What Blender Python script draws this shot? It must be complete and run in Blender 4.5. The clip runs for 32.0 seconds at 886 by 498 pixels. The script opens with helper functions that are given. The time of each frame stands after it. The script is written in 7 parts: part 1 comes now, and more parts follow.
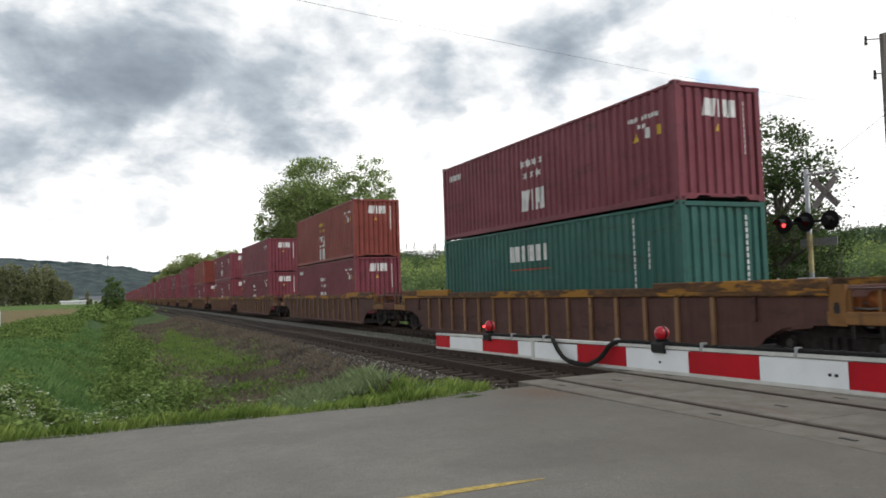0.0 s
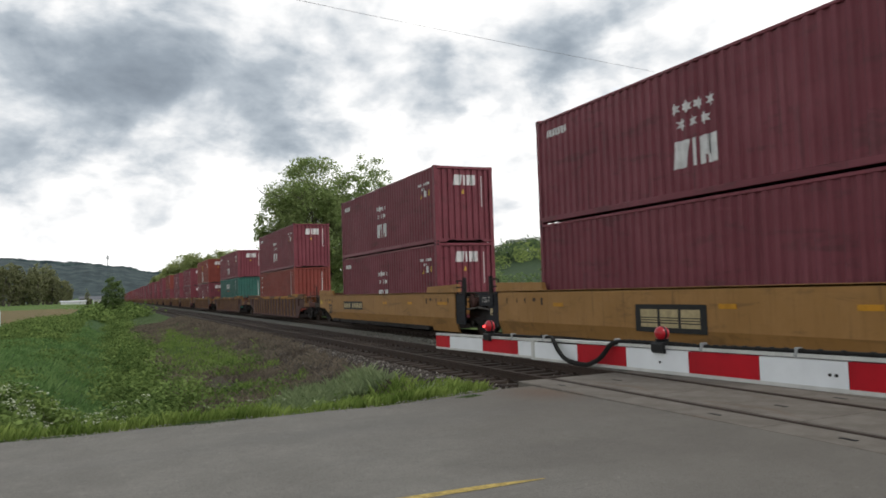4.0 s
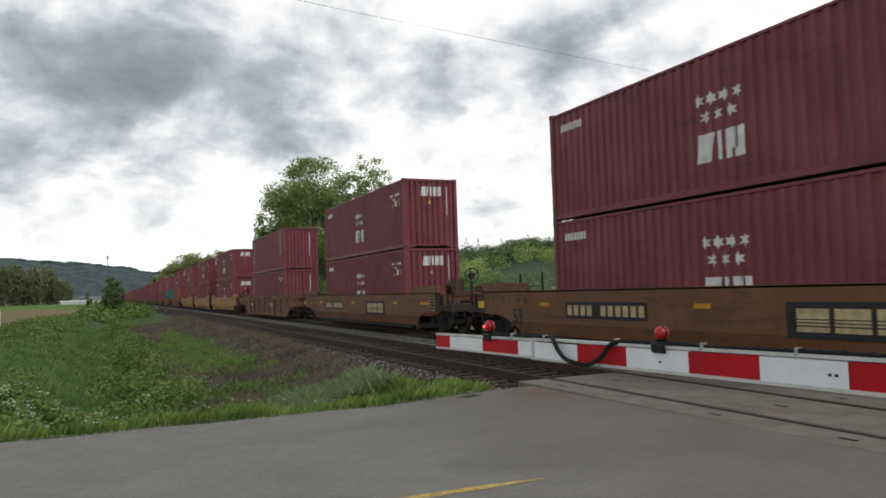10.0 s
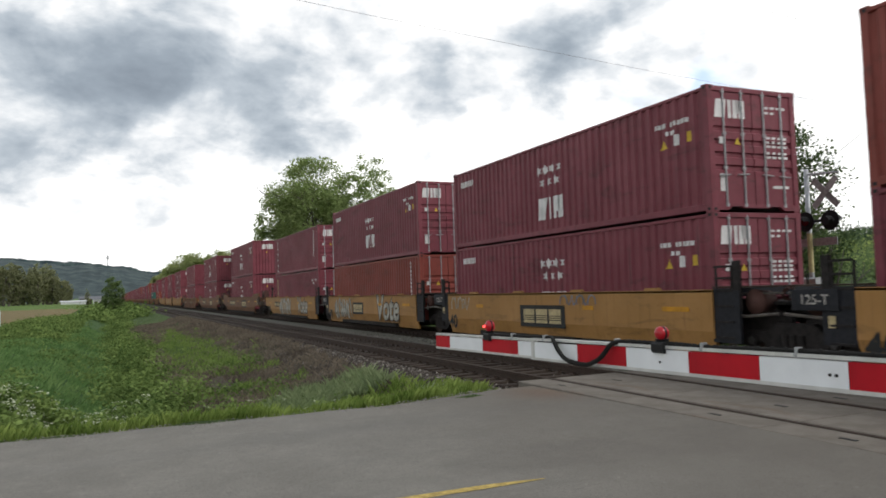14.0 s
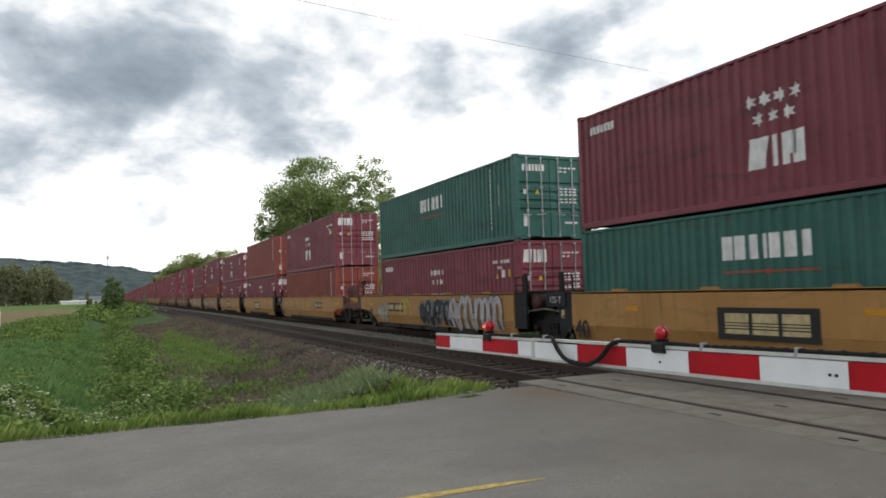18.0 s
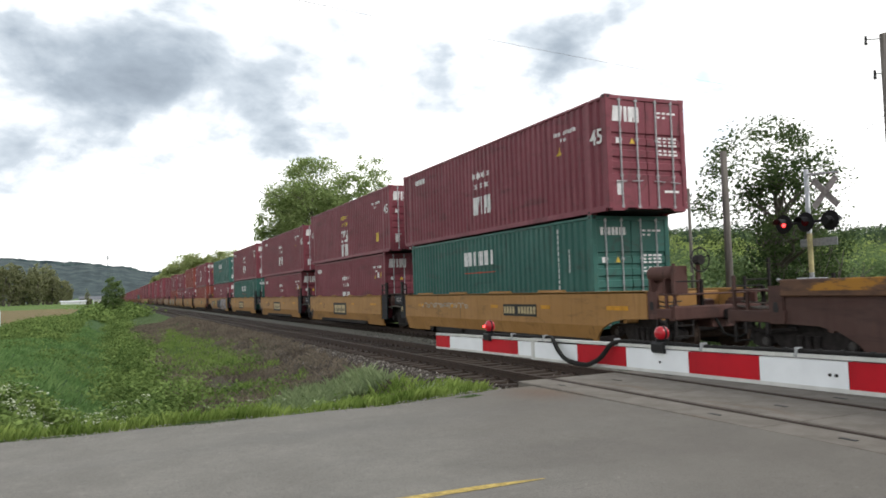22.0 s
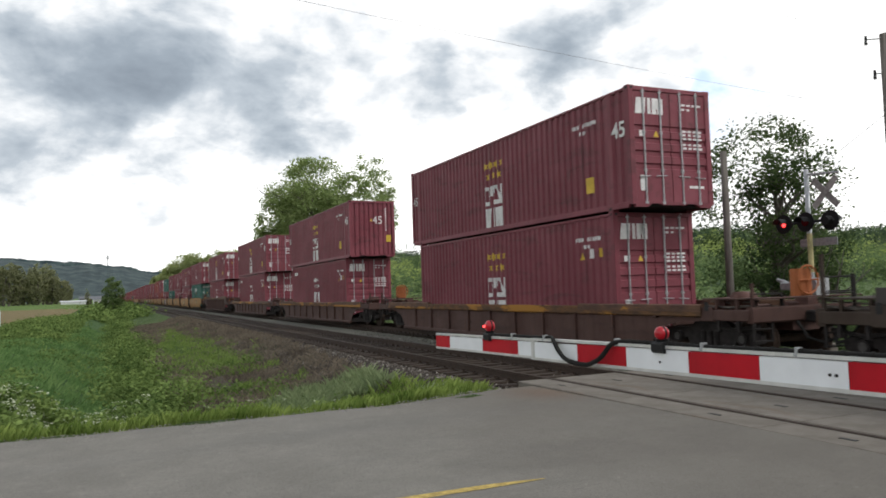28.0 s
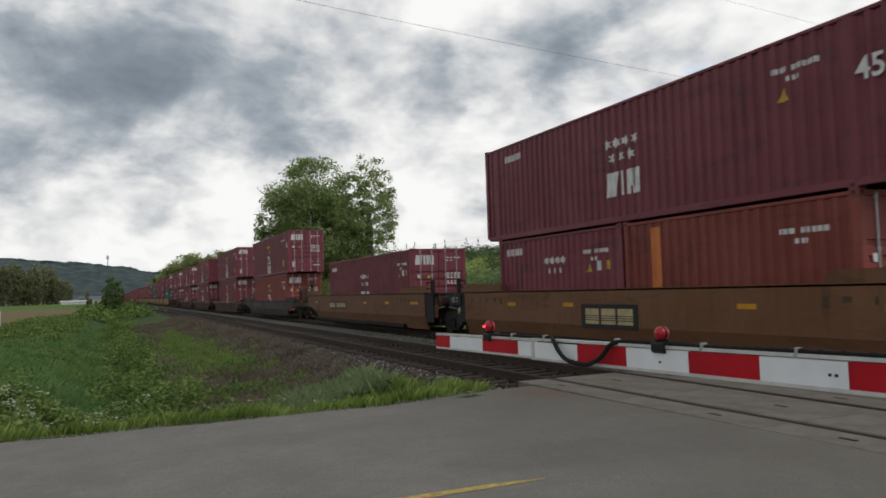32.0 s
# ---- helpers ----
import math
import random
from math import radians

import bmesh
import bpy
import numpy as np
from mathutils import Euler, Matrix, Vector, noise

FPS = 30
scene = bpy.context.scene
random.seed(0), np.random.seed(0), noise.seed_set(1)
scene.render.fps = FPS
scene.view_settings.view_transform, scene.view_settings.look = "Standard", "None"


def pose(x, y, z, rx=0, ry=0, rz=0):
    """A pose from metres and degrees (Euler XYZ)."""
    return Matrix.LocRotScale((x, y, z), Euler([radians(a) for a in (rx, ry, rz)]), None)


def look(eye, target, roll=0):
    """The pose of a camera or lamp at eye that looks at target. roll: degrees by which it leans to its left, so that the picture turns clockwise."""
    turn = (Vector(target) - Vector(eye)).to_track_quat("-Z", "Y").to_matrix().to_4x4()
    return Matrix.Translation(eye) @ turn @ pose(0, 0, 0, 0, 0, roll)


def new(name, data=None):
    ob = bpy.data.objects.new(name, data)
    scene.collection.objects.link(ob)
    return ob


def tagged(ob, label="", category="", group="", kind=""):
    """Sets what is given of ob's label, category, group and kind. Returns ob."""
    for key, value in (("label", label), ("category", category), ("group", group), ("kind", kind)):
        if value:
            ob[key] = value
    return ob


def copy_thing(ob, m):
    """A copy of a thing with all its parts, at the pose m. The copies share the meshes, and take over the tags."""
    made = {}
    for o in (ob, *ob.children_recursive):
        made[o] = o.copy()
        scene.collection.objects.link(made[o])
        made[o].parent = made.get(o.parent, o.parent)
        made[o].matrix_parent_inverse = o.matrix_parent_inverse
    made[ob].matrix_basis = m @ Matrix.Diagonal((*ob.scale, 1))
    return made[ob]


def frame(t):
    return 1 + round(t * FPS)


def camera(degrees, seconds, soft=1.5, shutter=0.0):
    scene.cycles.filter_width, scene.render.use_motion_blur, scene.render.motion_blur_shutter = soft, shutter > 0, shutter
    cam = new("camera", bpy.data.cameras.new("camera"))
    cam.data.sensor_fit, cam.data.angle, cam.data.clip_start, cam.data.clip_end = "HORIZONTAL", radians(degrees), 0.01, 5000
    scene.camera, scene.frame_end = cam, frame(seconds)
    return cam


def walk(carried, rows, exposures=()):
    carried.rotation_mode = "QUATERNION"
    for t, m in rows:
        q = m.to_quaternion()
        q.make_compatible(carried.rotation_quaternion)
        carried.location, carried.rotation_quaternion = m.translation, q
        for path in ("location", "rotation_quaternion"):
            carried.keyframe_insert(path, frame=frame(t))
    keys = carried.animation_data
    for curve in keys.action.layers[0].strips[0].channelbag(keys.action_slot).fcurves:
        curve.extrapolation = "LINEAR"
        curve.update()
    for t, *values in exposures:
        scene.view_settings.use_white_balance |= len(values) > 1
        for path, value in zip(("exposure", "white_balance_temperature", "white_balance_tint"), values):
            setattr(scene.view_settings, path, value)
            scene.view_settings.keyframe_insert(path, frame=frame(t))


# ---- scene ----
# World: y runs along the tracks away from the road, x to the far side, z = 0 on the rail heads.
EYE = (0.0, 0.0, 1.615)
YAW, PITCH, LEAN = radians(24.06), radians(3.082), -1.824
AIM = (math.sin(YAW) * math.cos(PITCH), math.cos(YAW) * math.cos(PITCH), 1.615 + math.sin(PITCH))

cam = camera(61.21, 32.0, soft=1.7, shutter=0.1)
walk(cam, [(0.0, look(EYE, AIM, LEAN)), (32.0, look(EYE, AIM, LEAN))],
     exposures=[(0.0, 0.07), (1.0, 0.0), (2.0, -0.05), (3.0, -0.06), (4.5, 0.0), (6.0, 0.09), (7.0, -0.07), (8.0, -0.12), (9.0, -0.09), (10.0, -0.10), (12.0, -0.10),
                (13.0, 0.06), (14.0, 0.10), (17.0, 0.16), (18.0, 0.15), (19.0, 0.12), (19.95, 0.12), (20.25, 0.46), (21.0, 0.47), (22.0, 0.50), (23.0, 0.16), (25.0, 0.13), (28.0, 0.18), (30.0, 0.20), (31.0, -0.44), (32.0, -0.44)])

# ---- world, sun ----
SUN_AZ, SUN_EL = radians(145), radians(48)   # azimuth from +y towards +x


class Nodes:
    """Small wrapper to write node trees in few lines."""

    def __init__(self, tree):
        self.t = tree
        self.n = tree.nodes
        self.n.clear()

    def add(self, kind, op="", **ins):
        node = self.n.new(kind)
        if op and kind == "ShaderNodeTexVoronoi":
            node.feature = op
        elif op and kind == "ShaderNodeMapRange":
            node.interpolation_type = op
        elif op:
            node.operation = op
        for k, v in ins.items():
            key = k.replace("_", " ")
            sock = node.inputs[int(k[1:])] if k[0] == "i" and k[1:].isdigit() else node.inputs[key]
            if isinstance(v, bpy.types.NodeSocket):
                self.t.links.new(v, sock)
            else:
                sock.default_value = v
        return node

    def math(self, op, a, b=0.0, c=0.0, clamp=False):
        node = self.add("ShaderNodeMath", op, i0=a, i1=b, i2=c)
        node.use_clamp = clamp
        return node.outputs[0]

    def vmath(self, op, a, b=(0, 0, 0)):
        return self.add("ShaderNodeVectorMath", op, i0=a, i1=b)

    def noise(self, vec, scale, detail=4.0, rough=0.55, dist=0.0):
        return self.add("ShaderNodeTexNoise", Vector=vec, Scale=scale, Detail=detail, Roughness=rough, Distortion=dist)

    def ramp(self, fac, stops, mode="LINEAR"):
        node = self.add("ShaderNodeValToRGB", Fac=fac)
        node.color_ramp.interpolation = mode
        el = node.color_ramp.elements
        while len(el) < len(stops):
            el.new(0.5)
        for e, (p, c) in zip(el, stops):
            e.position, e.color = p, (*c, 1) if len(c) == 3 else c
        return node.outputs["Color"]

    def mix(self, fac, a, b, mode="MIX"):
        node = self.n.new("ShaderNodeMix")
        node.data_type, node.blend_type = "RGBA", mode
        for sock, v in ((node.inputs[0], fac), (node.inputs[6], a), (node.inputs[7], b)):
            if isinstance(v, bpy.types.NodeSocket):
                self.t.links.new(v, sock)
            elif sock.type == "RGBA" and len(v) == 3:
                sock.default_value = (*v, 1)
            else:
                sock.default_value = v
        return node.outputs[2]

    def smooth(self, v, lo, hi):
        node = self.add("ShaderNodeMapRange", "SMOOTHSTEP", Value=v)
        node.inputs["From Min"].default_value = lo
        node.inputs["From Max"].default_value = hi
        return node.outputs[0]


def aim(az, el):
    """Unit way from an azimuth (degrees from +y to +x) and an elevation."""
    a, e = radians(az), radians(el)
    return (math.sin(a) * math.cos(e), math.cos(a) * math.cos(e), math.sin(e))


def make_world():
    world = bpy.data.worlds.new("sky")
    scene.world = world
    world.use_nodes = True
    k = Nodes(world.node_tree)
    sky = k.add("ShaderNodeTexSky")
    sky.sky_type, sky.sun_disc, sky.sun_elevation, sky.sun_rotation, sky.dust_density = "NISHITA", False, SUN_EL, SUN_AZ, 2.0
    d = k.add("ShaderNodeTexCoord").outputs["Generated"]
    # the deck is a flat layer seen from below: its detail narrows towards the horizon
    sep = k.add("ShaderNodeSeparateXYZ", Vector=d)
    lift = k.math("DIVIDE", 1.0, k.math("ADD", k.math("MAXIMUM", sep.outputs[2], 0.0), 0.55))
    deck = k.add("ShaderNodeCombineXYZ", X=k.math("MULTIPLY", sep.outputs[0], lift), Y=k.math("MULTIPLY", sep.outputs[1], lift), Z=k.math("MULTIPLY", sep.outputs[2], 1.1)).outputs[0]
    big = k.noise(deck, 3.0, 4.0, 0.5, 0.4).outputs[0]
    puff = k.noise(deck, 7.0, 8.0, 0.52, 0.3).outputs[0]
    fleck = k.noise(deck, 24.0, 6.0, 0.55, 0.2).outputs[0]
    warp = k.noise(deck, 7.0, 7.0, 0.55)
    wob = k.vmath("SCALE", k.vmath("SUBTRACT", warp.outputs["Color"], (0.5, 0.5, 0.5)).outputs[0])
    wob.inputs["Scale"].default_value = 0.17
    dw = k.vmath("NORMALIZE", k.vmath("ADD", d, k.vmath("MULTIPLY", wob.outputs[0], (1.0, 1.0, 0.75)).outputs[0]).outputs[0]).outputs[0]
    # heavy grey bellies of the cloud deck: azimuth, elevation, reach in degrees, weight
    shade = None
    for az, el, reach, w in CLOUD_BELLIES:
        dot = k.vmath("DOT_PRODUCT", dw, aim(az, el)).outputs["Value"]
        b = k.math("MULTIPLY", k.smooth(dot, math.cos(radians(reach)), math.cos(radians(reach * 0.25))), w * 0.63)
        shade = b if shade is None else k.math("ADD", shade, b)
    v = k.math("ADD", k.math("MULTIPLY", k.math("SUBTRACT", puff, 0.5), 1.15), k.math("MULTIPLY", k.math("SUBTRACT", big, 0.5), 0.45))
    v = k.math("ADD", v, k.math("MULTIPLY", k.math("SUBTRACT", fleck, 0.5), 0.30))
    shade = k.math("ADD", shade, k.math("MULTIPLY", k.smooth(sep.outputs[2], 0.40, 0.72), 0.37))   # unseen zenith, darkened to cut the light on the ground
    v = k.math("SUBTRACT", k.math("ADD", v, 0.94), shade, clamp=True)
    cloud = k.ramp(v, [(0.0, (0.25, 0.295, 0.352)), (0.26, (0.352, 0.41, 0.475)), (0.46, (0.53, 0.59, 0.652)), (0.60, (0.77, 0.81, 0.850)),
                       (0.74, (1.02, 1.03, 1.04)), (0.90, (1.26, 1.26, 1.25)), (1.0, (1.36, 1.36, 1.34))])
    gap = None
    for az, el, reach in ((40.6, 10.2, 5.0), (44.2, 13.4, 3.2), (37.5, 9.6, 2.6)):
        rift = k.smooth(k.vmath("DOT_PRODUCT", dw, aim(az, el)).outputs["Value"], math.cos(radians(reach)), 1.0)
        gap = rift if gap is None else k.math("MAXIMUM", gap, rift)
    gap = k.math("MULTIPLY", k.math("MULTIPLY", gap, k.smooth(puff, 0.36, 0.60)), 0.9)
    bg_cloud = k.add("ShaderNodeBackground", Color=cloud, Strength=0.95)
    bg_sky = k.add("ShaderNodeBackground", Color=sky.outputs[0], Strength=0.24)
    both = k.add("ShaderNodeMixShader", i0=gap, i1=bg_cloud.outputs[0], i2=bg_sky.outputs[0])
    k.add("ShaderNodeOutputWorld", Surface=both.outputs[0])


CLOUD_BELLIES = [(-5.9, 13.3, 7.6, 0.40), (-0.8, 14.9, 7.6, 0.36), (4.5, 16.0, 7.6, 0.34), (3.5, 13.1, 4.7, 0.16), (9.4, 14.5, 6.4, 0.30), (14.0, 14.5, 6.4, 0.32), (9.5, 11.9, 3.8, 0.26), (0.5, 11.0, 2.9, 0.16),
                 (15.5, 18.7, 7.0, 0.22), (-4.8, 17.5, 7.0, 0.16), (4.3, 19.4, 7.0, 0.16), (10.0, 19.0, 5.8, 0.14), (-5.3, 8.4, 3.5, 0.20), (-8.9, 10.3, 5.8, 0.25), (21.7, 16.0, 4.4, 0.35), (25.2, 16.5, 4.1, 0.35),
                 (30.4, 16.4, 5.5, 0.41), (35.2, 15.9, 5.0, 0.43), (38.9, 16.2, 5.2, 0.35), (32.9, 19.6, 7.0, 0.19), (42.5, 19.5, 4.7, 0.23), (44.8, 16.3, 3.5, 0.10), (12.5, 9.0, 3.5, 0.23), (16.7, 10.8, 3.5, 0.14),
                 (7.4, 5.0, 2.9, 0.30), (1.9, 6.0, 2.9, 0.25), (-2.8, 6.2, 3.5, 0.28), (25.9, 9.6, 2.6, 0.23), (22.7, 12.1, 2.9, 0.19), (-4.6, 2.6, 3.5, 0.10), (51.8, 16.4, 3.5, 0.10), (28.1, 8.0, 3.5, 0.15),
                 (31, 10.5, 3.0, 0.20), (19, 7.0, 3.0, 0.20), (36, 8.5, 3.0, 0.16), (5, 8.5, 3.0, 0.22), (46, 9.0, 4.0, 0.16),
                 # centred out of view, overhead and behind: added to lower the ambient light
                 (0, 33, 22, 0.30), (40, 38, 22, 0.26), (-50, 30, 35, 0.40), (60, 45, 30, 0.35), (-120, 40, 45, 0.45), (170, 55, 40, 0.25)]
make_world()
sun = new("sun", bpy.data.lights.new("sun", "SUN"))
sun.data.energy, sun.data.angle, sun.data.color = 1.4, radians(10), (1.0, 0.97, 0.94)
sun.matrix_world = look(tuple(60 * c for c in aim(145, 48)), (0, 0, 0))
# ---- materials ----
def surface(name, build, rough=0.6, metal=0.0):
    """A material whose colour, roughness and relief come from build(k, pos, rnd)."""
    m = bpy.data.materials.new(name)
    m.use_nodes = True
    k = Nodes(m.node_tree)
    pos = k.add("ShaderNodeTexCoord").outputs["Object"]
    rnd = k.add("ShaderNodeObjectInfo").outputs["Random"]
    res = build(k, pos, rnd)
    bsdf = k.add("ShaderNodeBsdfPrincipled", Metallic=metal)
    bsdf.inputs["Specular IOR Level"].default_value = 0.28
    k.t.links.new(res["color"], bsdf.inputs["Base Color"])
    r = res.get("rough", rough)
    if isinstance(r, bpy.types.NodeSocket):
        k.t.links.new(r, bsdf.inputs["Roughness"])
    else:
        bsdf.inputs["Roughness"].default_value = r
    if "height" in res:
        b = k.add("ShaderNodeBump", Height=res["height"], Distance=res.get("depth", 0.01), Strength=res.get("strength", 0.6))
        k.t.links.new(b.outputs[0], bsdf.inputs["Normal"])
    if "trans" in res:
        bsdf.inputs["Transmission Weight"].default_value = res["trans"]
    k.add("ShaderNodeOutputMaterial", Surface=bsdf.outputs[0])
    return m


def foliage(name, lo, hi, through_share=0.4, patch=0.45, own=0.6):
    """Leaves that let part of the light through."""
    m = bpy.data.materials.new(name)
    m.use_nodes = True
    k = Nodes(m.node_tree)
    pos = k.add("ShaderNodeTexCoord").outputs["Object"]
    isl = k.add("ShaderNodeNewGeometry").outputs["Random Per Island"]
    big = k.noise(pos, patch, 4.0).outputs[0]
    f = k.math("ADD", k.math("MULTIPLY", isl, own), k.math("MULTIPLY", k.smooth(big, 0.3, 0.7), 1.0 - own))
    col = k.ramp(f, [(0.05, lo), (0.95, hi)])
    dif = k.add("ShaderNodeBsdfDiffuse", Color=col)
    tra = k.add("ShaderNodeBsdfTranslucent", Color=k.mix(0.5, col, k.ramp(f, [(0.05, tuple(c * 1.3 for c in lo)), (0.95, tuple(c * 1.4 for c in hi))])))
    both = k.add("ShaderNodeMixShader", i0=through_share, i1=dif.outputs[0], i2=tra.outputs[0])
    k.add("ShaderNodeOutputMaterial", Surface=both.outputs[0])
    return m


def scaled(k, pos, x, y, z):
    return k.vmath("MULTIPLY", pos, (x, y, z)).outputs[0]


def painted_steel(name, base, rust=0.35, fade=0.25, dirt=(0.05, 0.04, 0.035), rough=0.52, dirty=0.5, rusty=(0.11, 0.04, 0.018)):
    """Weathered paint: faded patches, vertical runs of rust and road dirt."""
    def build(k, pos, rnd):
        pos = k.vmath("ADD", pos, k.add("ShaderNodeCombineXYZ", X=k.math("MULTIPLY", rnd, 91.0), Y=k.math("MULTIPLY", rnd, 57.0), Z=0.0).outputs[0]).outputs[0]
        fadeno = k.noise(pos, 0.7, 5.0, 0.6).outputs[0]
        runs = k.noise(scaled(k, pos, 5.0, 5.0, 0.35), 1.0, 6.0, 0.65).outputs[0]
        spots = k.noise(pos, 6.5, 8.0, 0.7).outputs[0]
        fine = k.noise(pos, 38.0, 4.0, 0.6).outputs[0]
        pale = tuple(min(1.0, c * 1.35 + 0.03) for c in base)
        dark = tuple(c * 0.72 for c in base)
        col = k.mix(k.math("MULTIPLY", k.smooth(fadeno, 0.35, 0.7), fade * 2), base, pale)
        col = k.mix(k.math("MULTIPLY", k.smooth(runs, 0.5, 0.72), 0.6), col, dark)
        col = k.mix(k.math("MULTIPLY", rnd, 0.28), col, dark)
        col = k.mix(k.math("MULTIPLY", k.smooth(runs, 0.42, 0.28), dirty), col, dirt)
        smear = k.noise(scaled(k, pos, 1.0, 0.30, 1.6), 1.7, 7.0, 0.7, 0.6).outputs[0]
        col = k.mix(k.math("MULTIPLY", k.smooth(smear, 0.52, 0.66), dirty * 0.75), col, dirt)
        col = k.mix(k.math("MULTIPLY", k.smooth(smear, 0.40, 0.30), fade), col, pale)
        col = k.mix(k.math("MULTIPLY", k.smooth(spots, 0.66, 0.74), rust), col, rusty)
        weep = k.noise(scaled(k, pos, 9.0, 9.0, 0.9), 1.0, 7.0, 0.7).outputs[0]
        col = k.mix(k.math("MULTIPLY", k.math("MULTIPLY", k.smooth(weep, 0.58, 0.72), k.smooth(fadeno, 0.45, 0.62)), rust), col, rusty)
        col = k.mix(k.math("MULTIPLY", fine, 0.18), col, dirt)
        return {"color": col, "rough": k.math("ADD", k.math("MULTIPLY", spots, 0.3), rough - 0.15), "height": spots, "depth": 0.006, "strength": 0.35}
    return surface(name, build)


def plain(name, base, rough=0.6, metal=0.0, vary=0.3, scale=9.0):
    def build(k, pos, rnd):
        n = k.noise(pos, scale, 6.0, 0.6).outputs[0]
        dark = tuple(c * (1 - vary) for c in base)
        return {"color": k.mix(k.smooth(n, 0.35, 0.65), dark, base), "height": n, "depth": 0.004, "strength": 0.25}
    return surface(name, build, rough, metal)


def glow(name, base, strength):
    m = bpy.data.materials.new(name)
    m.use_nodes = True
    k = Nodes(m.node_tree)
    e = k.add("ShaderNodeBsdfPrincipled", Roughness=0.3)
    e.inputs["Base Color"].default_value = (*base, 1)
    e.inputs["Emission Color"].default_value = (*base, 1)
    e.inputs["Emission Strength"].default_value = strength
    k.add("ShaderNodeOutputMaterial", Surface=e.outputs[0])
    return m


MAROON = painted_steel("maroon_paint", (0.190, 0.040, 0.056), 0.34, 0.24, (0.066, 0.030, 0.032), 0.52, 0.62)
REDBROWN = painted_steel("red_brown_paint", (0.225, 0.046, 0.034), 0.3, 0.25, (0.075, 0.03, 0.025))
GREEN = painted_steel("green_paint", (0.026, 0.118, 0.096), 0.3, 0.25)
OCHRE = painted_steel("ochre_paint", (0.35, 0.180, 0.052), 0.45, 0.25, (0.09, 0.055, 0.025), 0.6, 0.55)
TAN_BROWN = painted_steel("brown_ochre_paint", (0.158, 0.070, 0.030), 0.5, 0.2, (0.05, 0.028, 0.015), 0.65, 0.6)
RUST_BROWN = painted_steel("rusty_brown_paint", (0.090, 0.040, 0.032), 0.8, 0.25, (0.034, 0.022, 0.020), 0.75, 0.7, (0.17, 0.070, 0.026))
RUST_DULL = painted_steel("dull_brown_paint", (0.070, 0.034, 0.027), 0.7, 0.25, (0.030, 0.020, 0.018), 0.75, 0.6, (0.14, 0.062, 0.028))


def build_worn_chord(k, pos, rnd):
    """Yellow paint that is left in stretches along a rusty brown beam."""
    shift = k.vmath("ADD", pos, k.add("ShaderNodeCombineXYZ", X=k.math("MULTIPLY", rnd, 31.0), Y=k.math("MULTIPLY", rnd, 77.0), Z=0.0).outputs[0]).outputs[0]
    stretch = k.noise(scaled(k, shift, 1.0, 0.33, 1.5), 1.0, 5.0, 0.6).outputs[0]
    chips = k.noise(scaled(k, shift, 4.0, 2.0, 7.0), 1.0, 8.0, 0.7).outputs[0]
    left = k.smooth(k.math("ADD", k.math("MULTIPLY", stretch, 0.7), k.math("MULTIPLY", chips, 0.3)), 0.50, 0.55)
    brown = k.mix(k.smooth(chips, 0.35, 0.65), (0.060, 0.032, 0.018), (0.15, 0.072, 0.027))
    return {"color": k.mix(left, brown, (0.33, 0.155, 0.024)), "rough": 0.72, "height": chips, "depth": 0.005, "strength": 0.4}


def build_dull_chord(k, pos, rnd):
    """Mostly bare brown beam with a few scraps of yellow."""
    shift = k.vmath("ADD", pos, k.add("ShaderNodeCombineXYZ", X=k.math("MULTIPLY", rnd, 31.0), Y=k.math("MULTIPLY", rnd, 77.0), Z=0.0).outputs[0]).outputs[0]
    stretch = k.noise(scaled(k, shift, 1.0, 0.45, 1.5), 1.0, 5.0, 0.6).outputs[0]
    chips = k.noise(scaled(k, shift, 4.0, 2.0, 7.0), 1.0, 8.0, 0.7).outputs[0]
    left = k.smooth(k.math("ADD", k.math("MULTIPLY", stretch, 0.8), k.math("MULTIPLY", chips, 0.2)), 0.60, 0.64)
    brown = k.mix(k.smooth(chips, 0.35, 0.65), (0.070, 0.038, 0.028), (0.135, 0.072, 0.042))
    return {"color": k.mix(left, brown, (0.34, 0.160, 0.024)), "rough": 0.72, "height": chips, "depth": 0.005, "strength": 0.4}


WORN_CHORD = surface("worn_yellow_chord", build_worn_chord)
DULL_CHORD = surface("dull_brown_chord", build_dull_chord)
BLACK_CAR = painted_steel("sooty_black_paint", (0.038, 0.032, 0.03), 0.5, 0.3, (0.06, 0.045, 0.035), 0.7, 0.5)
DARK_STEEL = plain("grimy_dark_steel", (0.025, 0.021, 0.020), 0.8, 0.0, 0.5)
GREY_PANEL = plain("dark_grey_paint", (0.017, 0.018, 0.023), 0.7, 0.0, 0.4)
WHITE = plain("white_marking_paint", (0.72, 0.71, 0.70), 0.6, 0.0, 0.2, 4.0)
STAR_YELLOW = plain("yellow_marking_paint", (0.62, 0.42, 0.05), 0.6, 0.0, 0.2, 4.0)
MARK_RED = plain("red_marking_paint", (0.45, 0.06, 0.03), 0.6, 0.0, 0.2, 4.0)
MARK_ORANGE = plain("orange_marking_paint", (0.62, 0.2, 0.06), 0.6, 0.0, 0.2, 4.0)
MARK_BLACK = plain("black_marking_paint", (0.02, 0.02, 0.02), 0.6, 0.0, 0.3, 4.0)
MARK_TAN = plain("tan_marking_paint", (0.50, 0.40, 0.22), 0.6, 0.0, 0.3, 6.0)
GRAFFITI_WHITE = plain("white_spray_paint", (0.44, 0.42, 0.36), 0.7, 0.0, 0.45, 3.0)
GRAFFITI_GREY = plain("grey_spray_paint", (0.22, 0.23, 0.27), 0.7, 0.0, 0.5, 3.0)
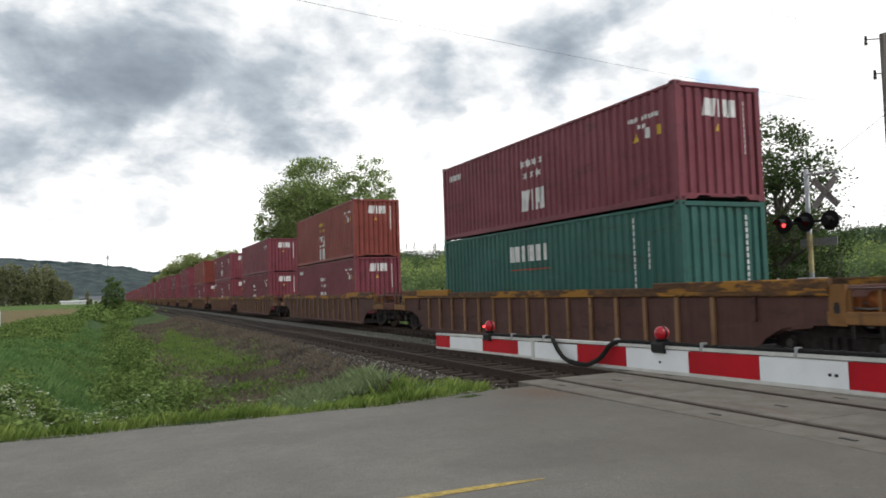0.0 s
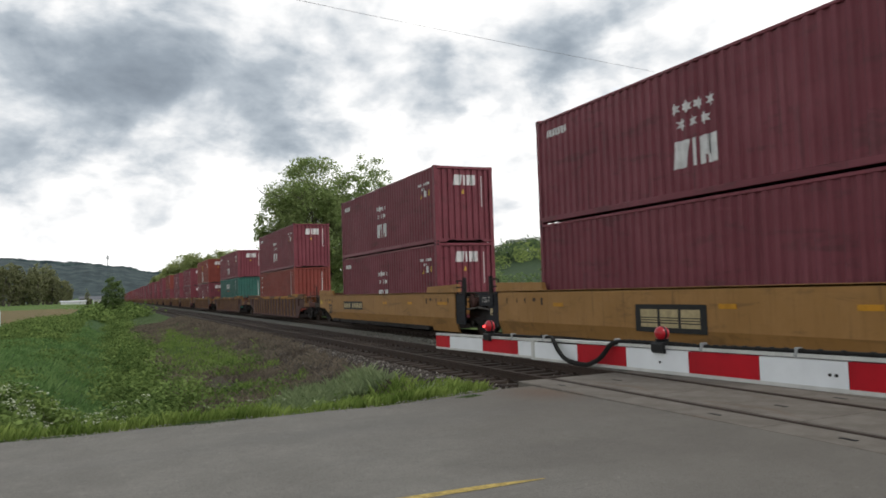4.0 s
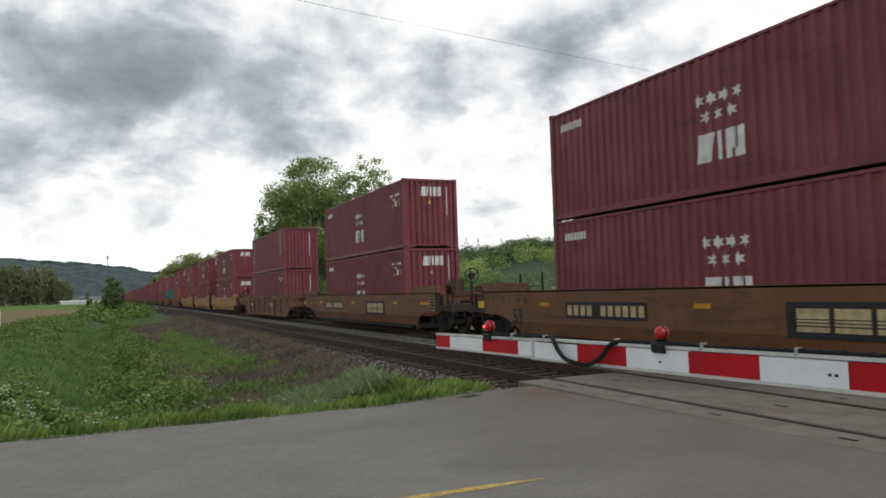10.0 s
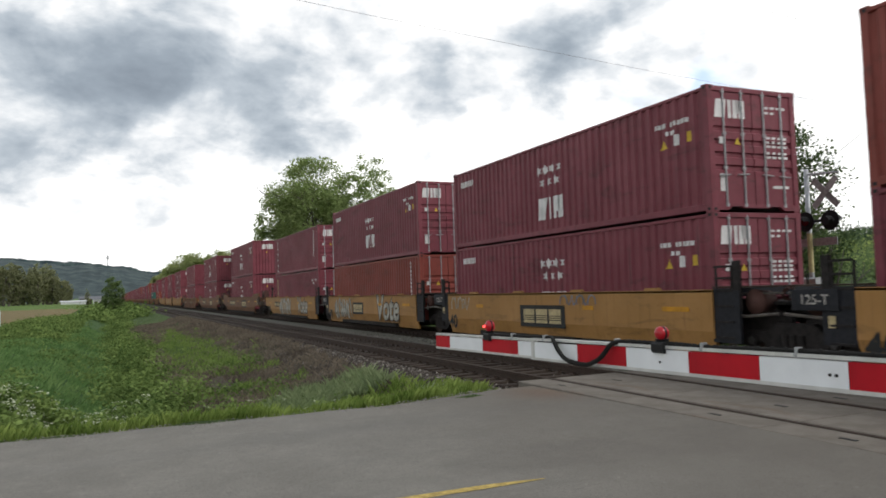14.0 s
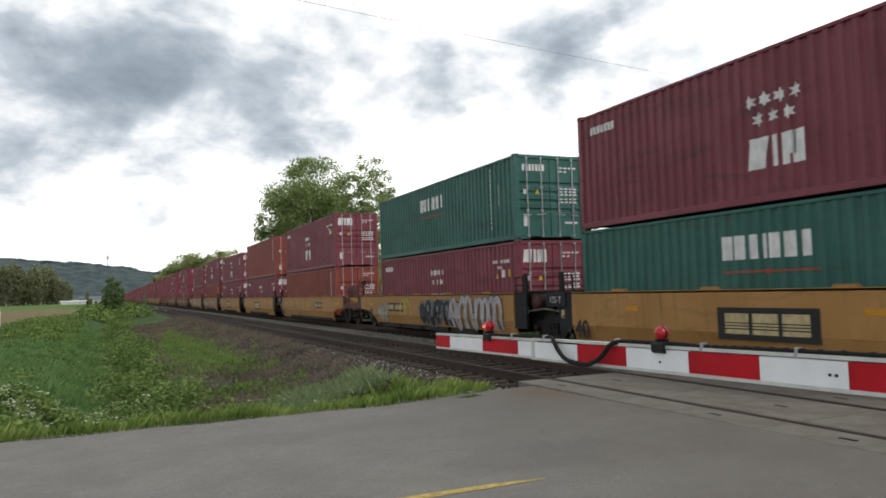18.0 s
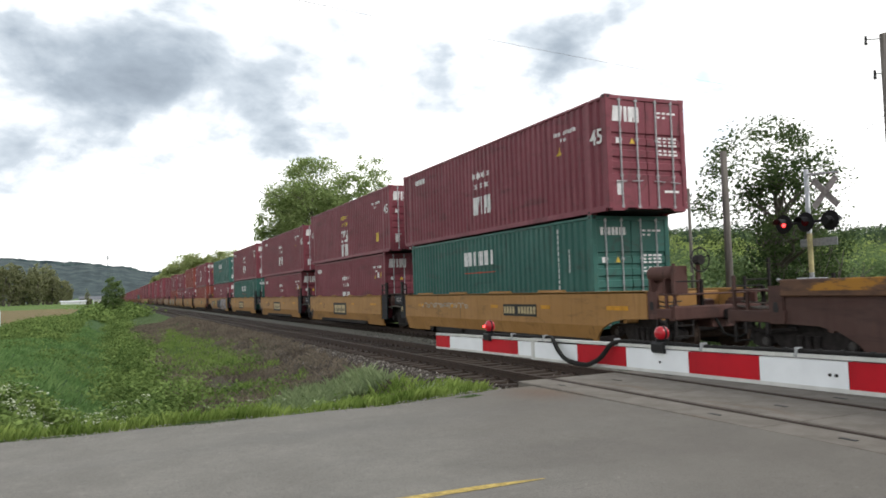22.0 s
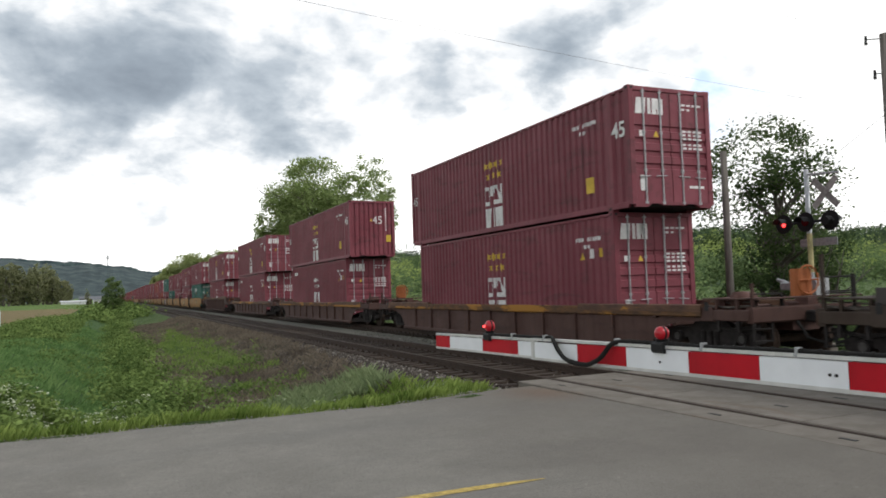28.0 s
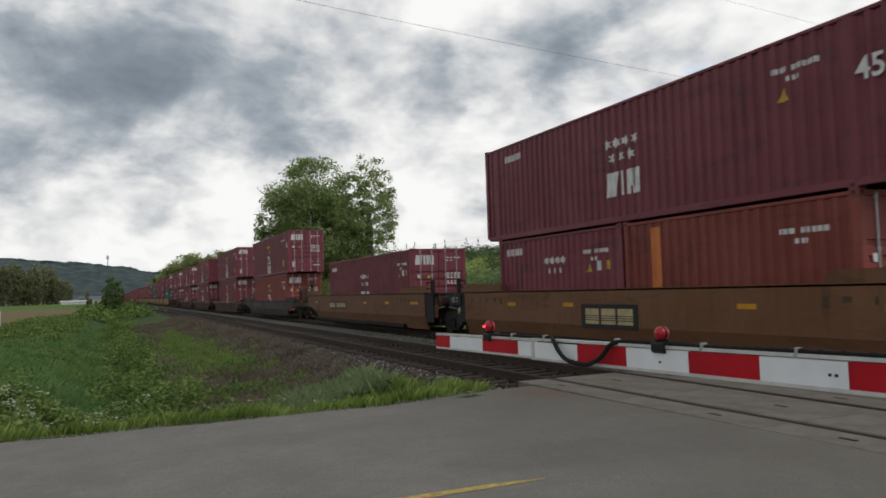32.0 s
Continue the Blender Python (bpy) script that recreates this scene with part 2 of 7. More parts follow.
GRAFFITI_DARK = plain("brown_black_spray_paint", (0.045, 0.035, 0.03), 0.7, 0.0, 0.4, 3.0)
GRAFFITI_SILVER = plain("silver_spray_paint", (0.40, 0.37, 0.38), 0.6, 0.0, 0.3, 3.0)
GRAFFITI_LIME = plain("lime_spray_paint", (0.45, 0.5, 0.06), 0.7)
GALV = plain("galvanised_steel", (0.42, 0.43, 0.44), 0.45, 0.6, 0.25, 14.0)
RAIL_STEEL = plain("rusty_rail_steel", (0.055, 0.036, 0.026), 0.7, 0.2, 0.4, 20.0)
RAIL_TOP = plain("worn_rail_head", (0.050, 0.036, 0.028), 0.85, 0.0, 0.25, 30.0)
GATE_WHITE = plain("white_reflective_sheeting", (0.78, 0.80, 0.82), 0.5, 0.0, 0.07, 6.0)
GATE_RED = plain("red_reflective_sheeting", (0.47, 0.004, 0.014), 0.7, 0.0, 0.25, 3.0)
ALU = plain("aluminium_edge", (0.62, 0.62, 0.60), 0.45, 0.3, 0.15, 12.0)
RUBBER = plain("black_rubber", (0.016, 0.015, 0.014), 0.95, 0.0, 0.3, 30.0)
LAMP_BLACK = plain("black_lamp_paint", (0.012, 0.012, 0.013), 0.6, 0.0, 0.3)
LENS_RED = glow("red_lamp_lens", (0.32, 0.004, 0.012), 0.10)
REFLECT = plain("yellow_reflective_tape", (0.58, 0.27, 0.015), 0.5, 0.0, 0.25, 5.0)
LENS_LIT = glow("lit_red_lamp", (1.0, 0.05, 0.05), 3.5)
LENS_DARK = plain("unlit_red_lens", (0.10, 0.008, 0.01), 0.25)


def build_wood(k, pos, rnd):
    n = k.noise(scaled(k, pos, 9, 9, 0.8), 1.0, 7.0, 0.65).outputs[0]
    return {"color": k.ramp(n, [(0.25, (0.06, 0.053, 0.046)), (0.7, (0.20, 0.18, 0.16))]), "height": n, "depth": 0.02, "strength": 0.8}


def build_tie(k, pos, rnd):
    n = k.noise(scaled(k, pos, 1.2, 14, 9), 1.0, 6.0, 0.65).outputs[0]
    return {"color": k.ramp(k.math("ADD", n, k.math("MULTIPLY", rnd, 0.25)), [(0.25, (0.016, 0.011, 0.009)), (0.9, (0.052, 0.038, 0.028))]),
            "height": n, "depth": 0.02, "strength": 0.8}


def build_asphalt(k, pos, rnd):
    fine = k.noise(pos, 48.0, 5.0, 0.85).outputs[0]
    grit = k.add("ShaderNodeTexVoronoi", Vector=pos, Scale=34.0)
    mid = k.noise(pos, 1.1, 8.0, 0.68).outputs[0]
    wheel = k.noise(scaled(k, pos, 0.10, 0.9, 1), 1.0, 5.0, 0.55, 0.3).outputs[0]
    patch = k.noise(scaled(k, pos, 0.35, 0.5, 1), 1.0, 3.0, 0.5, 0.8).outputs[0]
    col = k.mix(k.smooth(mid, 0.30, 0.72), (0.166, 0.155, 0.135), (0.214, 0.201, 0.176))
    col = k.mix(k.math("MULTIPLY", k.smooth(wheel, 0.50, 0.70), 0.30), col, (0.125, 0.121, 0.115))
    col = k.mix(k.math("MULTIPLY", k.smooth(patch, 0.60, 0.66), 0.22), col, (0.12, 0.114, 0.105))
    col = k.mix(k.math("MULTIPLY", k.smooth(grit.outputs["Distance"], 0.20, 0.05), 0.42), col, (0.40, 0.385, 0.36))
    col = k.mix(k.math("MULTIPLY", k.smooth(fine, 0.52, 0.34), 0.7), col, (0.085, 0.082, 0.077))
    blot = k.noise(pos, 7.5, 6.0, 0.7).outputs[0]
    col = k.mix(k.math("MULTIPLY", k.smooth(blot, 0.54, 0.70), 0.34), col, (0.105, 0.100, 0.093))
    col = k.mix(k.math("MULTIPLY", k.smooth(blot, 0.44, 0.30), 0.30), col, (0.27, 0.257, 0.232))
    # darker and browner towards the crossing, the edge broken by noise
    sep = k.add("ShaderNodeSeparateXYZ", Vector=pos)
    worn = k.math("ADD", sep.outputs[0], k.math("ADD", k.math("MULTIPLY", patch, 3.0), k.math("MULTIPLY", mid, 1.6)))
    col = k.mix(k.math("MULTIPLY", k.smooth(worn, 4.2, 8.5), 0.48), col, (0.102, 0.088, 0.072))
    spill = k.add("ShaderNodeVectorMath", "DISTANCE", i0=scaled(k, pos, 1.0, 0.8, 0.0), i1=(6.15, 8.05, 0.0)).outputs["Value"]
    spill = k.math("SUBTRACT", k.math("ADD", 0.75, k.math("MULTIPLY", mid, 0.9)), spill)
    col = k.mix(k.math("MULTIPLY", k.smooth(spill, 0.2, 1.2), 0.45), col, (0.135, 0.068, 0.034))
    speck = k.add("ShaderNodeTexVoronoi", Vector=pos, Scale=7.0).outputs["Distance"]
    col = k.mix(k.math("MULTIPLY", k.math("MULTIPLY", k.smooth(speck, 0.11, 0.04), k.smooth(mid, 0.42, 0.62)), 0.55), col, (0.38, 0.36, 0.32))
    return {"color": col, "rough": 0.9, "height": k.math("ADD", fine, grit.outputs["Distance"]), "depth": 0.006, "strength": 0.6}


def build_concrete(k, pos, rnd):
    fine = k.noise(pos, 60.0, 5.0, 0.7).outputs[0]
    mid = k.noise(pos, 1.6, 7.0, 0.65).outputs[0]
    rust = k.noise(scaled(k, pos, 2.5, 0.5, 1), 1.0, 5.0, 0.6).outputs[0]
    col = k.mix(k.smooth(mid, 0.3, 0.7), (0.118, 0.103, 0.085), (0.196, 0.176, 0.150))
    col = k.mix(k.math("MULTIPLY", k.smooth(rust, 0.54, 0.70), 0.6), col, (0.115, 0.065, 0.036))
    col = k.mix(k.math("MULTIPLY", k.smooth(fine, 0.4, 0.25), 0.5), col, (0.08, 0.075, 0.07))
    return {"color": col, "rough": 0.85, "height": fine, "depth": 0.004, "strength": 0.5}


def build_ballast(k, pos, rnd):
    v = k.add("ShaderNodeTexVoronoi", Vector=pos, Scale=19.0)
    n = k.noise(pos, 0.9, 5.0, 0.6).outputs[0]
    w = k.noise(pos, 3.0, 6.0, 0.6).outputs[0]
    col = k.ramp(v.outputs["Color"], [(0.0, (0.010, 0.007, 0.005)), (0.6, (0.024, 0.017, 0.013)), (1.0, (0.060, 0.047, 0.037))])
    col = k.mix(k.math("MULTIPLY", k.smooth(n, 0.4, 0.65), 0.6), col, (0.048, 0.034, 0.024))
    col = k.mix(k.math("MULTIPLY", k.smooth(w, 0.60, 0.72), 0.25), col, (0.07, 0.09, 0.04))
    return {"color": col, "rough": 0.95, "height": v.outputs["Distance"], "depth": 0.05, "strength": 1.0}


def build_stone(k, pos, rnd):
    isl = k.add("ShaderNodeNewGeometry").outputs["Random Per Island"]
    n = k.noise(pos, 25.0, 4.0).outputs[0]
    col = k.ramp(isl, [(0.0, (0.030, 0.024, 0.019)), (0.6, (0.076, 0.062, 0.051)), (0.8, (0.16, 0.14, 0.12)), (1.0, (0.38, 0.35, 0.31))])
    return {"color": k.mix(0.3, col, k.ramp(n, [(0.3, (0.04, 0.03, 0.025)), (0.7, (0.2, 0.18, 0.16))])), "rough": 0.9}


def grassy(base, other, dry):
    def build(k, pos, rnd):
        a = k.noise(pos, 0.35, 6.0, 0.6).outputs[0]
        b = k.noise(pos, 3.5, 7.0, 0.7).outputs[0]
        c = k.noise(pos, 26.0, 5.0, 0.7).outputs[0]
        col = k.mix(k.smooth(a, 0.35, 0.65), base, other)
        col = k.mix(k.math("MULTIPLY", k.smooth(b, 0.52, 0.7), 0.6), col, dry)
        # darkening of the bump's hollows is put into the colour too
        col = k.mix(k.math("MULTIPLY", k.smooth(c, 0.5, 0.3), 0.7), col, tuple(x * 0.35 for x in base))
        return {"color": col, "rough": 0.95, "height": c, "depth": 0.12, "strength": 1.0}
    return build


WOOD = surface("weathered_pole_wood", build_wood, 0.9)
TIE_WOOD = surface("creosoted_tie_wood", build_tie, 0.9)
ASPHALT = surface("worn_asphalt", build_asphalt)
CONCRETE = surface("crossing_concrete", build_concrete)
PALE_BALLAST = plain("pale_ballast", (0.145, 0.142, 0.115), 0.95, 0.0, 0.45, 14.0)
BALLAST = surface("ballast_gravel", build_ballast)
STONE = surface("ballast_stone", build_stone)
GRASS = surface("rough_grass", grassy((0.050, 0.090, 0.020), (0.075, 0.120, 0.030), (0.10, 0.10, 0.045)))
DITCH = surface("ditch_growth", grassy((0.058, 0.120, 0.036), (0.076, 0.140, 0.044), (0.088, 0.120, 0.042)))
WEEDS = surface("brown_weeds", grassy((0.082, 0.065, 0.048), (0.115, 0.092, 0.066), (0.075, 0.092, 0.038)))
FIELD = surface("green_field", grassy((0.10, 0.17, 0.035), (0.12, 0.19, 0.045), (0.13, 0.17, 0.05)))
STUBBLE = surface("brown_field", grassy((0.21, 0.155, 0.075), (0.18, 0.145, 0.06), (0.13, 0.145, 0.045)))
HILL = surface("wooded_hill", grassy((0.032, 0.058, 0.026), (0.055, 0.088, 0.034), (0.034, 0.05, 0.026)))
LEAF_DARK = foliage("dark_tree_leaves", (0.034, 0.060, 0.024), (0.125, 0.170, 0.070))
LEAF_MID = foliage("mid_tree_leaves", (0.15, 0.200, 0.078), (0.38, 0.46, 0.195), 0.5)
# Raised albedo: the haze over these distant trees is in the leaf colour.
LEAF_LIGHT = foliage("light_tree_leaves", (0.21, 0.255, 0.095), (0.40, 0.44, 0.20), 0.5)
# Paler copy of the hill leaves: the sunlit slope is put into the colour.
HILL_LIGHT = foliage("sun_painted_hill_leaves", (0.20, 0.26, 0.075), (0.42, 0.50, 0.17), 0.45, 0.09, 0.3)
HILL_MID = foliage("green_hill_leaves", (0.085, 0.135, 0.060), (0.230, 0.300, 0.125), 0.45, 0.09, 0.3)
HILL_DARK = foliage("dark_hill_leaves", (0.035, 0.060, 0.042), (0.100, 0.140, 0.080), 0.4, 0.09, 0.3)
# Lightened leaf colour stands in for haze at the field's edge.
LEAF_FAR = foliage("far_tree_leaves", (0.155, 0.170, 0.090), (0.31, 0.315, 0.175), 0.5)
LEAF_BUSH = foliage("bush_leaves", (0.085, 0.135, 0.050), (0.20, 0.265, 0.105), 0.4)
# Dark patches in this colour imitate shaded gaps between the bramble clumps.
LEAF_BRAMBLE = foliage("bramble_leaves", (0.036, 0.072, 0.020), (0.240, 0.320, 0.100), 0.3, 0.9, 0.45)
BLADE = foliage("grass_blades", (0.085, 0.145, 0.028), (0.300, 0.380, 0.105), 0.4, 1.6, 0.45)
BANK_BLADE = foliage("bank_grass_blades", (0.088, 0.152, 0.036), (0.250, 0.335, 0.095), 0.4, 0.9, 0.45)
BLADE_GREY = foliage("reed_blades", (0.13, 0.175, 0.085), (0.31, 0.37, 0.195))
BLADE_DRY = foliage("dry_weed_stems", (0.080, 0.066, 0.052), (0.25, 0.21, 0.160), 0.4, 0.8, 0.45)
BLOSSOM = plain("white_blossom", (0.62, 0.65, 0.48), 0.7, 0.0, 0.3)
BARK = surface("tree_bark", build_wood, 0.95)
YELLOW_LINE = plain("worn_yellow_road_paint", (0.52, 0.38, 0.11), 0.75, 0.0, 0.45, 14.0)
BARN_WHITE = plain("white_barn_siding", (0.68, 0.69, 0.70), 0.6, 0.0, 0.1, 2.0)
ROOF_GREY = plain("grey_roofing", (0.15, 0.155, 0.165), 0.6, 0.0, 0.2, 2.0)
TANK = plain("pale_tank_plastic", (0.62, 0.68, 0.69), 0.45, 0.0, 0.08, 2.0)
WIRE = plain("dark_wire", (0.26, 0.26, 0.28), 0.6)


# Distance haze is painted in: the ramp tints the woods blue-green.
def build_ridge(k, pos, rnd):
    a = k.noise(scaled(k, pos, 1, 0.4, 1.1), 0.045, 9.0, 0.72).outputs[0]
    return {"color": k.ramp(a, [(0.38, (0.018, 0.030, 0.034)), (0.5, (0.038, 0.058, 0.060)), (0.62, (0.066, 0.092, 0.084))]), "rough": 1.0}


RIDGE = surface("hazy_ridge_woods", build_ridge)
BLADE_BACK = plain("weathered_blade_back", (0.36, 0.33, 0.315), 0.7, 0.0, 0.4, 6.0)
MAST_YELLOW = plain("faded_yellow_paint", (0.50, 0.44, 0.22), 0.6, 0.0, 0.3, 8.0)
# ---- building helpers ----
class G:
    """Collects vertices and faces; make() turns them into one mesh object."""

    def __init__(self):
        self.v, self.f, self.m = [], [], []

    def quad(self, pts, mat=0):
        n = len(self.v)
        self.v += [tuple(p) for p in pts]
        self.f.append(tuple(range(n, n + len(pts))))
        self.m.append(mat)
        return self

    def box(self, lo, hi, mat=0, cut=0.0):
        """A box from corner lo to corner hi; cut bevels its long edges."""
        (x0, y0, z0), (x1, y1, z1) = lo, hi
        if cut <= 0:
            n = len(self.v)
            self.v += [(x, y, z) for z in (z0, z1) for x, y in ((x0, y0), (x1, y0), (x1, y1), (x0, y1))]
            self.f += [tuple(n + i for i in q) for q in ((3, 2, 1, 0), (4, 5, 6, 7), (0, 1, 5, 4), (1, 2, 6, 5), (2, 3, 7, 6), (3, 0, 4, 7))]
            self.m += [mat] * 6
            return self
        d = (x1 - x0, y1 - y0, z1 - z0)
        ax = d.index(max(d))
        a, b = [i for i in range(3) if i != ax]
        ring = []
        for u, w in ((lo[a] + cut, lo[b]), (hi[a] - cut, lo[b]), (hi[a], lo[b] + cut), (hi[a], hi[b] - cut),
                     (hi[a] - cut, hi[b]), (lo[a] + cut, hi[b]), (lo[a], hi[b] - cut), (lo[a], lo[b] + cut)):
            ring.append((u, w))
        return self.extrude(ring, ax, lo[ax], hi[ax], mat)

    def extrude(self, ring, axis, c0, c1, mat=0):
        """A prism: ring in the two other axes (in x, y, z order), from c0 to c1 along axis."""
        n, k = len(self.v), len(ring)
        for c in (c0, c1):
            for u, w in ring:
                p = [u, w]
                p.insert(axis, c)
                self.v.append(tuple(p))
        self.f.append(tuple(n + i for i in range(k))[::-1])
        self.f.append(tuple(n + k + i for i in range(k)))
        self.f += [(n + i, n + (i + 1) % k, n + k + (i + 1) % k, n + k + i) for i in range(k)]
        self.m += [mat] * (k + 2)
        return self

    def tube(self, pts, r, sides=6, mat=0, r1=None):
        """A tube along a line of points, with an even taper from r to r1."""
        pts = [Vector(p) for p in pts]
        n, k = len(self.v), len(pts)
        r1 = r if r1 is None else r1
        for i, p in enumerate(pts):
            way = (pts[min(i + 1, k - 1)] - pts[max(i - 1, 0)]).normalized()
            side = way.cross(Vector((0.31, 0.2, 0.93)) if abs(way.z) < 0.9 else Vector((0, 1, 0))).normalized()
            up = side.cross(way)
            rr = r + (r1 - r) * i / max(1, k - 1)
            for j in range(sides):
                a = 2 * math.pi * j / sides
                self.v.append(tuple(p + side * (rr * math.cos(a)) + up * (rr * math.sin(a))))
        for i in range(k - 1):
            for j in range(sides):
                a, b = n + i * sides + j, n + i * sides + (j + 1) % sides
                self.f.append((a, b, b + sides, a + sides))
        self.f += [tuple(n + j for j in range(sides))[::-1], tuple(n + (k - 1) * sides + j for j in range(sides))]
        self.m += [mat] * ((k - 1) * sides + 2)
        return self

    def disc(self, c, axis, r, depth, sides=20, mat=0, hole=0.0):
        ring = [(r * math.cos(2 * math.pi * i / sides), r * math.sin(2 * math.pi * i / sides)) for i in range(sides)]
        a, b = [i for i in range(3) if i != axis]
        return self.extrude([(c[a] + u, c[b] + w) for u, w in ring], axis, c[axis] - depth / 2, c[axis] + depth / 2, mat)

    def data(self, name, mats, smooth=False):
        me = bpy.data.meshes.new(name)
        me.from_pydata(self.v, [], self.f)
        for m in (mats if isinstance(mats, (list, tuple)) else [mats]):
            me.materials.append(m)
        if isinstance(mats, (list, tuple)) and len(mats) > 1:
            me.polygons.foreach_set("material_index", self.m)
        if smooth:
            me.polygons.foreach_set("use_smooth", [True] * len(self.f))
        me.update()
        return me

    def make(self, name, mats, parent=None, label="", smooth=False):
        ob = new(name, self.data(name, mats, smooth))
        ob.parent = parent
        return tagged(ob, label)


def part_of(name, me, parent, m=None, label=""):
    """One more object on a mesh that is already there."""
    ob = new(name, me)
    ob.parent = parent
    if m is not None:
        ob.matrix_basis = m
    return tagged(ob, label)


def thing(name, label, category, group="", kind=""):
    return tagged(new(name), label, category, group, kind)


def lettering(name, text, size, mat, parent, m, label="", bold=0.0, slant=0.0):
    cu = bpy.data.curves.new(name, "FONT")
    cu.body, cu.size, cu.extrude, cu.align_x, cu.align_y = text, size, 0.001, "CENTER", "CENTER"
    cu.offset, cu.shear = bold, slant
    cu.materials.append(mat)
    ob = new(name, cu)
    ob.parent = parent
    ob.matrix_basis = m
    return tagged(ob, label)


# ---- the ground ----
NEAR_TRACK, TRAIN_TRACK = 7.80, 12.24
ROAD_Y0, ROAD_Y1 = -2.2, 10.4


def step(a, b, v):
    t = min(1.0, max(0.0, (v - a) / (b - a)))
    return t * t * (3 - 2 * t)


def lerp(pts, v):
    for (a, za), (b, zb) in zip(pts, pts[1:]):
        if v <= b:
            return za + (zb - za) * step(a, b, v) if v > a else za
    return pts[-1][1]


CROSS = [(-60, -0.75), (-9, -0.7), (-4.2, -0.55), (-2.2, -0.75), (-0.6, -1.45), (0.6, -1.4), (2.2, -0.95), (4.2, -0.72), (5.6, -0.26), (6.0, -0.22),
         (14.3, -0.22), (16.0, -0.7), (18.5, -0.8), (40, -0.8)]


def rise(x, y):
    """Wooded hills round the valley."""
    d = math.hypot(x, y)
    if d < 260:
        return 0.0
    az = math.degrees(math.atan2(x, y))
    east = step(13, 19, az) * (1 - step(100, 140, az)) * step(270, 620, d) * (lerp([(16, 18), (21, 26), (26, 28), (31, 33), (36, 37), (42, 36), (53, 29), (60, 25), (100, 30)], az) + 1.2 * math.sin(az * 1.3))
    wave = 1 + 0.03 * math.sin(az * 0.9 + 1) + 0.025 * math.sin(az * 3.1) + 0.012 * math.sin(az * 9.0)
    north = step(900, 1900, d) * 0.86 * wave * lerp([(-180, 70), (-40, 125), (-20, 118), (-7, 106), (-2, 95), (0.5, 84), (3, 68), (10, 62), (26, 60), (60, 72), (180, 70)], az)
    return max(east, north)


def ground_z(x, y):
    z = lerp(CROSS, x)
    far = step(60, 160, y) if y > 0 else step(20, 60, -y)
    if x < 4.5:
        z += far * (-0.5 - z) * 0.7
    near_road = max(1 - step(ROAD_Y1, ROAD_Y1 + 2.6, y), 0.0) * step(ROAD_Y0 - 3, ROAD_Y0, y)
    flat = -0.05 if not 5.7 < x < 14.6 else -0.25
    z = z * (1 - near_road) + flat * near_road
    if ROAD_Y0 + 0.2 < y < ROAD_Y1 - 0.2:
        z = min(z, -0.12)
    if x < 5.5 and not ROAD_Y0 < y < ROAD_Y1:
        z += 0.10 * noise.noise((x * 0.6, y * 0.35, 0.0)) + 0.05 * noise.noise((x * 1.9, y * 1.7, 3.0))
    if y > 110:
        z += 1.35 * step(110, 250, y) * (1 - step(-9, -3, x))   # the fields climb gently away from the ditch
    return z + rise(x, y)


def spread(lo, hi, fine_lo, fine_hi, fine, growth=1.22):
    """Grid lines: even between fine_lo and fine_hi, wider and wider outside."""
    out = list(np.arange(fine_lo, fine_hi + fine / 2, fine))
    d, a = fine, out[-1]
    while a < hi:
        d *= growth
        a += min(d, 130)
        out.append(a)
    d, a = fine, fine_lo
    while a > lo:
        d *= growth
        a -= min(d, 130)
        out.insert(0, a)
    return out


def make_ground():
    xs, ys = spread(-2600, 2600, -12, 18, 0.5), spread(-1200, 3000, -4, 60, 0.6)
    g = G()
    g.v = [(x, y, ground_z(x, y)) for y in ys for x in xs]
    w = len(xs)
    for j in range(len(ys) - 1):
        for i in range(w - 1):
            a = j * w + i
            g.f.append((a, a + 1, a + w + 1, a + w))
            x, y = (xs[i] + xs[i + 1]) / 2, (ys[j] + ys[j + 1]) / 2
            jit = 0.6 * noise.noise((x * 0.8, y * 0.5, 7.0))
            d = math.hypot(x, y)
            r = rise(x, y)
            if r > 1.0:
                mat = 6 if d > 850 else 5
            elif 9.35 < x < 10.9 and y > 11.6:
                mat = 8
            elif 5.9 < x < 16.5 or (5.5 + 0.5 * jit < x < 16.5 and y > 12.6 + jit):
                mat = 1
            elif 2.0 + jit < x < 16.5 and y > 14.5 and y < 75 and noise.noise((x * 0.5, y * 0.16, 2.0)) > -0.35:
                mat = 3
            elif -6.4 + 2 * jit < x <= 0.9 + jit and 15 + jit < y < 120 and (x > -2.6 or y < 50 + 8 * jit):
                mat = 2
            elif x < -6.2 + jit and 62 + 3 * jit < y < 170 + 6 * jit:
                mat = 7
            elif x < -6 + jit and y >= 24:
                mat = 4
            else:
                mat = 0
            g.m.append(mat)
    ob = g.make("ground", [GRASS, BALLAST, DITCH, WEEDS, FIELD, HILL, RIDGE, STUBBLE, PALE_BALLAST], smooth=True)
    tagged(ob, "grassy ground with a ditch, fields and wooded hills", "ground", kind="structure")


make_ground()


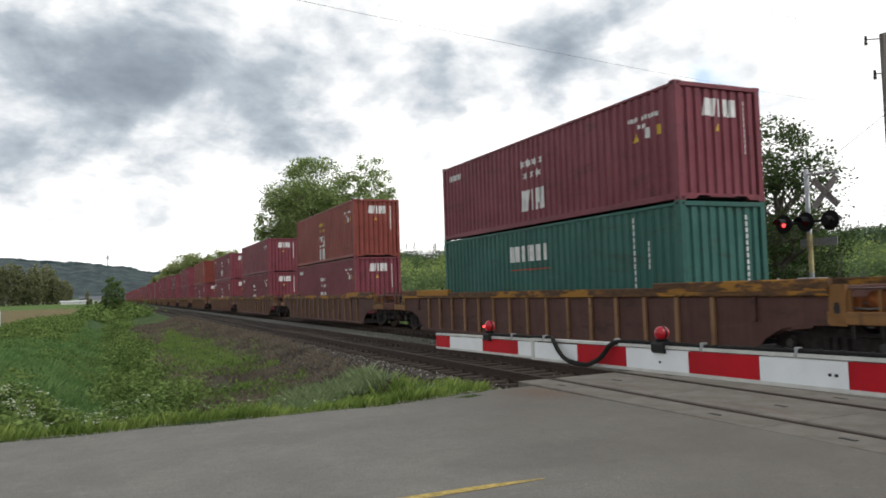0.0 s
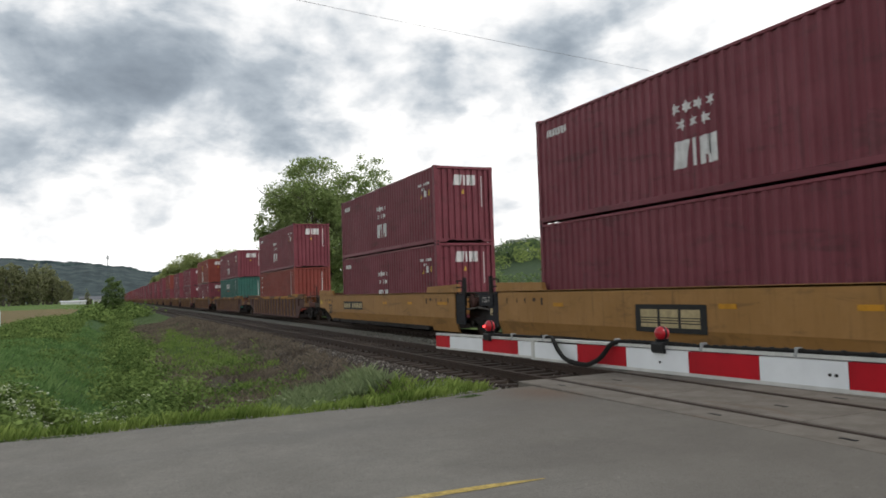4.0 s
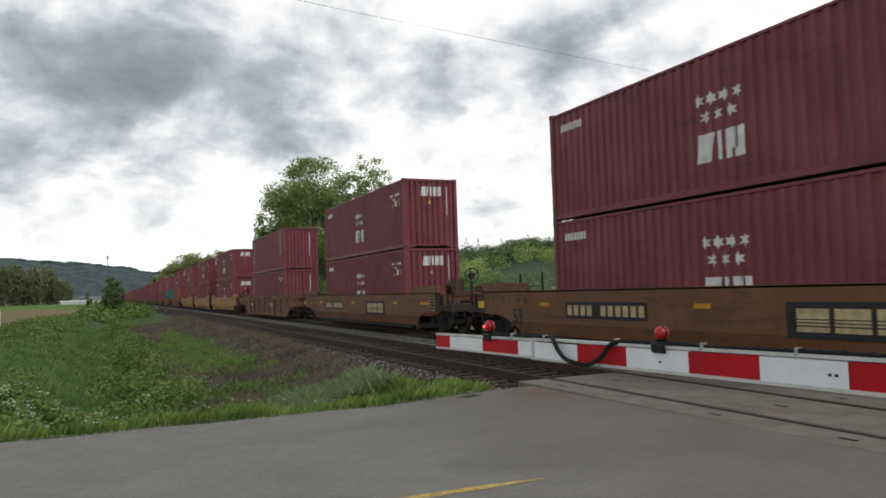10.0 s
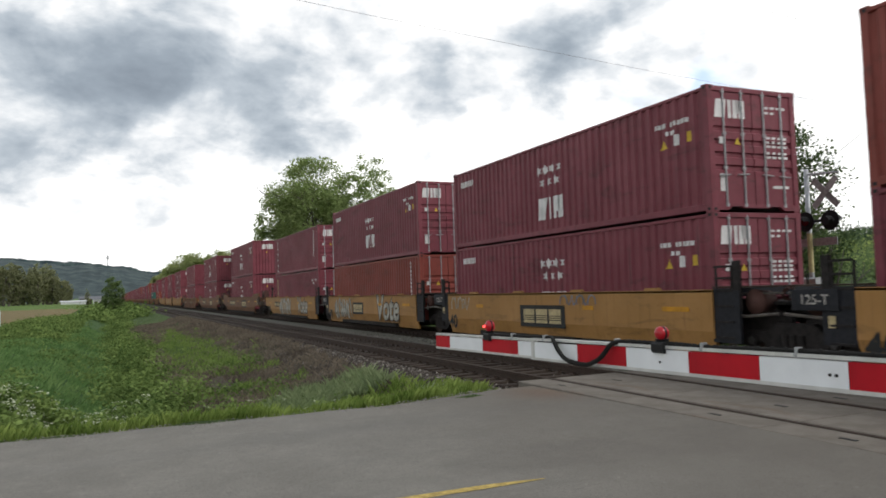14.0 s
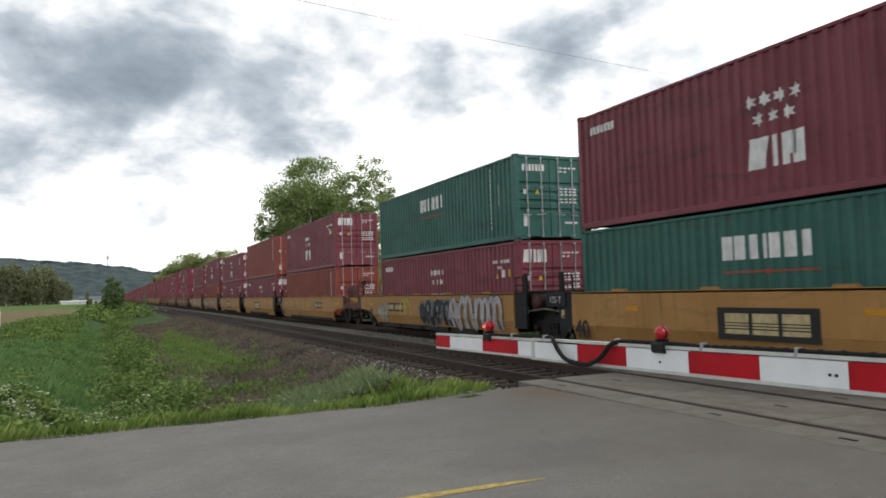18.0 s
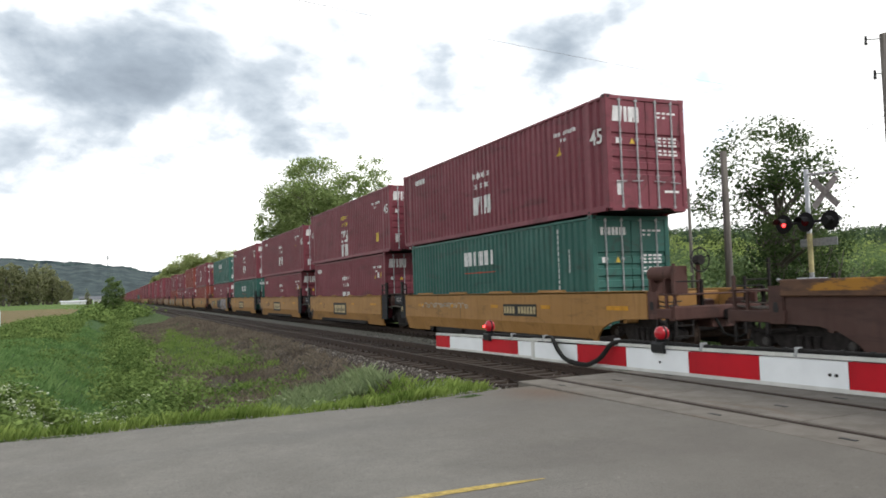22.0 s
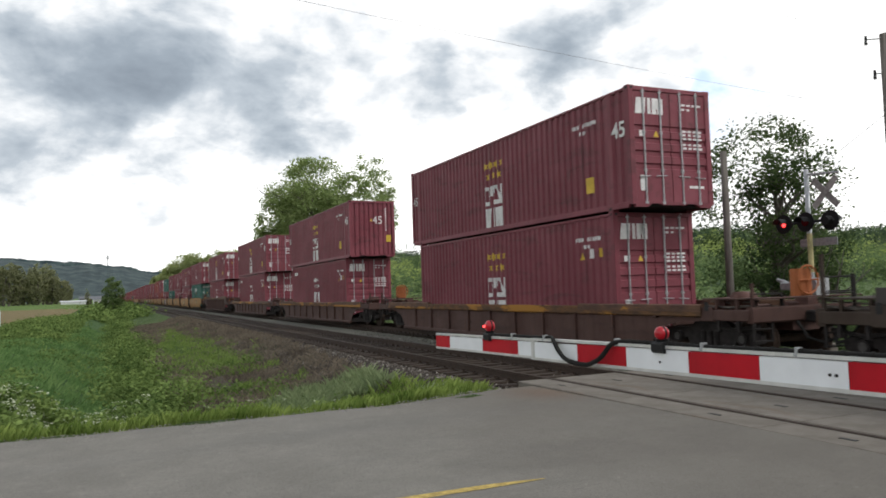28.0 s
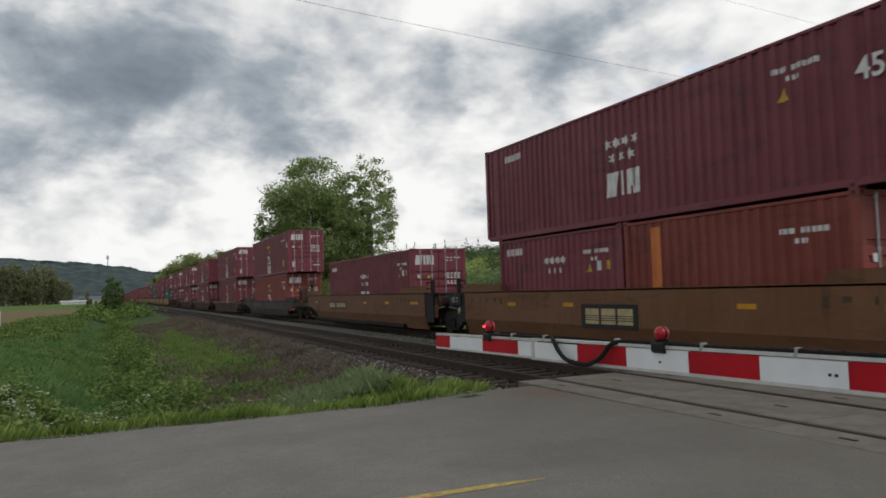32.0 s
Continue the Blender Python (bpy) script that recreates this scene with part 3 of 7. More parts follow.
def make_road():
    g = G()
    xs = list(np.arange(-40, 5.6, 0.4)) + [5.62, 6.0, 6.40]
    rows = []
    for x in xs:
        edge = ROAD_Y1 + 0.10 * noise.noise((x * 1.3, 0.0, 0.0)) + 0.05 * noise.noise((x * 5.0, 2.0, 0.0)) + 0.55 * step(3.5, 6.0, x)
        rows.append([(x, y, 0.0 - 0.03 * abs(y - 5.5) / 5) for y in (ROAD_Y0, 2, 5.5, 8.5, edge - 0.1)] + [(x, edge, -0.05), (x, edge + 0.12, -0.2)])
    for a, b in zip(rows, rows[1:]):
        for i in range(6):
            g.quad((a[i], b[i], b[i + 1], a[i + 1]))
    ob = g.make("road", ASPHALT)
    tagged(ob, "worn grey asphalt road at the crossing", "road", kind="structure")
    g = G()
    for x0, x1 in ((9.25, 10.85), (13.65, 60.0)):
        g.box((x0, ROAD_Y0, -0.2), (x1, ROAD_Y1 + 0.6, -0.012))
    tagged(g.make("road", ASPHALT), "grey asphalt between and beyond the tracks", "road", kind="structure")
    g = G()
    rows = []
    for i in range(60):
        x = -25 + i * 28.33 / 59
        w = 0.055 + 0.008 * noise.noise((x * 6, 0, 0))
        rows.append(((x, 5.53 - w, 0.004), (x, 5.53 + w, 0.004)))
    rows[-1] = ((3.33, 5.50, 0.004), (3.33, 5.52, 0.004))
    for a, b in zip(rows, rows[1:]):
        g.quad((a[0], b[0], b[1], a[1]))
    tagged(g.make("road_line", YELLOW_LINE), "worn yellow centre line painted on the asphalt", "road marking", kind="structure")


make_road()


def make_crossing():
    """Concrete panels between and beside the rails, with lifting slots."""
    for c, name in ((NEAR_TRACK, "near"), (TRAIN_TRACK, "far")):
        slab = thing("crossing", "grey concrete level crossing panels with rust stains", "level crossing", kind="structure")
        y = -1.55
        length = 2.59
        shared = {}
        for i in range(5):
            for k, (x0, x1) in enumerate(((c - 1.38, c - 0.815), (c - 0.65, c + 0.65), (c + 0.815, c + 1.38))):
                if k not in shared:
                    w = x1 - x0
                    g = G()
                    g.box((-w / 2, 0.006, -0.2), (w / 2, length - 0.006, -0.004), 0, 0.012)
                    shared[k] = g.data("panel", CONCRETE)
                p = part_of("panel", shared[k], slab, pose((x0 + x1) / 2, y + i * length - 0.02, 0))
                for yy in ((0.78,) if i % 2 else (1.57,)):
                    s = G().box((-0.028, yy, -0.006), (0.028, yy + 0.19, 0.0))
                    s.make("slot", MARK_BLACK, p, "dark lifting slot")
        for x in (c - 0.74, c + 0.74):
            s = 1 if x > c else -1
            for a, b, zt in ((-0.038, -0.105, -0.040), (0.040, 0.072, -0.010)):
                x0, x1 = sorted((x + s * a, x + s * b))
                G().box((x0, -1.55, -0.2), (x1, 11.38, zt)).make("flangeway", RUBBER, slab, "black rubber flangeway")


make_crossing()


def rail_profile():
    half = [(0.07, -0.18), (0.07, -0.168), (0.012, -0.15), (0.010, -0.045), (0.036, -0.035), (0.036, -0.006), (0.028, -0.001)]
    return half + [(-u, w) for u, w in reversed(half)]


def make_tracks():
    for c in (NEAR_TRACK, TRAIN_TRACK):
        tr = thing("track", "railway track with rusty rails on dark wooden ties", "railway track", kind="structure")
        for x in (c - 0.752, c + 0.752):
            g = G()
            prof = rail_profile()
            ys = [-620, -60, -10, 12, 30, 60, 120, 300, 700, 1200]
            for a, b in zip(ys, ys[1:]):
                g.extrude([(x + u, w) for u, w in prof], 1, a, b)
            r = g.make("rail", RAIL_STEEL, tr)
            h = G()
            h.box((x - 0.026, -620, -0.001), (x + 0.026, 1200, 0.0015))
            h.make("rail_head", RAIL_TOP, tr, "worn shiny rail head")
        tie = G().box((-1.3, -0.115, -0.36), (1.3, 0.115, -0.165), 0, 0.01).data("tie", TIE_WOOD)
        plate = G().box((-0.16, -0.1, -0.168), (0.16, 0.1, -0.152), 0, 0.005)
        plate.box((-0.13, -0.06, -0.155), (-0.08, -0.03, -0.12)).box((0.08, 0.03, -0.155), (0.13, 0.06, -0.12))
        plate = plate.data("tie_plate", RAIL_STEEL)
        n = 110 if c == NEAR_TRACK else 70
        for i in range(n):
            y = 11.25 + i * 0.5
            t = part_of("tie", tie, tr, pose(c + random.uniform(-0.03, 0.03), y, random.uniform(-0.008, 0.004), 0, 0, random.uniform(-0.8, 0.8)))
            if i < 55:
                for x in (-0.752, 0.752):
                    part_of("tie_plate", plate, t, pose(x, 0, 0))
        g = G()
        for i in range(600):
            y = 11.25 + (n + i) * 0.5
            g.box((c - 1.3, y - 0.115, -0.36), (c + 1.3, y + 0.115, -0.165))
        tagged(g.make("far_ties", TIE_WOOD, tr), kind="stuff")


make_tracks()
# ---- the crossing gate and signals ----
def make_gate():
    X = 2.25
    gate = thing("crossing_gate", "lowered crossing gate arm with red and white stripes", "crossing gate")
    gate.location = (X, 0, 0)

    def mid(y):
        return 1.232 + 0.085 * (1 - y / 5.2)

    # boundaries of the stripes along the arm, from the tip to the mast
    cuts = [5.20, 4.95, 4.43, 3.96, 3.33, 2.92, 2.50, 2.12, 1.745, 1.34, 0.93, 0.52, 0.11, -0.3, -0.71, -1.12, -1.53]
    for i, (a, b) in enumerate(zip(cuts, cuts[1:])):
        ya, yb = a, b
        za, zb = mid(ya), mid(yb)
        thick = 0.009 if a > 3.8 else 0.012
        half = 0.050 if a > 3.8 else 0.055
        g = G()
        for (x0, x1) in ((-thick, thick),):
            g.extrude([(yb + 0.001, zb - half), (ya - 0.001, za - half), (ya - 0.001, za + half - 0.012), (yb + 0.001, zb + half - 0.012)], 0, x0, x1)
        g.make("stripe", GATE_RED if i % 2 == 0 else GATE_WHITE, gate, "red stripe" if i % 2 == 0 else "white stripe")
    for y0, y1, half, thick in ((-1.6, 3.80, 0.055, 0.015), (3.77, 5.2, 0.050, 0.011)):
        for s, name in ((1, "upper_rail"), (-1, "lower_rail")):
            z0 = mid(y0) + s * half
            z1 = mid(y1) + s * half
            G().extrude([(y0, z0 - 0.007), (y1, z1 - 0.007), (y1, z1 + 0.007), (y0, z0 + 0.007)], 0, -thick, thick).make(name, ALU, gate, "bare aluminium edge")
    G().box((-0.016, 3.765, mid(3.78) - 0.058), (0.016, 3.80, mid(3.78) + 0.058), 0, 0.006).make("sleeve", ALU, gate, "aluminium sleeve joining the arm sections")
    for y, r in ((4.335, 0.045), (2.675, 0.038)):
        zt = mid(y) + 0.058
        lamp = G()
        lamp.box((-0.035, y - 0.036, zt - 0.03), (0.035, y + 0.036, zt + 0.02), 0, 0.010)
        lamp.tube([(0, y, zt + 0.015), (0, y, zt + 0.032)], 0.026, 10, 0, 0.032)
        body = lamp.make("lamp", LAMP_BLACK, gate, "black lamp base")
        for sx in (-1, 1):
            ball = G()
            rr = r * 0.82
            n = 9
            pts = [(sx * (0.006 + 0.026 * math.sin(0.5 * math.pi * i / n)), rr * math.cos(0.5 * math.pi * i / n)) for i in range(n)]
            k = 18
            for px, pr in pts:
                ball.v += [(px, y + pr * math.cos(2 * math.pi * j / k), zt + 0.026 + rr + pr * math.sin(2 * math.pi * j / k)) for j in range(k)]
            for i in range(n - 1):
                for j in range(k):
                    ball.f.append((i * k + j, i * k + (j + 1) % k, (i + 1) * k + (j + 1) % k, (i + 1) * k + j))
                    ball.m.append(0)
            ball.f.append(tuple((n - 1) * k + j for j in range(k)))
            ball.m.append(0)
            ball.make("lens", LENS_RED, body, "red lamp lens", True)
        G().disc((0, y, zt + 0.026 + r * 0.82), 0, r * 0.84, 0.008, 20).make("rim", LAMP_BLACK, body, "black lens rim")
        if y > 4:
            G().disc((-0.043, y, zt + 0.026 + r * 0.82), 0, 0.008, 0.010, 12).make("bulb", LENS_LIT, body, "small lit bulb")
    # cable along the top, with a slack loop near the sleeve
    def top(y):
        return mid(y) + 0.068
    run = [(0.0, 4.28, top(4.28)), (0, 4.0, top(4.0)), (0, 3.7, top(3.7)), (0, 3.6, top(3.6) + 0.004), (-0.03, 3.53, 1.318), (-0.045, 3.46, 1.268), (-0.05, 3.39, 1.229), (-0.05, 3.30, 1.213), (-0.05, 3.20, 1.211), (-0.05, 3.12, 1.233),
           (-0.045, 3.06, 1.268), (-0.03, 3.01, 1.322), (0, 2.95, top(2.95)), (0, 2.75, top(2.75)), (0, 2.6, top(2.6)), (0, 2.42, top(2.42) - 0.004), (0, 2.1, top(2.1)), (0, 1.6, top(1.6)), (0, 0.5, top(0.5)), (0, -1.5, top(-1.5))]
    fine = []
    for i in range(len(run) - 1):
        p0, p1, p2, p3 = (Vector(run[max(0, min(len(run) - 1, i + q))]) for q in (-1, 0, 1, 2))
        for s in range(6):
            t = s / 6
            fine.append(0.5 * ((2 * p1) + (p2 - p0) * t + (2 * p0 - 5 * p1 + 4 * p2 - p3) * t * t + (3 * p1 - p0 - 3 * p2 + p3) * t ** 3))
    fine.append(Vector(run[-1]))
    cable = G().tube(fine, 0.009, 8).make("cable", RUBBER, gate, "black ribbed cable sagging in a loop", True)
    for a, b in zip(fine[24:], fine[25:]):
        m = (a + b) / 2
        w = (b - a).normalized() * 0.008
        G().tube([m - w, m + w], 0.0122, 8).make("cable_rib", RUBBER, cable)
    for y in (4.03, 3.66, 3.0, 2.42, 1.95, 0.9):
        c = G().box((-0.017, y - 0.007, top(y) - 0.022), (0.017, y + 0.007, top(y) + 0.014), 0, 0.004)
        c.tube([(-0.022, y, top(y) - 0.012), (0.022, y, top(y) - 0.012)], 0.005, 6)
        c.make("clamp", GALV, gate, "galvanised cable clamp")
    for y in (1.815, 1.79):
        G().disc((-0.014, y, mid(1.8) - 0.005), 0, 0.0055, 0.006, 8).make("bolt", DARK_STEEL, gate)
    G().disc((-0.014, 2.68, mid(2.68) - 0.012), 0, 0.005, 0.006, 8).make("bolt", DARK_STEEL, gate)
    # mast and drive, out of view beside the road
    G().tube([(0, -1.75, 0), (0, -1.75, 3.6)], 0.06, 12).make("mast", GALV, gate, "galvanised signal mast")
    G().box((-0.2, -2.0, 0.95), (0.2, -1.5, 1.45), 0, 0.03).make("drive_box", GALV, gate, "grey gate drive housing")


make_gate()


def make_signal():
    """Flashing signal beyond the tracks, seen from the side and behind."""
    X, Y = 16.5, 13.75
    sig = thing("crossing_signal", "railway crossing signal mast with lamps and crossbuck", "crossing signal")
    sig.location = (X, Y, -0.7)
    z0 = 0.7
    G().tube([(0, 0, 0), (0, 0, 4.42 + z0)], 0.062, 12).make("mast", GALV, sig, "pale steel mast", True)
    G().tube([(0, 0, 1.75 + z0), (0, 0, 2.75 + z0)], 0.066, 12).make("mast_band", MAST_YELLOW, sig, "faded yellow band")
    G().box((-0.35, -0.35, 0), (0.35, 0.35, 0.65), 0, 0.03).make("base", CONCRETE, sig)
    m = G().box((-0.24, -0.30, 1.15 + z0), (0.24, 0.28, 1.62 + z0), 0, 0.04)
    m.box((-0.30, 0.25, 1.30 + z0), (0.05, 0.75, 1.52 + z0), 0, 0.03).tube([(-0.1, 0.7, 1.5 + z0), (-0.1, 1.0, 1.58 + z0)], 0.05, 8)
    m.make("gate_drive", GALV, sig, "weathered grey gate drive housing")
    bar = G().tube([(0, -0.72, 3.05 + z0), (0, 0.80, 3.05 + z0)], 0.035, 8).make("cross_arm", LAMP_BLACK, sig)
    for y, face, lit in ((0.70, -1, True), (0.02, -1, False), (-0.55, 1, False)):
        d = G()
        d.disc((face * 0.10, y, 3.05 + z0), 0, 0.255, 0.012, 28)
        d.tube([(-face * 0.12, y, 3.05 + z0), (face * 0.10, y, 3.05 + z0)], 0.11, 16)
        k = 14
        for i in range(k):
            a0, a1 = math.pi * i / k, math.pi * (i + 1) / k
            pts = []
            for a, xx in ((a0, 0.10), (a1, 0.10), (a1, 0.36), (a0, 0.36)):
                pts.append((face * xx, y + 0.14 * math.cos(a), 3.05 + z0 + 0.14 * math.sin(a)))
            d.quad(pts)
        lamp = d.make("lamp", LAMP_BLACK, sig, "black round flasher background with hood")
        lens = G().disc((face * 0.112, y, 3.05 + z0), 0, 0.105, 0.014, 20)
        lens.make("lens", LENS_RED if face < 0 and lit else LENS_DARK, lamp, "red lens")
        if lit:
            G().disc((face * 0.121, y - 0.02, 3.03 + z0), 0, 0.055, 0.012, 14).make("bulb", LENS_LIT, lamp, "lit lamp")
    for s in (1, -1):
        b = G()
        L, wdt = 0.50, 0.085
        c, sn = math.cos(radians(46)), s * math.sin(radians(46))
        ring = [(-L * c - wdt * -sn * 0 + wdt * sn, -L * sn - wdt * c), (L * c + wdt * sn, L * sn - wdt * c), (L * c - wdt * sn, L * sn + wdt * c), (-L * c - wdt * sn, -L * sn + wdt * c)]
        b.extrude([(u - 0.47, w + 3.76 + z0) for u, w in ring], 0, 0.07 + 0.012 * s, 0.075 + 0.012 * s)
        b.make("crossbuck_blade", BLADE_BACK, sig, "back of a grey crossbuck blade")
    G().tube([(0, 0.05, 4.28 + z0), (0.05, -0.9, 4.22 + z0)], 0.03, 8).make("bracket", GALV, sig, "pale steel bracket of the crossbuck")
    G().box((0.06, -0.75, 2.42 + z0), (0.075, 0.35, 2.62 + z0)).make("track_sign", GALV, sig, "back of a small sign plate")


make_signal()
# ---- freight containers ----
HALF_W = 1.219
STEP = 0.278


def corrugation(y0, y1, depth=0.046, pitch=STEP, crest=0.33, flank=0.17):
    """Breakpoints of a corrugated sheet between y0 and y1: (place, inset)."""
    n = max(1, round((y1 - y0) / pitch))
    p = (y1 - y0) / n
    out = []
    for i in range(n):
        a = y0 + i * p
        out += [(a, 0.0), (a + crest * p, 0.0), (a + (crest + flank) * p, depth), (a + (1 - flank) * p, depth)]
    return out + [(y1, 0.0)]


def inset_at(prof, y):
    for (a, d0), (b, d1) in zip(prof, prof[1:]):
        if a <= y <= b:
            return d0 + (d1 - d0) * (y - a) / max(1e-6, b - a)
    return 0.0


def paint_on(name, shapes, prof, face, mat, parent, label="", proud=0.004):
    """Flat shapes (rings of (along, z)) painted on a corrugated sheet: they follow its folds."""
    bm = bmesh.new()
    for ring in shapes:
        bm.faces.new([bm.verts.new((0, u, w)) for u, w in ring])
    lo, hi = min(u for r in shapes for u, w in r), max(u for r in shapes for u, w in r)
    for a, d in prof:
        if lo < a < hi:
            bmesh.ops.bisect_plane(bm, geom=bm.verts[:] + bm.edges[:] + bm.faces[:], plane_co=(0, a, 0), plane_no=(0, 1, 0))
    for v in bm.verts:
        d = inset_at(prof, v.co.y)
        if face == "side":
            v.co = (-HALF_W + 0.012 + d - proud, v.co.y, v.co.z)
        else:
            v.co = (v.co.y, face + d - proud, v.co.z)
    bmesh.ops.recalc_face_normals(bm, faces=bm.faces[:])
    me = bpy.data.meshes.new(name)
    bm.to_mesh(me)
    bm.free()
    me.materials.append(mat)
    ob = part_of(name, me, parent, None, label)
    if len(shapes) > 6:
        tagged(ob, kind="stuff")
    return ob


def rect(u0, u1, w0, w1, lean=0.0):
    return [(u0, w0), (u1, w0), (u1 + lean, w1), (u0 + lean, w1)]


def star(u, w, r):
    """A six-pointed star as six kites."""
    out = []
    for i in range(6):
        a = math.pi / 2 + i * math.pi / 3
        p = lambda ang, rr: (u + rr * math.cos(ang), w + rr * math.sin(ang))
        out.append([(u, w), p(a - math.pi / 6, r * 0.50), p(a, r), p(a + math.pi / 6, r * 0.50)])
    return out


def seven_stars(u, top, r):
    out = []
    for i in range(4):
        out += star(u + (1.5 - i) * r * 2.35, top - r - 0.05 * i * 0, r)
    for i in range(3):
        out += star(u + (1 - i) * r * 2.35, top - 3.4 * r, r)
    return out


def word_blocks(u, w0, w1, width):
    """Three plain blocks in the measure of the carrier's wordmark: one broad and slanted, one thin, one broad."""
    a, h = u + width / 2, w1 - w0
    return [[(a, w0), (a - width * 0.34, w0), (a - width * 0.40, w1), (a - width * 0.06, w1)],
            rect(a - width * 0.56, a - width * 0.45, w0, w1),
            rect(a - width * 0.76, a - width * 0.61, w0, w1), rect(a - width, a - width * 0.80, w0, w1), rect(a - width * 0.84, a - width * 0.72, w0 + h * 0.3, w1)]


def rows_of_ticks(u, w, widths, h, gap=0.03):
    """Unreadable small print: a row of little bars, running towards -u."""
    out = []
    for wd in widths:
        out.append(rect(u - wd, u, w, w + h))
        u -= wd + gap
    return out


def fused(root):
    """Joins all parts of a far-off thing into one mesh under it."""
    g, mats = G(), []
    for o in root.children_recursive:
        m, q = o.matrix_basis.copy(), o.parent
        while q is not root:
            m, q = q.matrix_basis @ m, q.parent
        if o.type == "MESH":
            n = len(g.v)
            g.v += [tuple(m @ v.co) for v in o.data.vertices]
            for p in o.data.polygons:
                mat = o.data.materials[p.material_index]
                if mat not in mats:
                    mats.append(mat)
                g.f.append(tuple(n + i for i in p.vertices))
                g.m.append(mats.index(mat))
    for o in list(root.children_recursive):
        bpy.data.objects.remove(o)
    g.make("body", mats if len(mats) > 1 else mats[0], root)
    return root


MASTERS = {}
NAMES = {"stars": ("maroon shipping container with white stars and wordmark", MAROON), "gold": ("maroon shipping container with yellow stars and white wordmark", MAROON),
         "green": ("green shipping container with a white name and red line", GREEN), "red": ("faded red-brown shipping container without a name", REDBROWN),
         "slant": ("maroon shipping container with white slanted letters at one end", MAROON), "tall": ("maroon shipping container with a tall pale side mark", MAROON),
         "bare": ("plain weathered red-brown shipping container", REDBROWN), "redgold": ("red-brown shipping container with yellow stars", REDBROWN),
         "redmark": ("red-brown shipping container with white slanted letters", REDBROWN), "stripe": ("red-brown short container with an orange stripe", REDBROWN),
         "endname": ("maroon shipping container with a white name on its end", MAROON), "dark": ("dark maroon shipping container", MAROON)}


def build_container(kind, L, H, end):
    label, paint = NAMES[kind]
    size = "45-foot" if L > 13 else "20-foot" if L < 8 else "40-foot"
    c = thing("shipping_container", size + " " + label, "shipping container")
    h = L / 2
    inner = L > 13
    hp = 12.192 / 2 if inner else h
    # side sheets
    prof = corrugation(-h + 0.13, h - 0.13)
    if inner:
        prof = corrugation(-h + 0.1, -hp - 0.08) + corrugation(-hp + 0.1, hp - 0.1) + corrugation(hp + 0.08, h - 0.1)
    z0, z1 = 0.155, H - 0.09
    g = G()
    for y, d in prof:
        g.v += [(-HALF_W + 0.012 + d, y, z0), (-HALF_W + 0.012 + d, y, z1)]
    for i in range(len(prof) - 1):
        g.f.append((2 * i, 2 * i + 1, 2 * i + 3, 2 * i + 2))
        g.m.append(0)
    me = g.data("side_wall", paint)
    part_of("side_wall", me, c)
    part_of("side_wall", me, c, pose(0, 0, 0, 0, 0, 180))
    # roof and floor
    roof = G()
    rp = corrugation(-h + 0.15, h - 0.15, 0.02, 0.4)
    for y, d in rp:
        roof.v += [(-1.17, y, H - 0.045 - d), (1.17, y, H - 0.045 - d)]
    for i in range(len(rp) - 1):
        roof.f.append((2 * i, 2 * i + 1, 2 * i + 3, 2 * i + 2))
        roof.m.append(0)
    roof.make("roof", paint, c)
    G().box((-1.10, -h + 0.12, 0.06), (1.10, h - 0.12, 0.14)).make("underframe", DARK_STEEL, c)
    rail = G().box((-HALF_W + 0.004, -h + 0.15, 0.030), (-HALF_W + 0.06, h - 0.15, 0.17), 0, 0.01).data("bottom_rail", paint)
    trail = G().box((-HALF_W + 0.002, -h + 0.15, H - 0.105), (-HALF_W + 0.07, h - 0.15, H - 0.034), 0, 0.012).data("top_rail", paint)
    for me, nm in ((rail, "bottom_rail"), (trail, "top_rail")):
        part_of(nm, me, c)
        part_of(nm, me, c, pose(0, 0, 0, 0, 0, 180))
    post = G().box((-0.075, -0.075, 0.1), (0.075, 0.075, H - 0.1), 0, 0.012).data("corner_post", paint)
    cast = G().box((-0.09, -0.09, 0), (0.09, 0.09, 0.118), 0, 0.012)
    cast.box((-0.095, -0.035, 0.03), (-0.088, 0.035, 0.085), 1).box((-0.035, -0.095, 0.03), (0.035, -0.088, 0.085), 1)
    cast = cast.data("corner_casting", [paint, MARK_BLACK])
    for sx in (-1, 1):
        for sy in (-1, 1):
            rot = 0 if sx < 0 else 180
            part_of("corner_post", post, c, pose(sx * (HALF_W - 0.077), sy * (h - 0.077), 0))
            if inner:
                part_of("corner_post", post, c, pose(sx * (HALF_W - 0.074), sy * hp, 0))
            for z in (0, H - 0.118):
                part_of("corner_casting", cast, c, pose(sx * (HALF_W - 0.092), sy * ((hp if inner and z == 0 else h) - 0.092), z, 0, 0, rot))
    for y in (-h + 0.05, h - 0.05):
        G().box((-1.13, y - 0.05, H - 0.12), (1.13, y + 0.05, H - 0.015), 0, 0.01).make("end_header", paint, c)
        G().extrude([(-1.13, 0.16), (-1.13, 0.035), (-0.78, 0.035), (-0.66, 0.115), (-0.40, 0.115), (-0.36, 0.085), (0.36, 0.085), (0.40, 0.115), (0.66, 0.115), (0.78, 0.035), (1.13, 0.035), (1.13, 0.16)], 1, y - 0.045, y + 0.045).make("end_sill", paint, c)
    # ends
    eprof = corrugation(-1.13, 1.13, 0.052, 0.25, 0.46, 0.13)

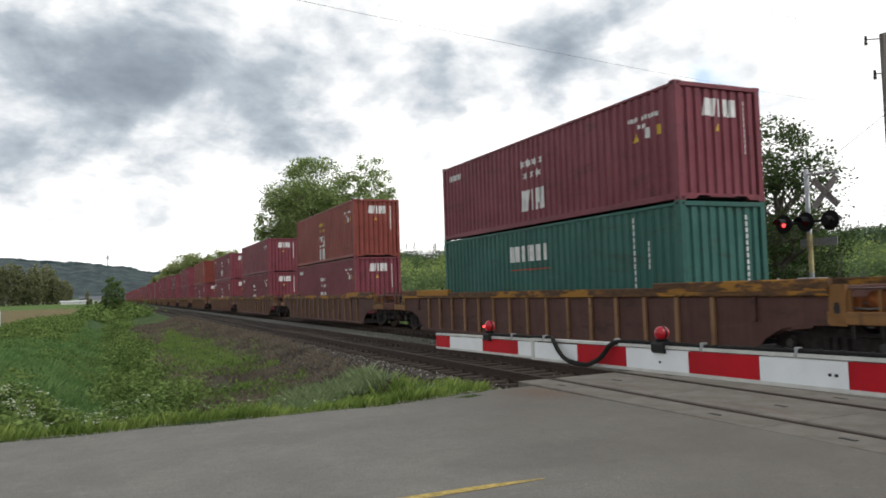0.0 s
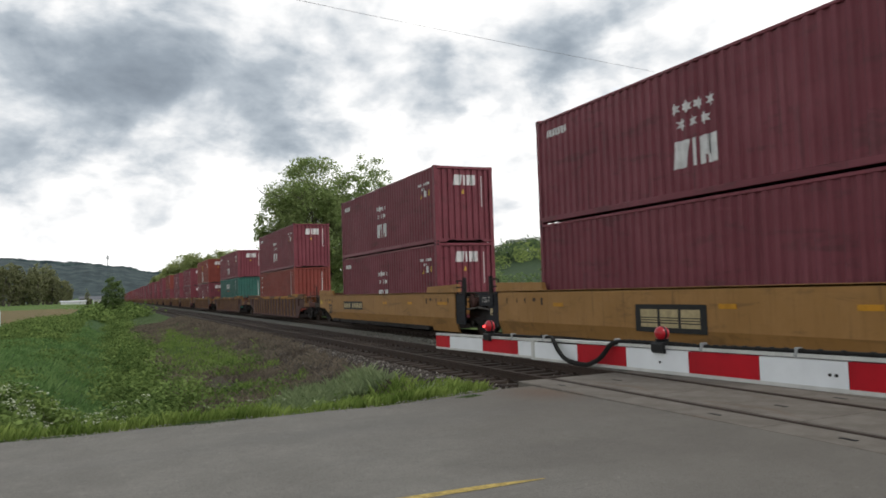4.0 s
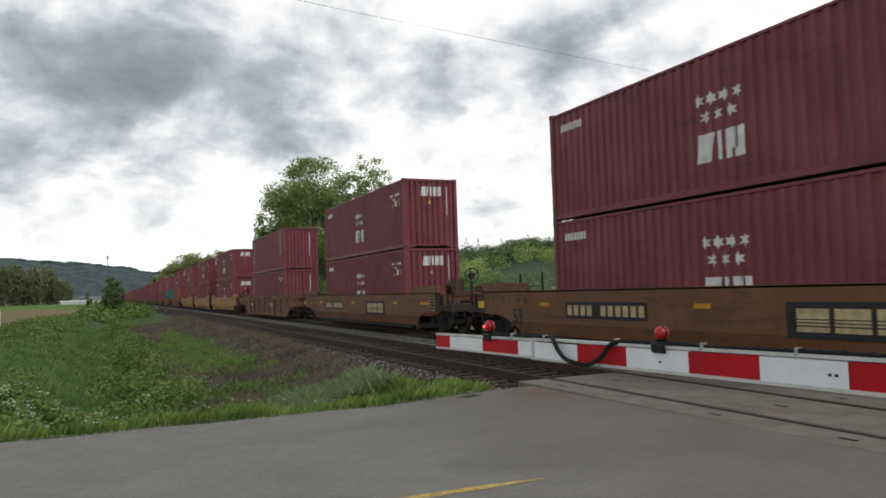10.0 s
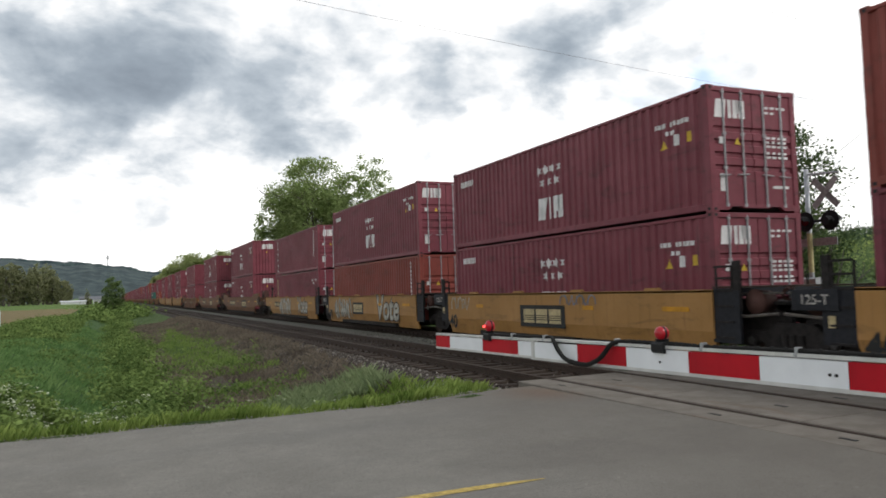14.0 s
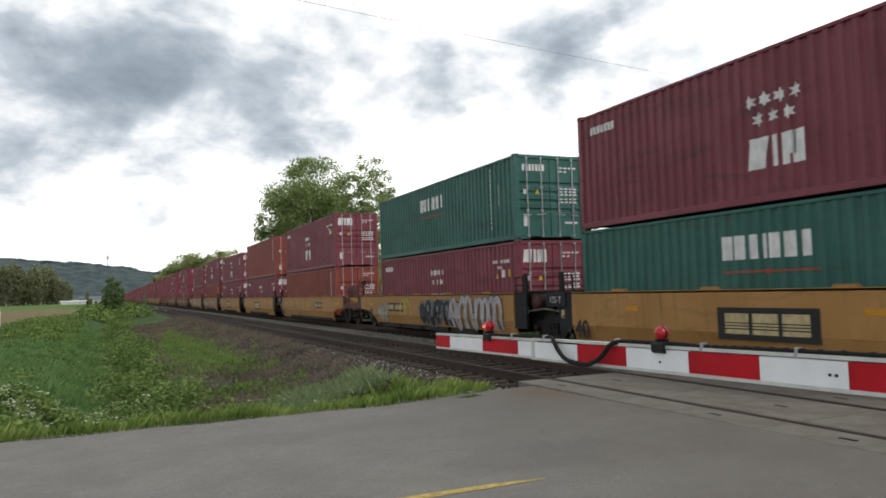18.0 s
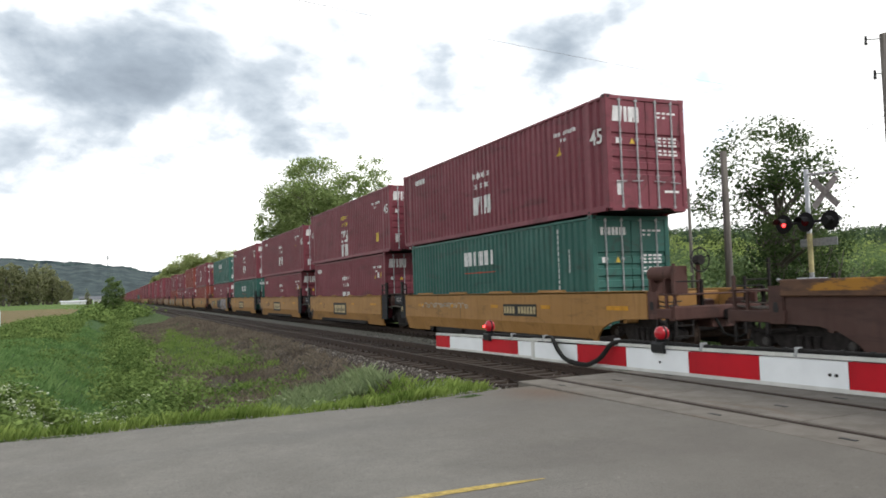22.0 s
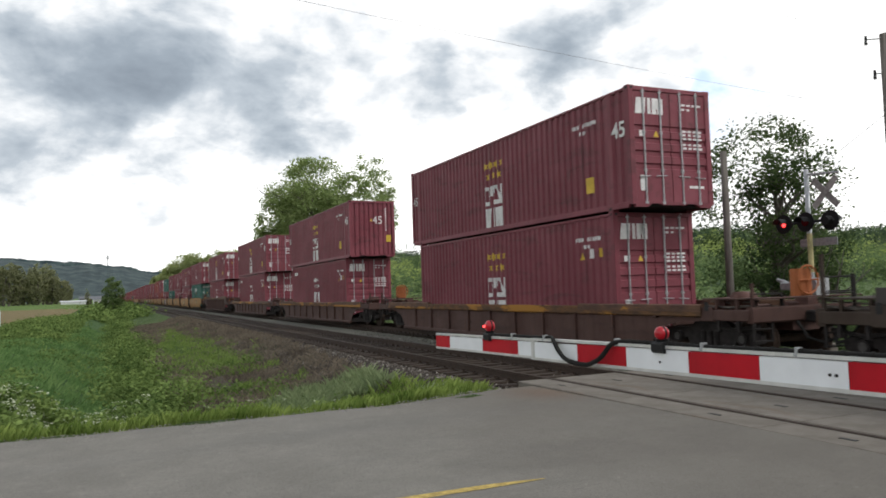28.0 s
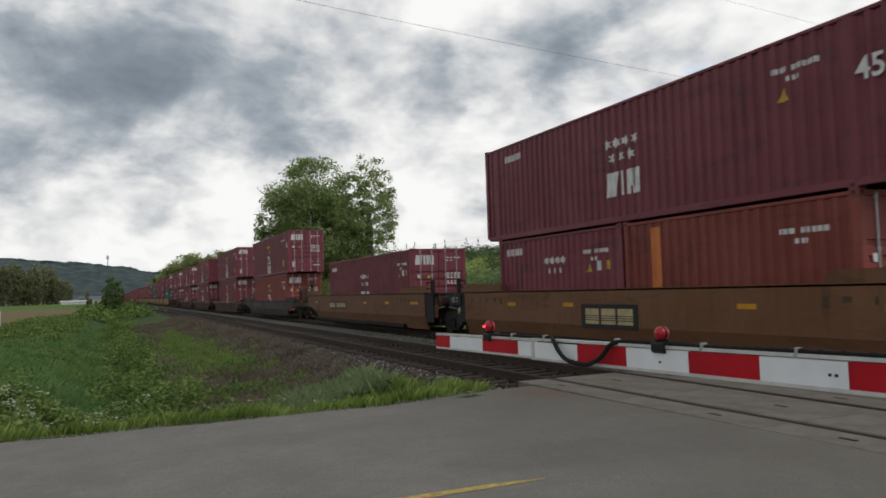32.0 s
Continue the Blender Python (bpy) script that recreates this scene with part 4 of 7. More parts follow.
    def sheet_end(sign):
        e = G()
        for x, d in eprof:
            e.v += [(x, sign * (h - 0.03 - d), 0.15), (x, sign * (h - 0.03 - d), H - 0.11)]
        for i in range(len(eprof) - 1):
            q = (2 * i, 2 * i + 2, 2 * i + 3, 2 * i + 1)
            e.f.append(q if sign < 0 else q[::-1])
            e.m.append(0)
        return e.make("end_wall", paint, c)

    sheet_end(1)
    starry = kind in ("stars", "gold", "redgold")
    if end == "plain":
        sheet_end(-1)
        if starry or kind == "endname":
            if L < 13 and kind != "gold":
                paint_on("wordmark", [[(-u, w) for u, w in r] for r in word_blocks(-0.03, H - 0.72, H - 0.33, 0.92)], eprof, -h + 0.03, WHITE, c, "white wordmark shapes")
            paint_on("number_strip", [rect(0.72, 0.79, H - 0.35 - 0.12 * i - 0.09, H - 0.35 - 0.12 * i) for i in range(10)], eprof, -h + 0.03, WHITE, c, "white vertical number strip")
            paint_on("warning_mark", [[(-0.11, H - 1.05), (0.05, H - 1.05), (-0.03, H - 0.88)]], eprof, -h + 0.03, STAR_YELLOW, c, "yellow triangle")
        else:
            paint_on("number_strip", [rect(0.62, 0.675, H - 0.3 - 0.14 * i - 0.1, H - 0.3 - 0.14 * i) for i in range(12)], eprof, -h + 0.03, WHITE, c, "white vertical number strip")
        if L > 13:
            lettering("number", "45", 0.55, WHITE, c, pose(0.3, -h + 0.024, H - 1.0, 90, 0, 0), "white number 45")
            G().box((0.75, -h + 0.018, H - 2.1), (1.0, -h + 0.024, H - 1.75)).make("placard", STAR_YELLOW, c, "yellow placard")
    else:
        for s in (-1, 1):
            d = G()
            x0, x1 = (s * 0.012, s * 1.10) if s > 0 else (-1.10, -0.012)
            zs = [0.16 + (H - 0.285) * f for f in (0.0, 0.30, 0.345, 0.415, 0.46, 0.53, 0.575, 0.645, 0.69, 1.0)]
            ring = [(-h + 0.095, zs[0])]
            for i in range(0, 10, 2):
                ring += [(-h + 0.026, zs[i] + (0.012 if i else 0)), (-h + 0.026, zs[i + 1] - (0.012 if i < 8 else 0))]
                if i < 8:
                    ring += [(-h + 0.060, zs[i + 1] + 0.012), (-h + 0.060, zs[i + 2] - 0.012)]
            ring.append((-h + 0.095, zs[9]))
            d.extrude(ring, 0, x0, x1)
            leaf = d.make("door", paint, c, "steel container door")
            for bx in (0.30, 0.80):
                b = G().tube([(s * bx, -h + 0.012, 0.10), (s * bx, -h + 0.012, H - 0.06)], 0.022, 8)
                for z in (0.14, 0.9, H * 0.62, H - 0.12):
                    b.box((s * bx - 0.045, -h + 0.0, z - 0.03), (s * bx + 0.045, -h + 0.03, z + 0.03), 0, 0.006)
                b.make("locking_bar", GALV, leaf, "galvanised locking bar")
            for ha, hb, hz in ((0.18, 0.50, 0.78), (0.68, 0.98, 0.76)):
                hd = G().tube([(s * ha, -h - 0.004, hz), (s * hb, -h - 0.008, hz - 0.02)], 0.014, 6)
                hd.make("handle", GALV, leaf, "galvanised handle")
        f = -h + 0.026
        flat = [(-1.2, 0.0), (1.2, 0.0)]
        if starry or kind == "slant":
            paint_on("wordmark", [[(-u, w) for u, w in r] for r in word_blocks(0.62, H - 0.66, H - 0.28, 0.82 if starry else 0.55)], flat, f, WHITE, c, "white wordmark shapes")
        if kind == "green":
            paint_on("name", [rect(-0.95 + 0.115 * i, -0.87 + 0.115 * i, H - 0.5, H - 0.3) for i in range(7)], flat, f, WHITE, c, "white name as plain blocks")
        ticks = []
        for r, w in enumerate((0.36, 0.47, 1.0, 1.09, 1.18, 1.32, 1.41)):
            ticks += [rect(0.36 + 0.16 * i, 0.36 + 0.16 * i + 0.11 - 0.02 * (r % 2), H - w - 0.05, H - w) for i in range(4 if r != 1 else 2)]
        ticks += [rect(0.5, 0.95, 0.5, 0.56), rect(-0.95, -0.76, 0.42, 0.78), rect(-0.93, -0.8, H - 1.2, H - 1.06)]
        paint_on("small_print", ticks, flat, f, WHITE, c, "rows of small white print")
        paint_on("warning_mark", [[(-0.52, H - 1.2), (-0.36, H - 1.2), (-0.44, H - 1.05)]], flat, f, STAR_YELLOW, c, "yellow triangle")
    # side marks
    if kind in ("stars", "gold", "redgold"):
        gold = kind != "stars"
        big = 1.32 if L > 8 else 0.9
        paint_on("star_emblem", seven_stars(-0.04, H - (0.82 if H > 2.7 and not gold else 0.62), 0.145 * (1 if L > 8 else 0.8)), prof, "side", STAR_YELLOW if gold else WHITE, c, "seven six-pointed stars")
        if gold:
            # an upper row of angular blocks over the wordmark blocks
            up = H - 1.42
            blocks = [rect(0.22, 0.60, up - 0.12, up), rect(0.22, 0.33, up - 0.6, up), rect(0.5, 0.60, up - 0.6, up), rect(0.22, 0.6, up - 0.6, up - 0.48),
                      rect(0.06, 0.16, up - 0.32, up), rect(-0.02, -0.13, up - 0.25, up), rect(-0.45, -0.6, up - 0.3, up), rect(-0.6, -0.05, up - 0.6, up - 0.46),
                      [(-0.6, up - 0.46), (-0.42, up - 0.46), (-0.08, up), (-0.22, up)]]
            paint_on("emblem", blocks, prof, "side", WHITE, c, "white angular emblem")
            paint_on("wordmark", word_blocks(0.0, H - 2.72, H - 2.12, 1.22), prof, "side", WHITE, c, "white wordmark shapes")
        else:
            paint_on("wordmark", word_blocks(-0.04, H - (2.24 if H > 2.7 else 2.14), H - (1.66 if H > 2.7 else 1.54), big), prof, "side", WHITE, c, "white wordmark shapes")
            paint_on("web_address", [rect(h - 0.45 - (1.05 if not inner else 1.8) + 0.095 * i, h - 0.45 - (1.05 if not inner else 1.8) + 0.07 + 0.095 * i, H - 0.56, H - 0.37) for i in range(11)] if L > 8 else [rect(h - 1.3 + 0.09 * i, h - 1.24 + 0.09 * i, H - 0.5, H - 0.3) for i in range(10)], prof, "side", WHITE, c, "white line of small print")
    if kind == "green":
        blocks, u = [], 1.36
        for wd in (0.25, 0.27, 0.22, 0.09, 0.25, 0.27, 0.21):
            blocks.append(rect(u - wd, u, H - 1.0, H - 0.54))
            u -= wd + 0.085
        paint_on("name", blocks, prof, "side", WHITE, c, "white name as plain blocks")
        paint_on("underline", [rect(-0.85, 1.35, H - 1.25, H - 1.22), rect(0.2, 0.32, H - 1.29, H - 1.19)], prof, "side", MARK_RED, c, "thin red underline")
        paint_on("number_strip", [rect(-h + 1.56, -h + 1.63, H - 0.35 - 0.15 * i, H - 0.24 - 0.15 * i) for i in range(13)] + [rect(-h + 1.1, -h + 1.16, H - 0.9 - 0.13 * i, H - 0.8 - 0.13 * i) for i in range(5)], prof, "side", WHITE, c, "white vertical number strip")
    if kind in ("slant", "redmark"):
        n = 3 if kind == "slant" else 2
        sh = []
        for i in range(n):
            w = H - 0.30 - 0.78 * i - (0 if n == 3 else 0.0)
            sh += [rect(h - 0.98, h - 0.72, w - 0.52, w - 0.42, -0.0), rect(h - 0.84, h - 0.70, w - 0.5, w, -0.10), rect(h - 1.0, h - 0.74, w - 0.1, w, -0.04)]
        paint_on("letter_blocks", sh, prof, "side", WHITE, c, "white slanted letter blocks down the end")
    if kind == "tall":
        paint_on("side_plate", [rect(h - 0.95, h - 0.55, H - 2.1, H - 0.35)], prof, "side", MARK_TAN, c, "tall pale mark with dark blocks")
        for i in range(4):
            paint_on("side_plate_block", [rect(h - 0.85, h - 0.65, H - 0.85 - 0.42 * i, H - 0.5 - 0.42 * i)], prof, "side", paint, c, "", 0.007)
    if kind == "stripe":
        paint_on("stripe", [rect(h - 1.25, h - 0.95, 0.6, H - 0.2)], prof, "side", MARK_ORANGE, c, "broad orange stripe")
    if kind != "green":
        cb = -hp if inner else -h
        code = rows_of_ticks(cb + 1.62, H - 0.64, (0.07, 0.07, 0.07, 0.07), 0.10, 0.022) + rows_of_ticks(cb + 1.18, H - 0.64, (0.06, 0.06, 0.06, 0.06, 0.06, 0.06, 0.08), 0.10, 0.022) + rows_of_ticks(cb + 1.28, H - 0.82, (0.07, 0.07, 0.07), 0.09)
        if kind in ("slant", "redmark", "bare", "red"):
            code = [rect(-h + 0.95, -h + 1.04, H - 0.35 - 0.16 * i, H - 0.24 - 0.16 * i) for i in range(10)] + [rect(-h + 0.5, -h + 0.59, H - 0.35 - 0.16 * i, H - 0.24 - 0.16 * i) for i in range(4)]
        paint_on("code", code, prof, "side", WHITE, c, "small white code figures")
        if starry and not inner:
            paint_on("warning_mark", [[(-h + 1.50, H - 1.10), (-h + 1.24, H - 1.10), (-h + 1.37, H - 0.85)]], prof, "side", STAR_YELLOW, c, "yellow warning triangle")
            paint_on("yellow_label", [rect(-h + 0.66, -h + 0.53, H - 1.06, H - 0.84)], prof, "side", STAR_YELLOW, c, "small yellow label")
            paint_on("seal_mark", [rect(-h + 1.03, -h + 0.91, H - 1.08, H - 0.84)], prof, "side", WHITE, c)
        if inner and kind == "stars":
            paint_on("warning_mark", [[(cb + 1.50, H - 1.16), (cb + 1.24, H - 1.16), (cb + 1.37, H - 0.91)]], prof, "side", STAR_YELLOW, c, "yellow warning triangle")
    if inner:
        lettering("number", "45", 0.52, WHITE, c, pose(-HALF_W - 0.002, -h + 0.42, H - 1.02, 90, 0, -90), "white number 45", 0.010)
        if kind == "gold":
            lettering("number", "45", 0.46, WHITE, c, pose(-HALF_W - 0.002, h - 0.42, H - 1.20, 90, 0, -90), "white number 45")
            G().box((-HALF_W + 0.004, -hp + 0.72, H - 2.35), (-HALF_W + 0.009, -hp + 1.05, H - 1.95)).make("placard", STAR_YELLOW, c, "yellow placard")
    return c


def container(kind, L, H, end, m, far=False):
    key = (kind, L, H, end, far)
    if key in MASTERS:
        return copy_thing(MASTERS[key], m)
    c = build_container(kind, L, H, end)
    if far:
        fused(c)
    c.matrix_basis = m
    MASTERS[key] = c
    return c


# ---- well cars ----
WHEEL_R = 0.44
PIPE_GREY = plain("oily_bearing_cap", (0.075, 0.07, 0.068), 0.45, 0.3, 0.4)


def truck_meshes():
    bol = G().box((-1.0, -0.22, 0.42), (1.0, 0.22, 0.72), 0, 0.04)
    ring = [(-1.28, 0.40), (-1.28, 0.56), (-1.05, 0.66), (-0.6, 0.66), (-0.42, 0.80), (0.42, 0.80), (0.6, 0.66), (1.05, 0.66), (1.28, 0.56), (1.28, 0.40), (1.05, 0.34), (0.72, 0.46), (0.55, 0.26), (0.3, 0.16), (-0.3, 0.16), (-0.55, 0.26), (-0.72, 0.46), (-1.05, 0.34)]
    fr = G().extrude(ring, 0, -0.07, 0.07)
    for y in (-0.18, 0.0, 0.18):
        fr.tube([(-0.085, y, 0.27), (-0.085, y, 0.60)], 0.065, 8)
    for y in (-0.89, 0.89):
        fr.disc((-0.11, y, 0.47), 0, 0.12, 0.10, 14).disc((-0.165, y, 0.47), 0, 0.075, 0.02, 12, 1)
    wh = G()
    for sx in (-1, 1):
        wh.disc((sx * 0.745, 0, WHEEL_R), 0, WHEEL_R, 0.12, 28).disc((sx * 0.685, 0, WHEEL_R), 0, WHEEL_R + 0.025, 0.03, 28)
        wh.disc((sx * 0.80, 0, WHEEL_R), 0, WHEEL_R * 0.35, 0.10, 16)
    wh.tube([(-0.95, 0, WHEEL_R), (0.95, 0, WHEEL_R)], 0.08, 10)
    return bol.data("truck", DARK_STEEL), fr.data("side_frame", [DARK_STEEL, PIPE_GREY]), wh.data("wheelset", RAIL_STEEL)


TRUCK = truck_meshes()


def add_truck(car, y):
    t = part_of("truck", TRUCK[0], car, pose(0, y, 0), "grimy freight truck")
    for s, r in ((-1, 0), (1, 180)):
        part_of("side_frame", TRUCK[1], t, pose(s * 1.0, 0, 0, 0, 0, r))
    for dy in (-0.89, 0.89):
        part_of("wheelset", TRUCK[2], t, pose(0, dy, 0))


def coupler_end(car, s, E, hf, paint, top, style, side_paint):
    """Open end over the truck: sills, walkway planks, posts, brake gear and coupler; s is +1 at the front."""
    y0, y1 = s * (E - 0.05), s * (hf - 0.75)
    a, b = min(y0, y1), max(y0, y1)
    tall = style in ("smooth53", "smooth40")
    W = top - 0.10 if top > 1.3 else 1.24
    G().box((-0.36, a, 0.62), (0.36, b, 0.94), 0, 0.03).make("centre_sill", paint, car, "grimy centre sill")
    G().box((-1.06, a, 0.92), (1.06, b, 0.98), 0, 0.01).make("end_platform", paint, car, "weathered end platform")
    G().box((-1.45, y1 - 0.09, 0.80), (1.45, y1 + 0.09, 1.10), 0, 0.03).make("end_sill", paint, car, "weathered end sill")
    for x in (-1.47, 1.39):
        G().box((x, a, 0.84), (x + 0.08, b, 1.05), 0, 0.015).make("side_sill", side_paint if not tall else paint, car, "side sill over the truck")
        c0, c1 = sorted((s * (E - 0.02), s * (E + 0.30)))
        post = G().box((x - 0.005, c0, 0.82), (x + 0.085, c1, top - 0.01), 0, 0.015)
        if x < 0:
            m = (c0 + c1) / 2
            post.extrude([(m - 0.05, 1.02), (m + 0.05, 1.02), (m + 0.06, 1.10), (m + 0.04, 1.20), (m - 0.04, 1.20), (m - 0.06, 1.10)], 0, x - 0.010, x - 0.004, 1)
        post.make("end_post", [side_paint if not tall else paint, MARK_BLACK], car, "broad upright plate with a hand hole")
    plank = G().box((-0.11, a, 0), (0.11, b, 0.03), 0, 0.006).data("plank", paint)
    for x in (-1.29, -1.04, -0.79):
        part_of("plank", plank, car, pose(x, 0, W), "dark walkway plank")
    G().box((-1.40, y1 - 0.16, W), (1.40, y1 + 0.10, W + 0.03), 0, 0.006).make("cross_walkway", paint, car, "dark cross walkway")
    for f in (0.30, 0.72):
        u = y0 + (y1 - y0) * f
        G().box((-1.42, u - 0.03, 1.04), (-1.36, u + 0.03, W), 0, 0.006).make("bracket", side_paint if not tall else paint, car, "walkway bracket")
    for x, z, r in ((-1.30, 1.12, 0.022), (-1.18, 1.20, 0.016), (-0.75, 1.08, 0.030)):
        G().tube([(x, y0, z), (x - 0.03, (y0 + y1) / 2, z - 0.03), (x, y1, z + 0.01)], r, 6).make("pipe", PIPE_STEEL, car, "worn brake pipe")
    for x0 in (-1.40, 0.95):
        st = G()
        for x in (x0, x0 + 0.45):
            st.box((x - 0.018, y1 - 0.07, 0.45), (x + 0.018, y1 - 0.02, 0.9))
        for z in (0.45, 0.68):
            st.box((x0, y1 - 0.08, z), (x0 + 0.45, y1 + 0.03, z + 0.025))
        st.make("step", DARK_STEEL, car, "grimy sill step")
    for x, zt in ((-1.36, 2.0), (-0.62, 1.66), (0.62, 1.70), (1.36, 2.1)) if tall else ((-1.36, W + 0.30), (-0.62, W + 0.08), (1.36, W + 0.30)):
        G().box((x - 0.03, y1 - 0.03, 1.05), (x + 0.03, y1 + 0.03, zt), 0, 0.006).make("post", DARK_STEEL if x != -1.36 else paint, car, "upright grab post")
    for z in (1.35, 1.62) if tall else (W + 0.10,):
        for x in (-1.36, 0.62):
            G().tube([(x, y1, z), (x + 0.74, y1, z)], 0.015, 6).make("grab_rail", DARK_STEEL, car)
    if s < 0 and tall:
        u = y1 + 0.42
        G().tube([(-0.95, u + 0.75, 1.80), (-0.95, u + 0.72, 1.80), (-0.95, u + 0.02, 1.80), (-0.95, u, 1.80)], 0.17, 14).make("air_tank", RUST_BROWN, car, "rusty air reservoir", True)
        for du in (0.12, 0.60):
            G().box((-1.14, u + du, W + 0.02), (-0.76, u + du + 0.07, 1.70), 0, 0.01).make("tank_cradle", paint, car, "rusty tank cradle")
        G().box((-1.16, u - 0.22, W + 0.02), (-0.80, u - 0.08, 1.96), 0, 0.02).make("brake_plate", RUST_BROWN, car, "rusty upright plate")
        wheel = G().tube([(-0.55 + 0.26 * math.cos(0.42 * i), u - 0.34, 2.08 + 0.26 * math.sin(0.42 * i)) for i in range(16)], 0.018, 6)
        for q in range(4):
            wheel.tube([(-0.55, u - 0.34, 2.08), (-0.55 + 0.26 * math.cos(q * 1.571 + 0.4), u - 0.34, 2.08 + 0.26 * math.sin(q * 1.571 + 0.4))], 0.012, 5)
        wheel.disc((-0.55, u - 0.30, 2.08), 1, 0.11, 0.16, 14)
        wheel.make("hand_brake", DARK_STEEL, car, "dark hand brake wheel")
        G().box((-0.60, u - 0.30, 1.0), (-0.50, u - 0.22, 2.05), 0, 0.015).make("brake_mast", paint, car, "brake wheel mast")
    elif s < 0:
        u = y1 + 0.55
        col = RUST_BROWN if hf == 11.0 or top < 1.3 else BRAKE_ORANGE
        drum = G().tube([(-1.22, u, 1.22), (-0.80, u, 1.22)], 0.17, 14).tube([(-1.26, u, 1.22), (-1.22, u, 1.22)], 0.10, 12)
        drum.box((-1.20, u - 0.10, 0.98), (-0.86, u + 0.10, 1.10), 0, 0.02)
        drum.make("brake_drum", col, car, "rusty orange brake drum under the walkway", True)
        G().box((-1.24, u + 0.26, 0.98), (-0.90, u + 0.52, 1.28), 0, 0.05).make("brake_housing", col, car, "rusty brake housing")
        if paint is RUST_DULL and hf != 11.0:
            wheel = G().tube([(0.25 + 0.28 * math.cos(0.42 * i), y1 + 0.12, 1.58 + 0.28 * math.sin(0.42 * i)) for i in range(16)], 0.022, 6)
            wheel.tube([(-0.03, y1 + 0.12, 1.58), (0.53, y1 + 0.12, 1.58)], 0.016, 6).tube([(0.25, y1 + 0.12, 1.3), (0.25, y1 + 0.12, 1.86)], 0.016, 6)
            wheel.make("hand_brake", BRAKE_ORANGE, car, "orange-brown hand brake wheel")
            G().box((0.02, y1 + 0.16, W), (0.48, y1 + 0.42, 1.80), 0, 0.08).make("gear_case", BRAKE_ORANGE, car, "orange-brown brake gear case")
    rnd = random.Random(int(100 * hf) + s)
    yy = (y0 + y1) / 2
    lv = G()
    for i in range(2):
        u = y0 + (y1 - y0) * (0.35 + 0.4 * i)
        lv.box((-1.44, u - 0.035, 0.62), (-1.38, u + 0.035, 1.0))
    lv.tube([(-1.2, y0, 0.72), (-1.25, yy, 0.66), (-1.2, y1, 0.74)], 0.035, 6).tube([(-1.3, y0, 0.86), (-1.3, y1, 0.84)], 0.022, 6)
    lv.make("brake_rigging", DARK_STEEL, car, "grimy rods and brackets")
    for i in range(3):
        bx = G()
        u, x = y0 + (y1 - y0) * rnd.uniform(0.15, 0.85), rnd.uniform(-1.1, 0.9)
        bx.box((x - 0.14, u - 0.11, 0.97), (x + 0.14, u + 0.11, 1.06 + rnd.uniform(0.08, 0.20)), 0, 0.03)
        bx.make("valve_box", RUST_BROWN, car, "rusty valve box on the platform")
    cp = G().box((-0.11, min(y1, s * hf), 0.78), (0.11, max(y1, s * hf), 1.0), 0, 0.03)
    cp.box((-0.17, s * hf - 0.14, 0.74), (0.17, s * hf + 0.1, 1.04), 0, 0.05)
    cp.make("coupler", DARK_STEEL, car, "dark knuckle coupler")
    hose = [(-0.35, y1 + s * 0.1, 0.8), (-0.38, y1 + s * 0.35, 0.5), (-0.3, y1 + s * 0.65, 0.42), (-0.18, s * hf, 0.5)]
    G().tube(hose, 0.03, 6).make("brake_hose", RUBBER, car, "hanging air hose")
    add_truck(car, s * (hf - 2.15))


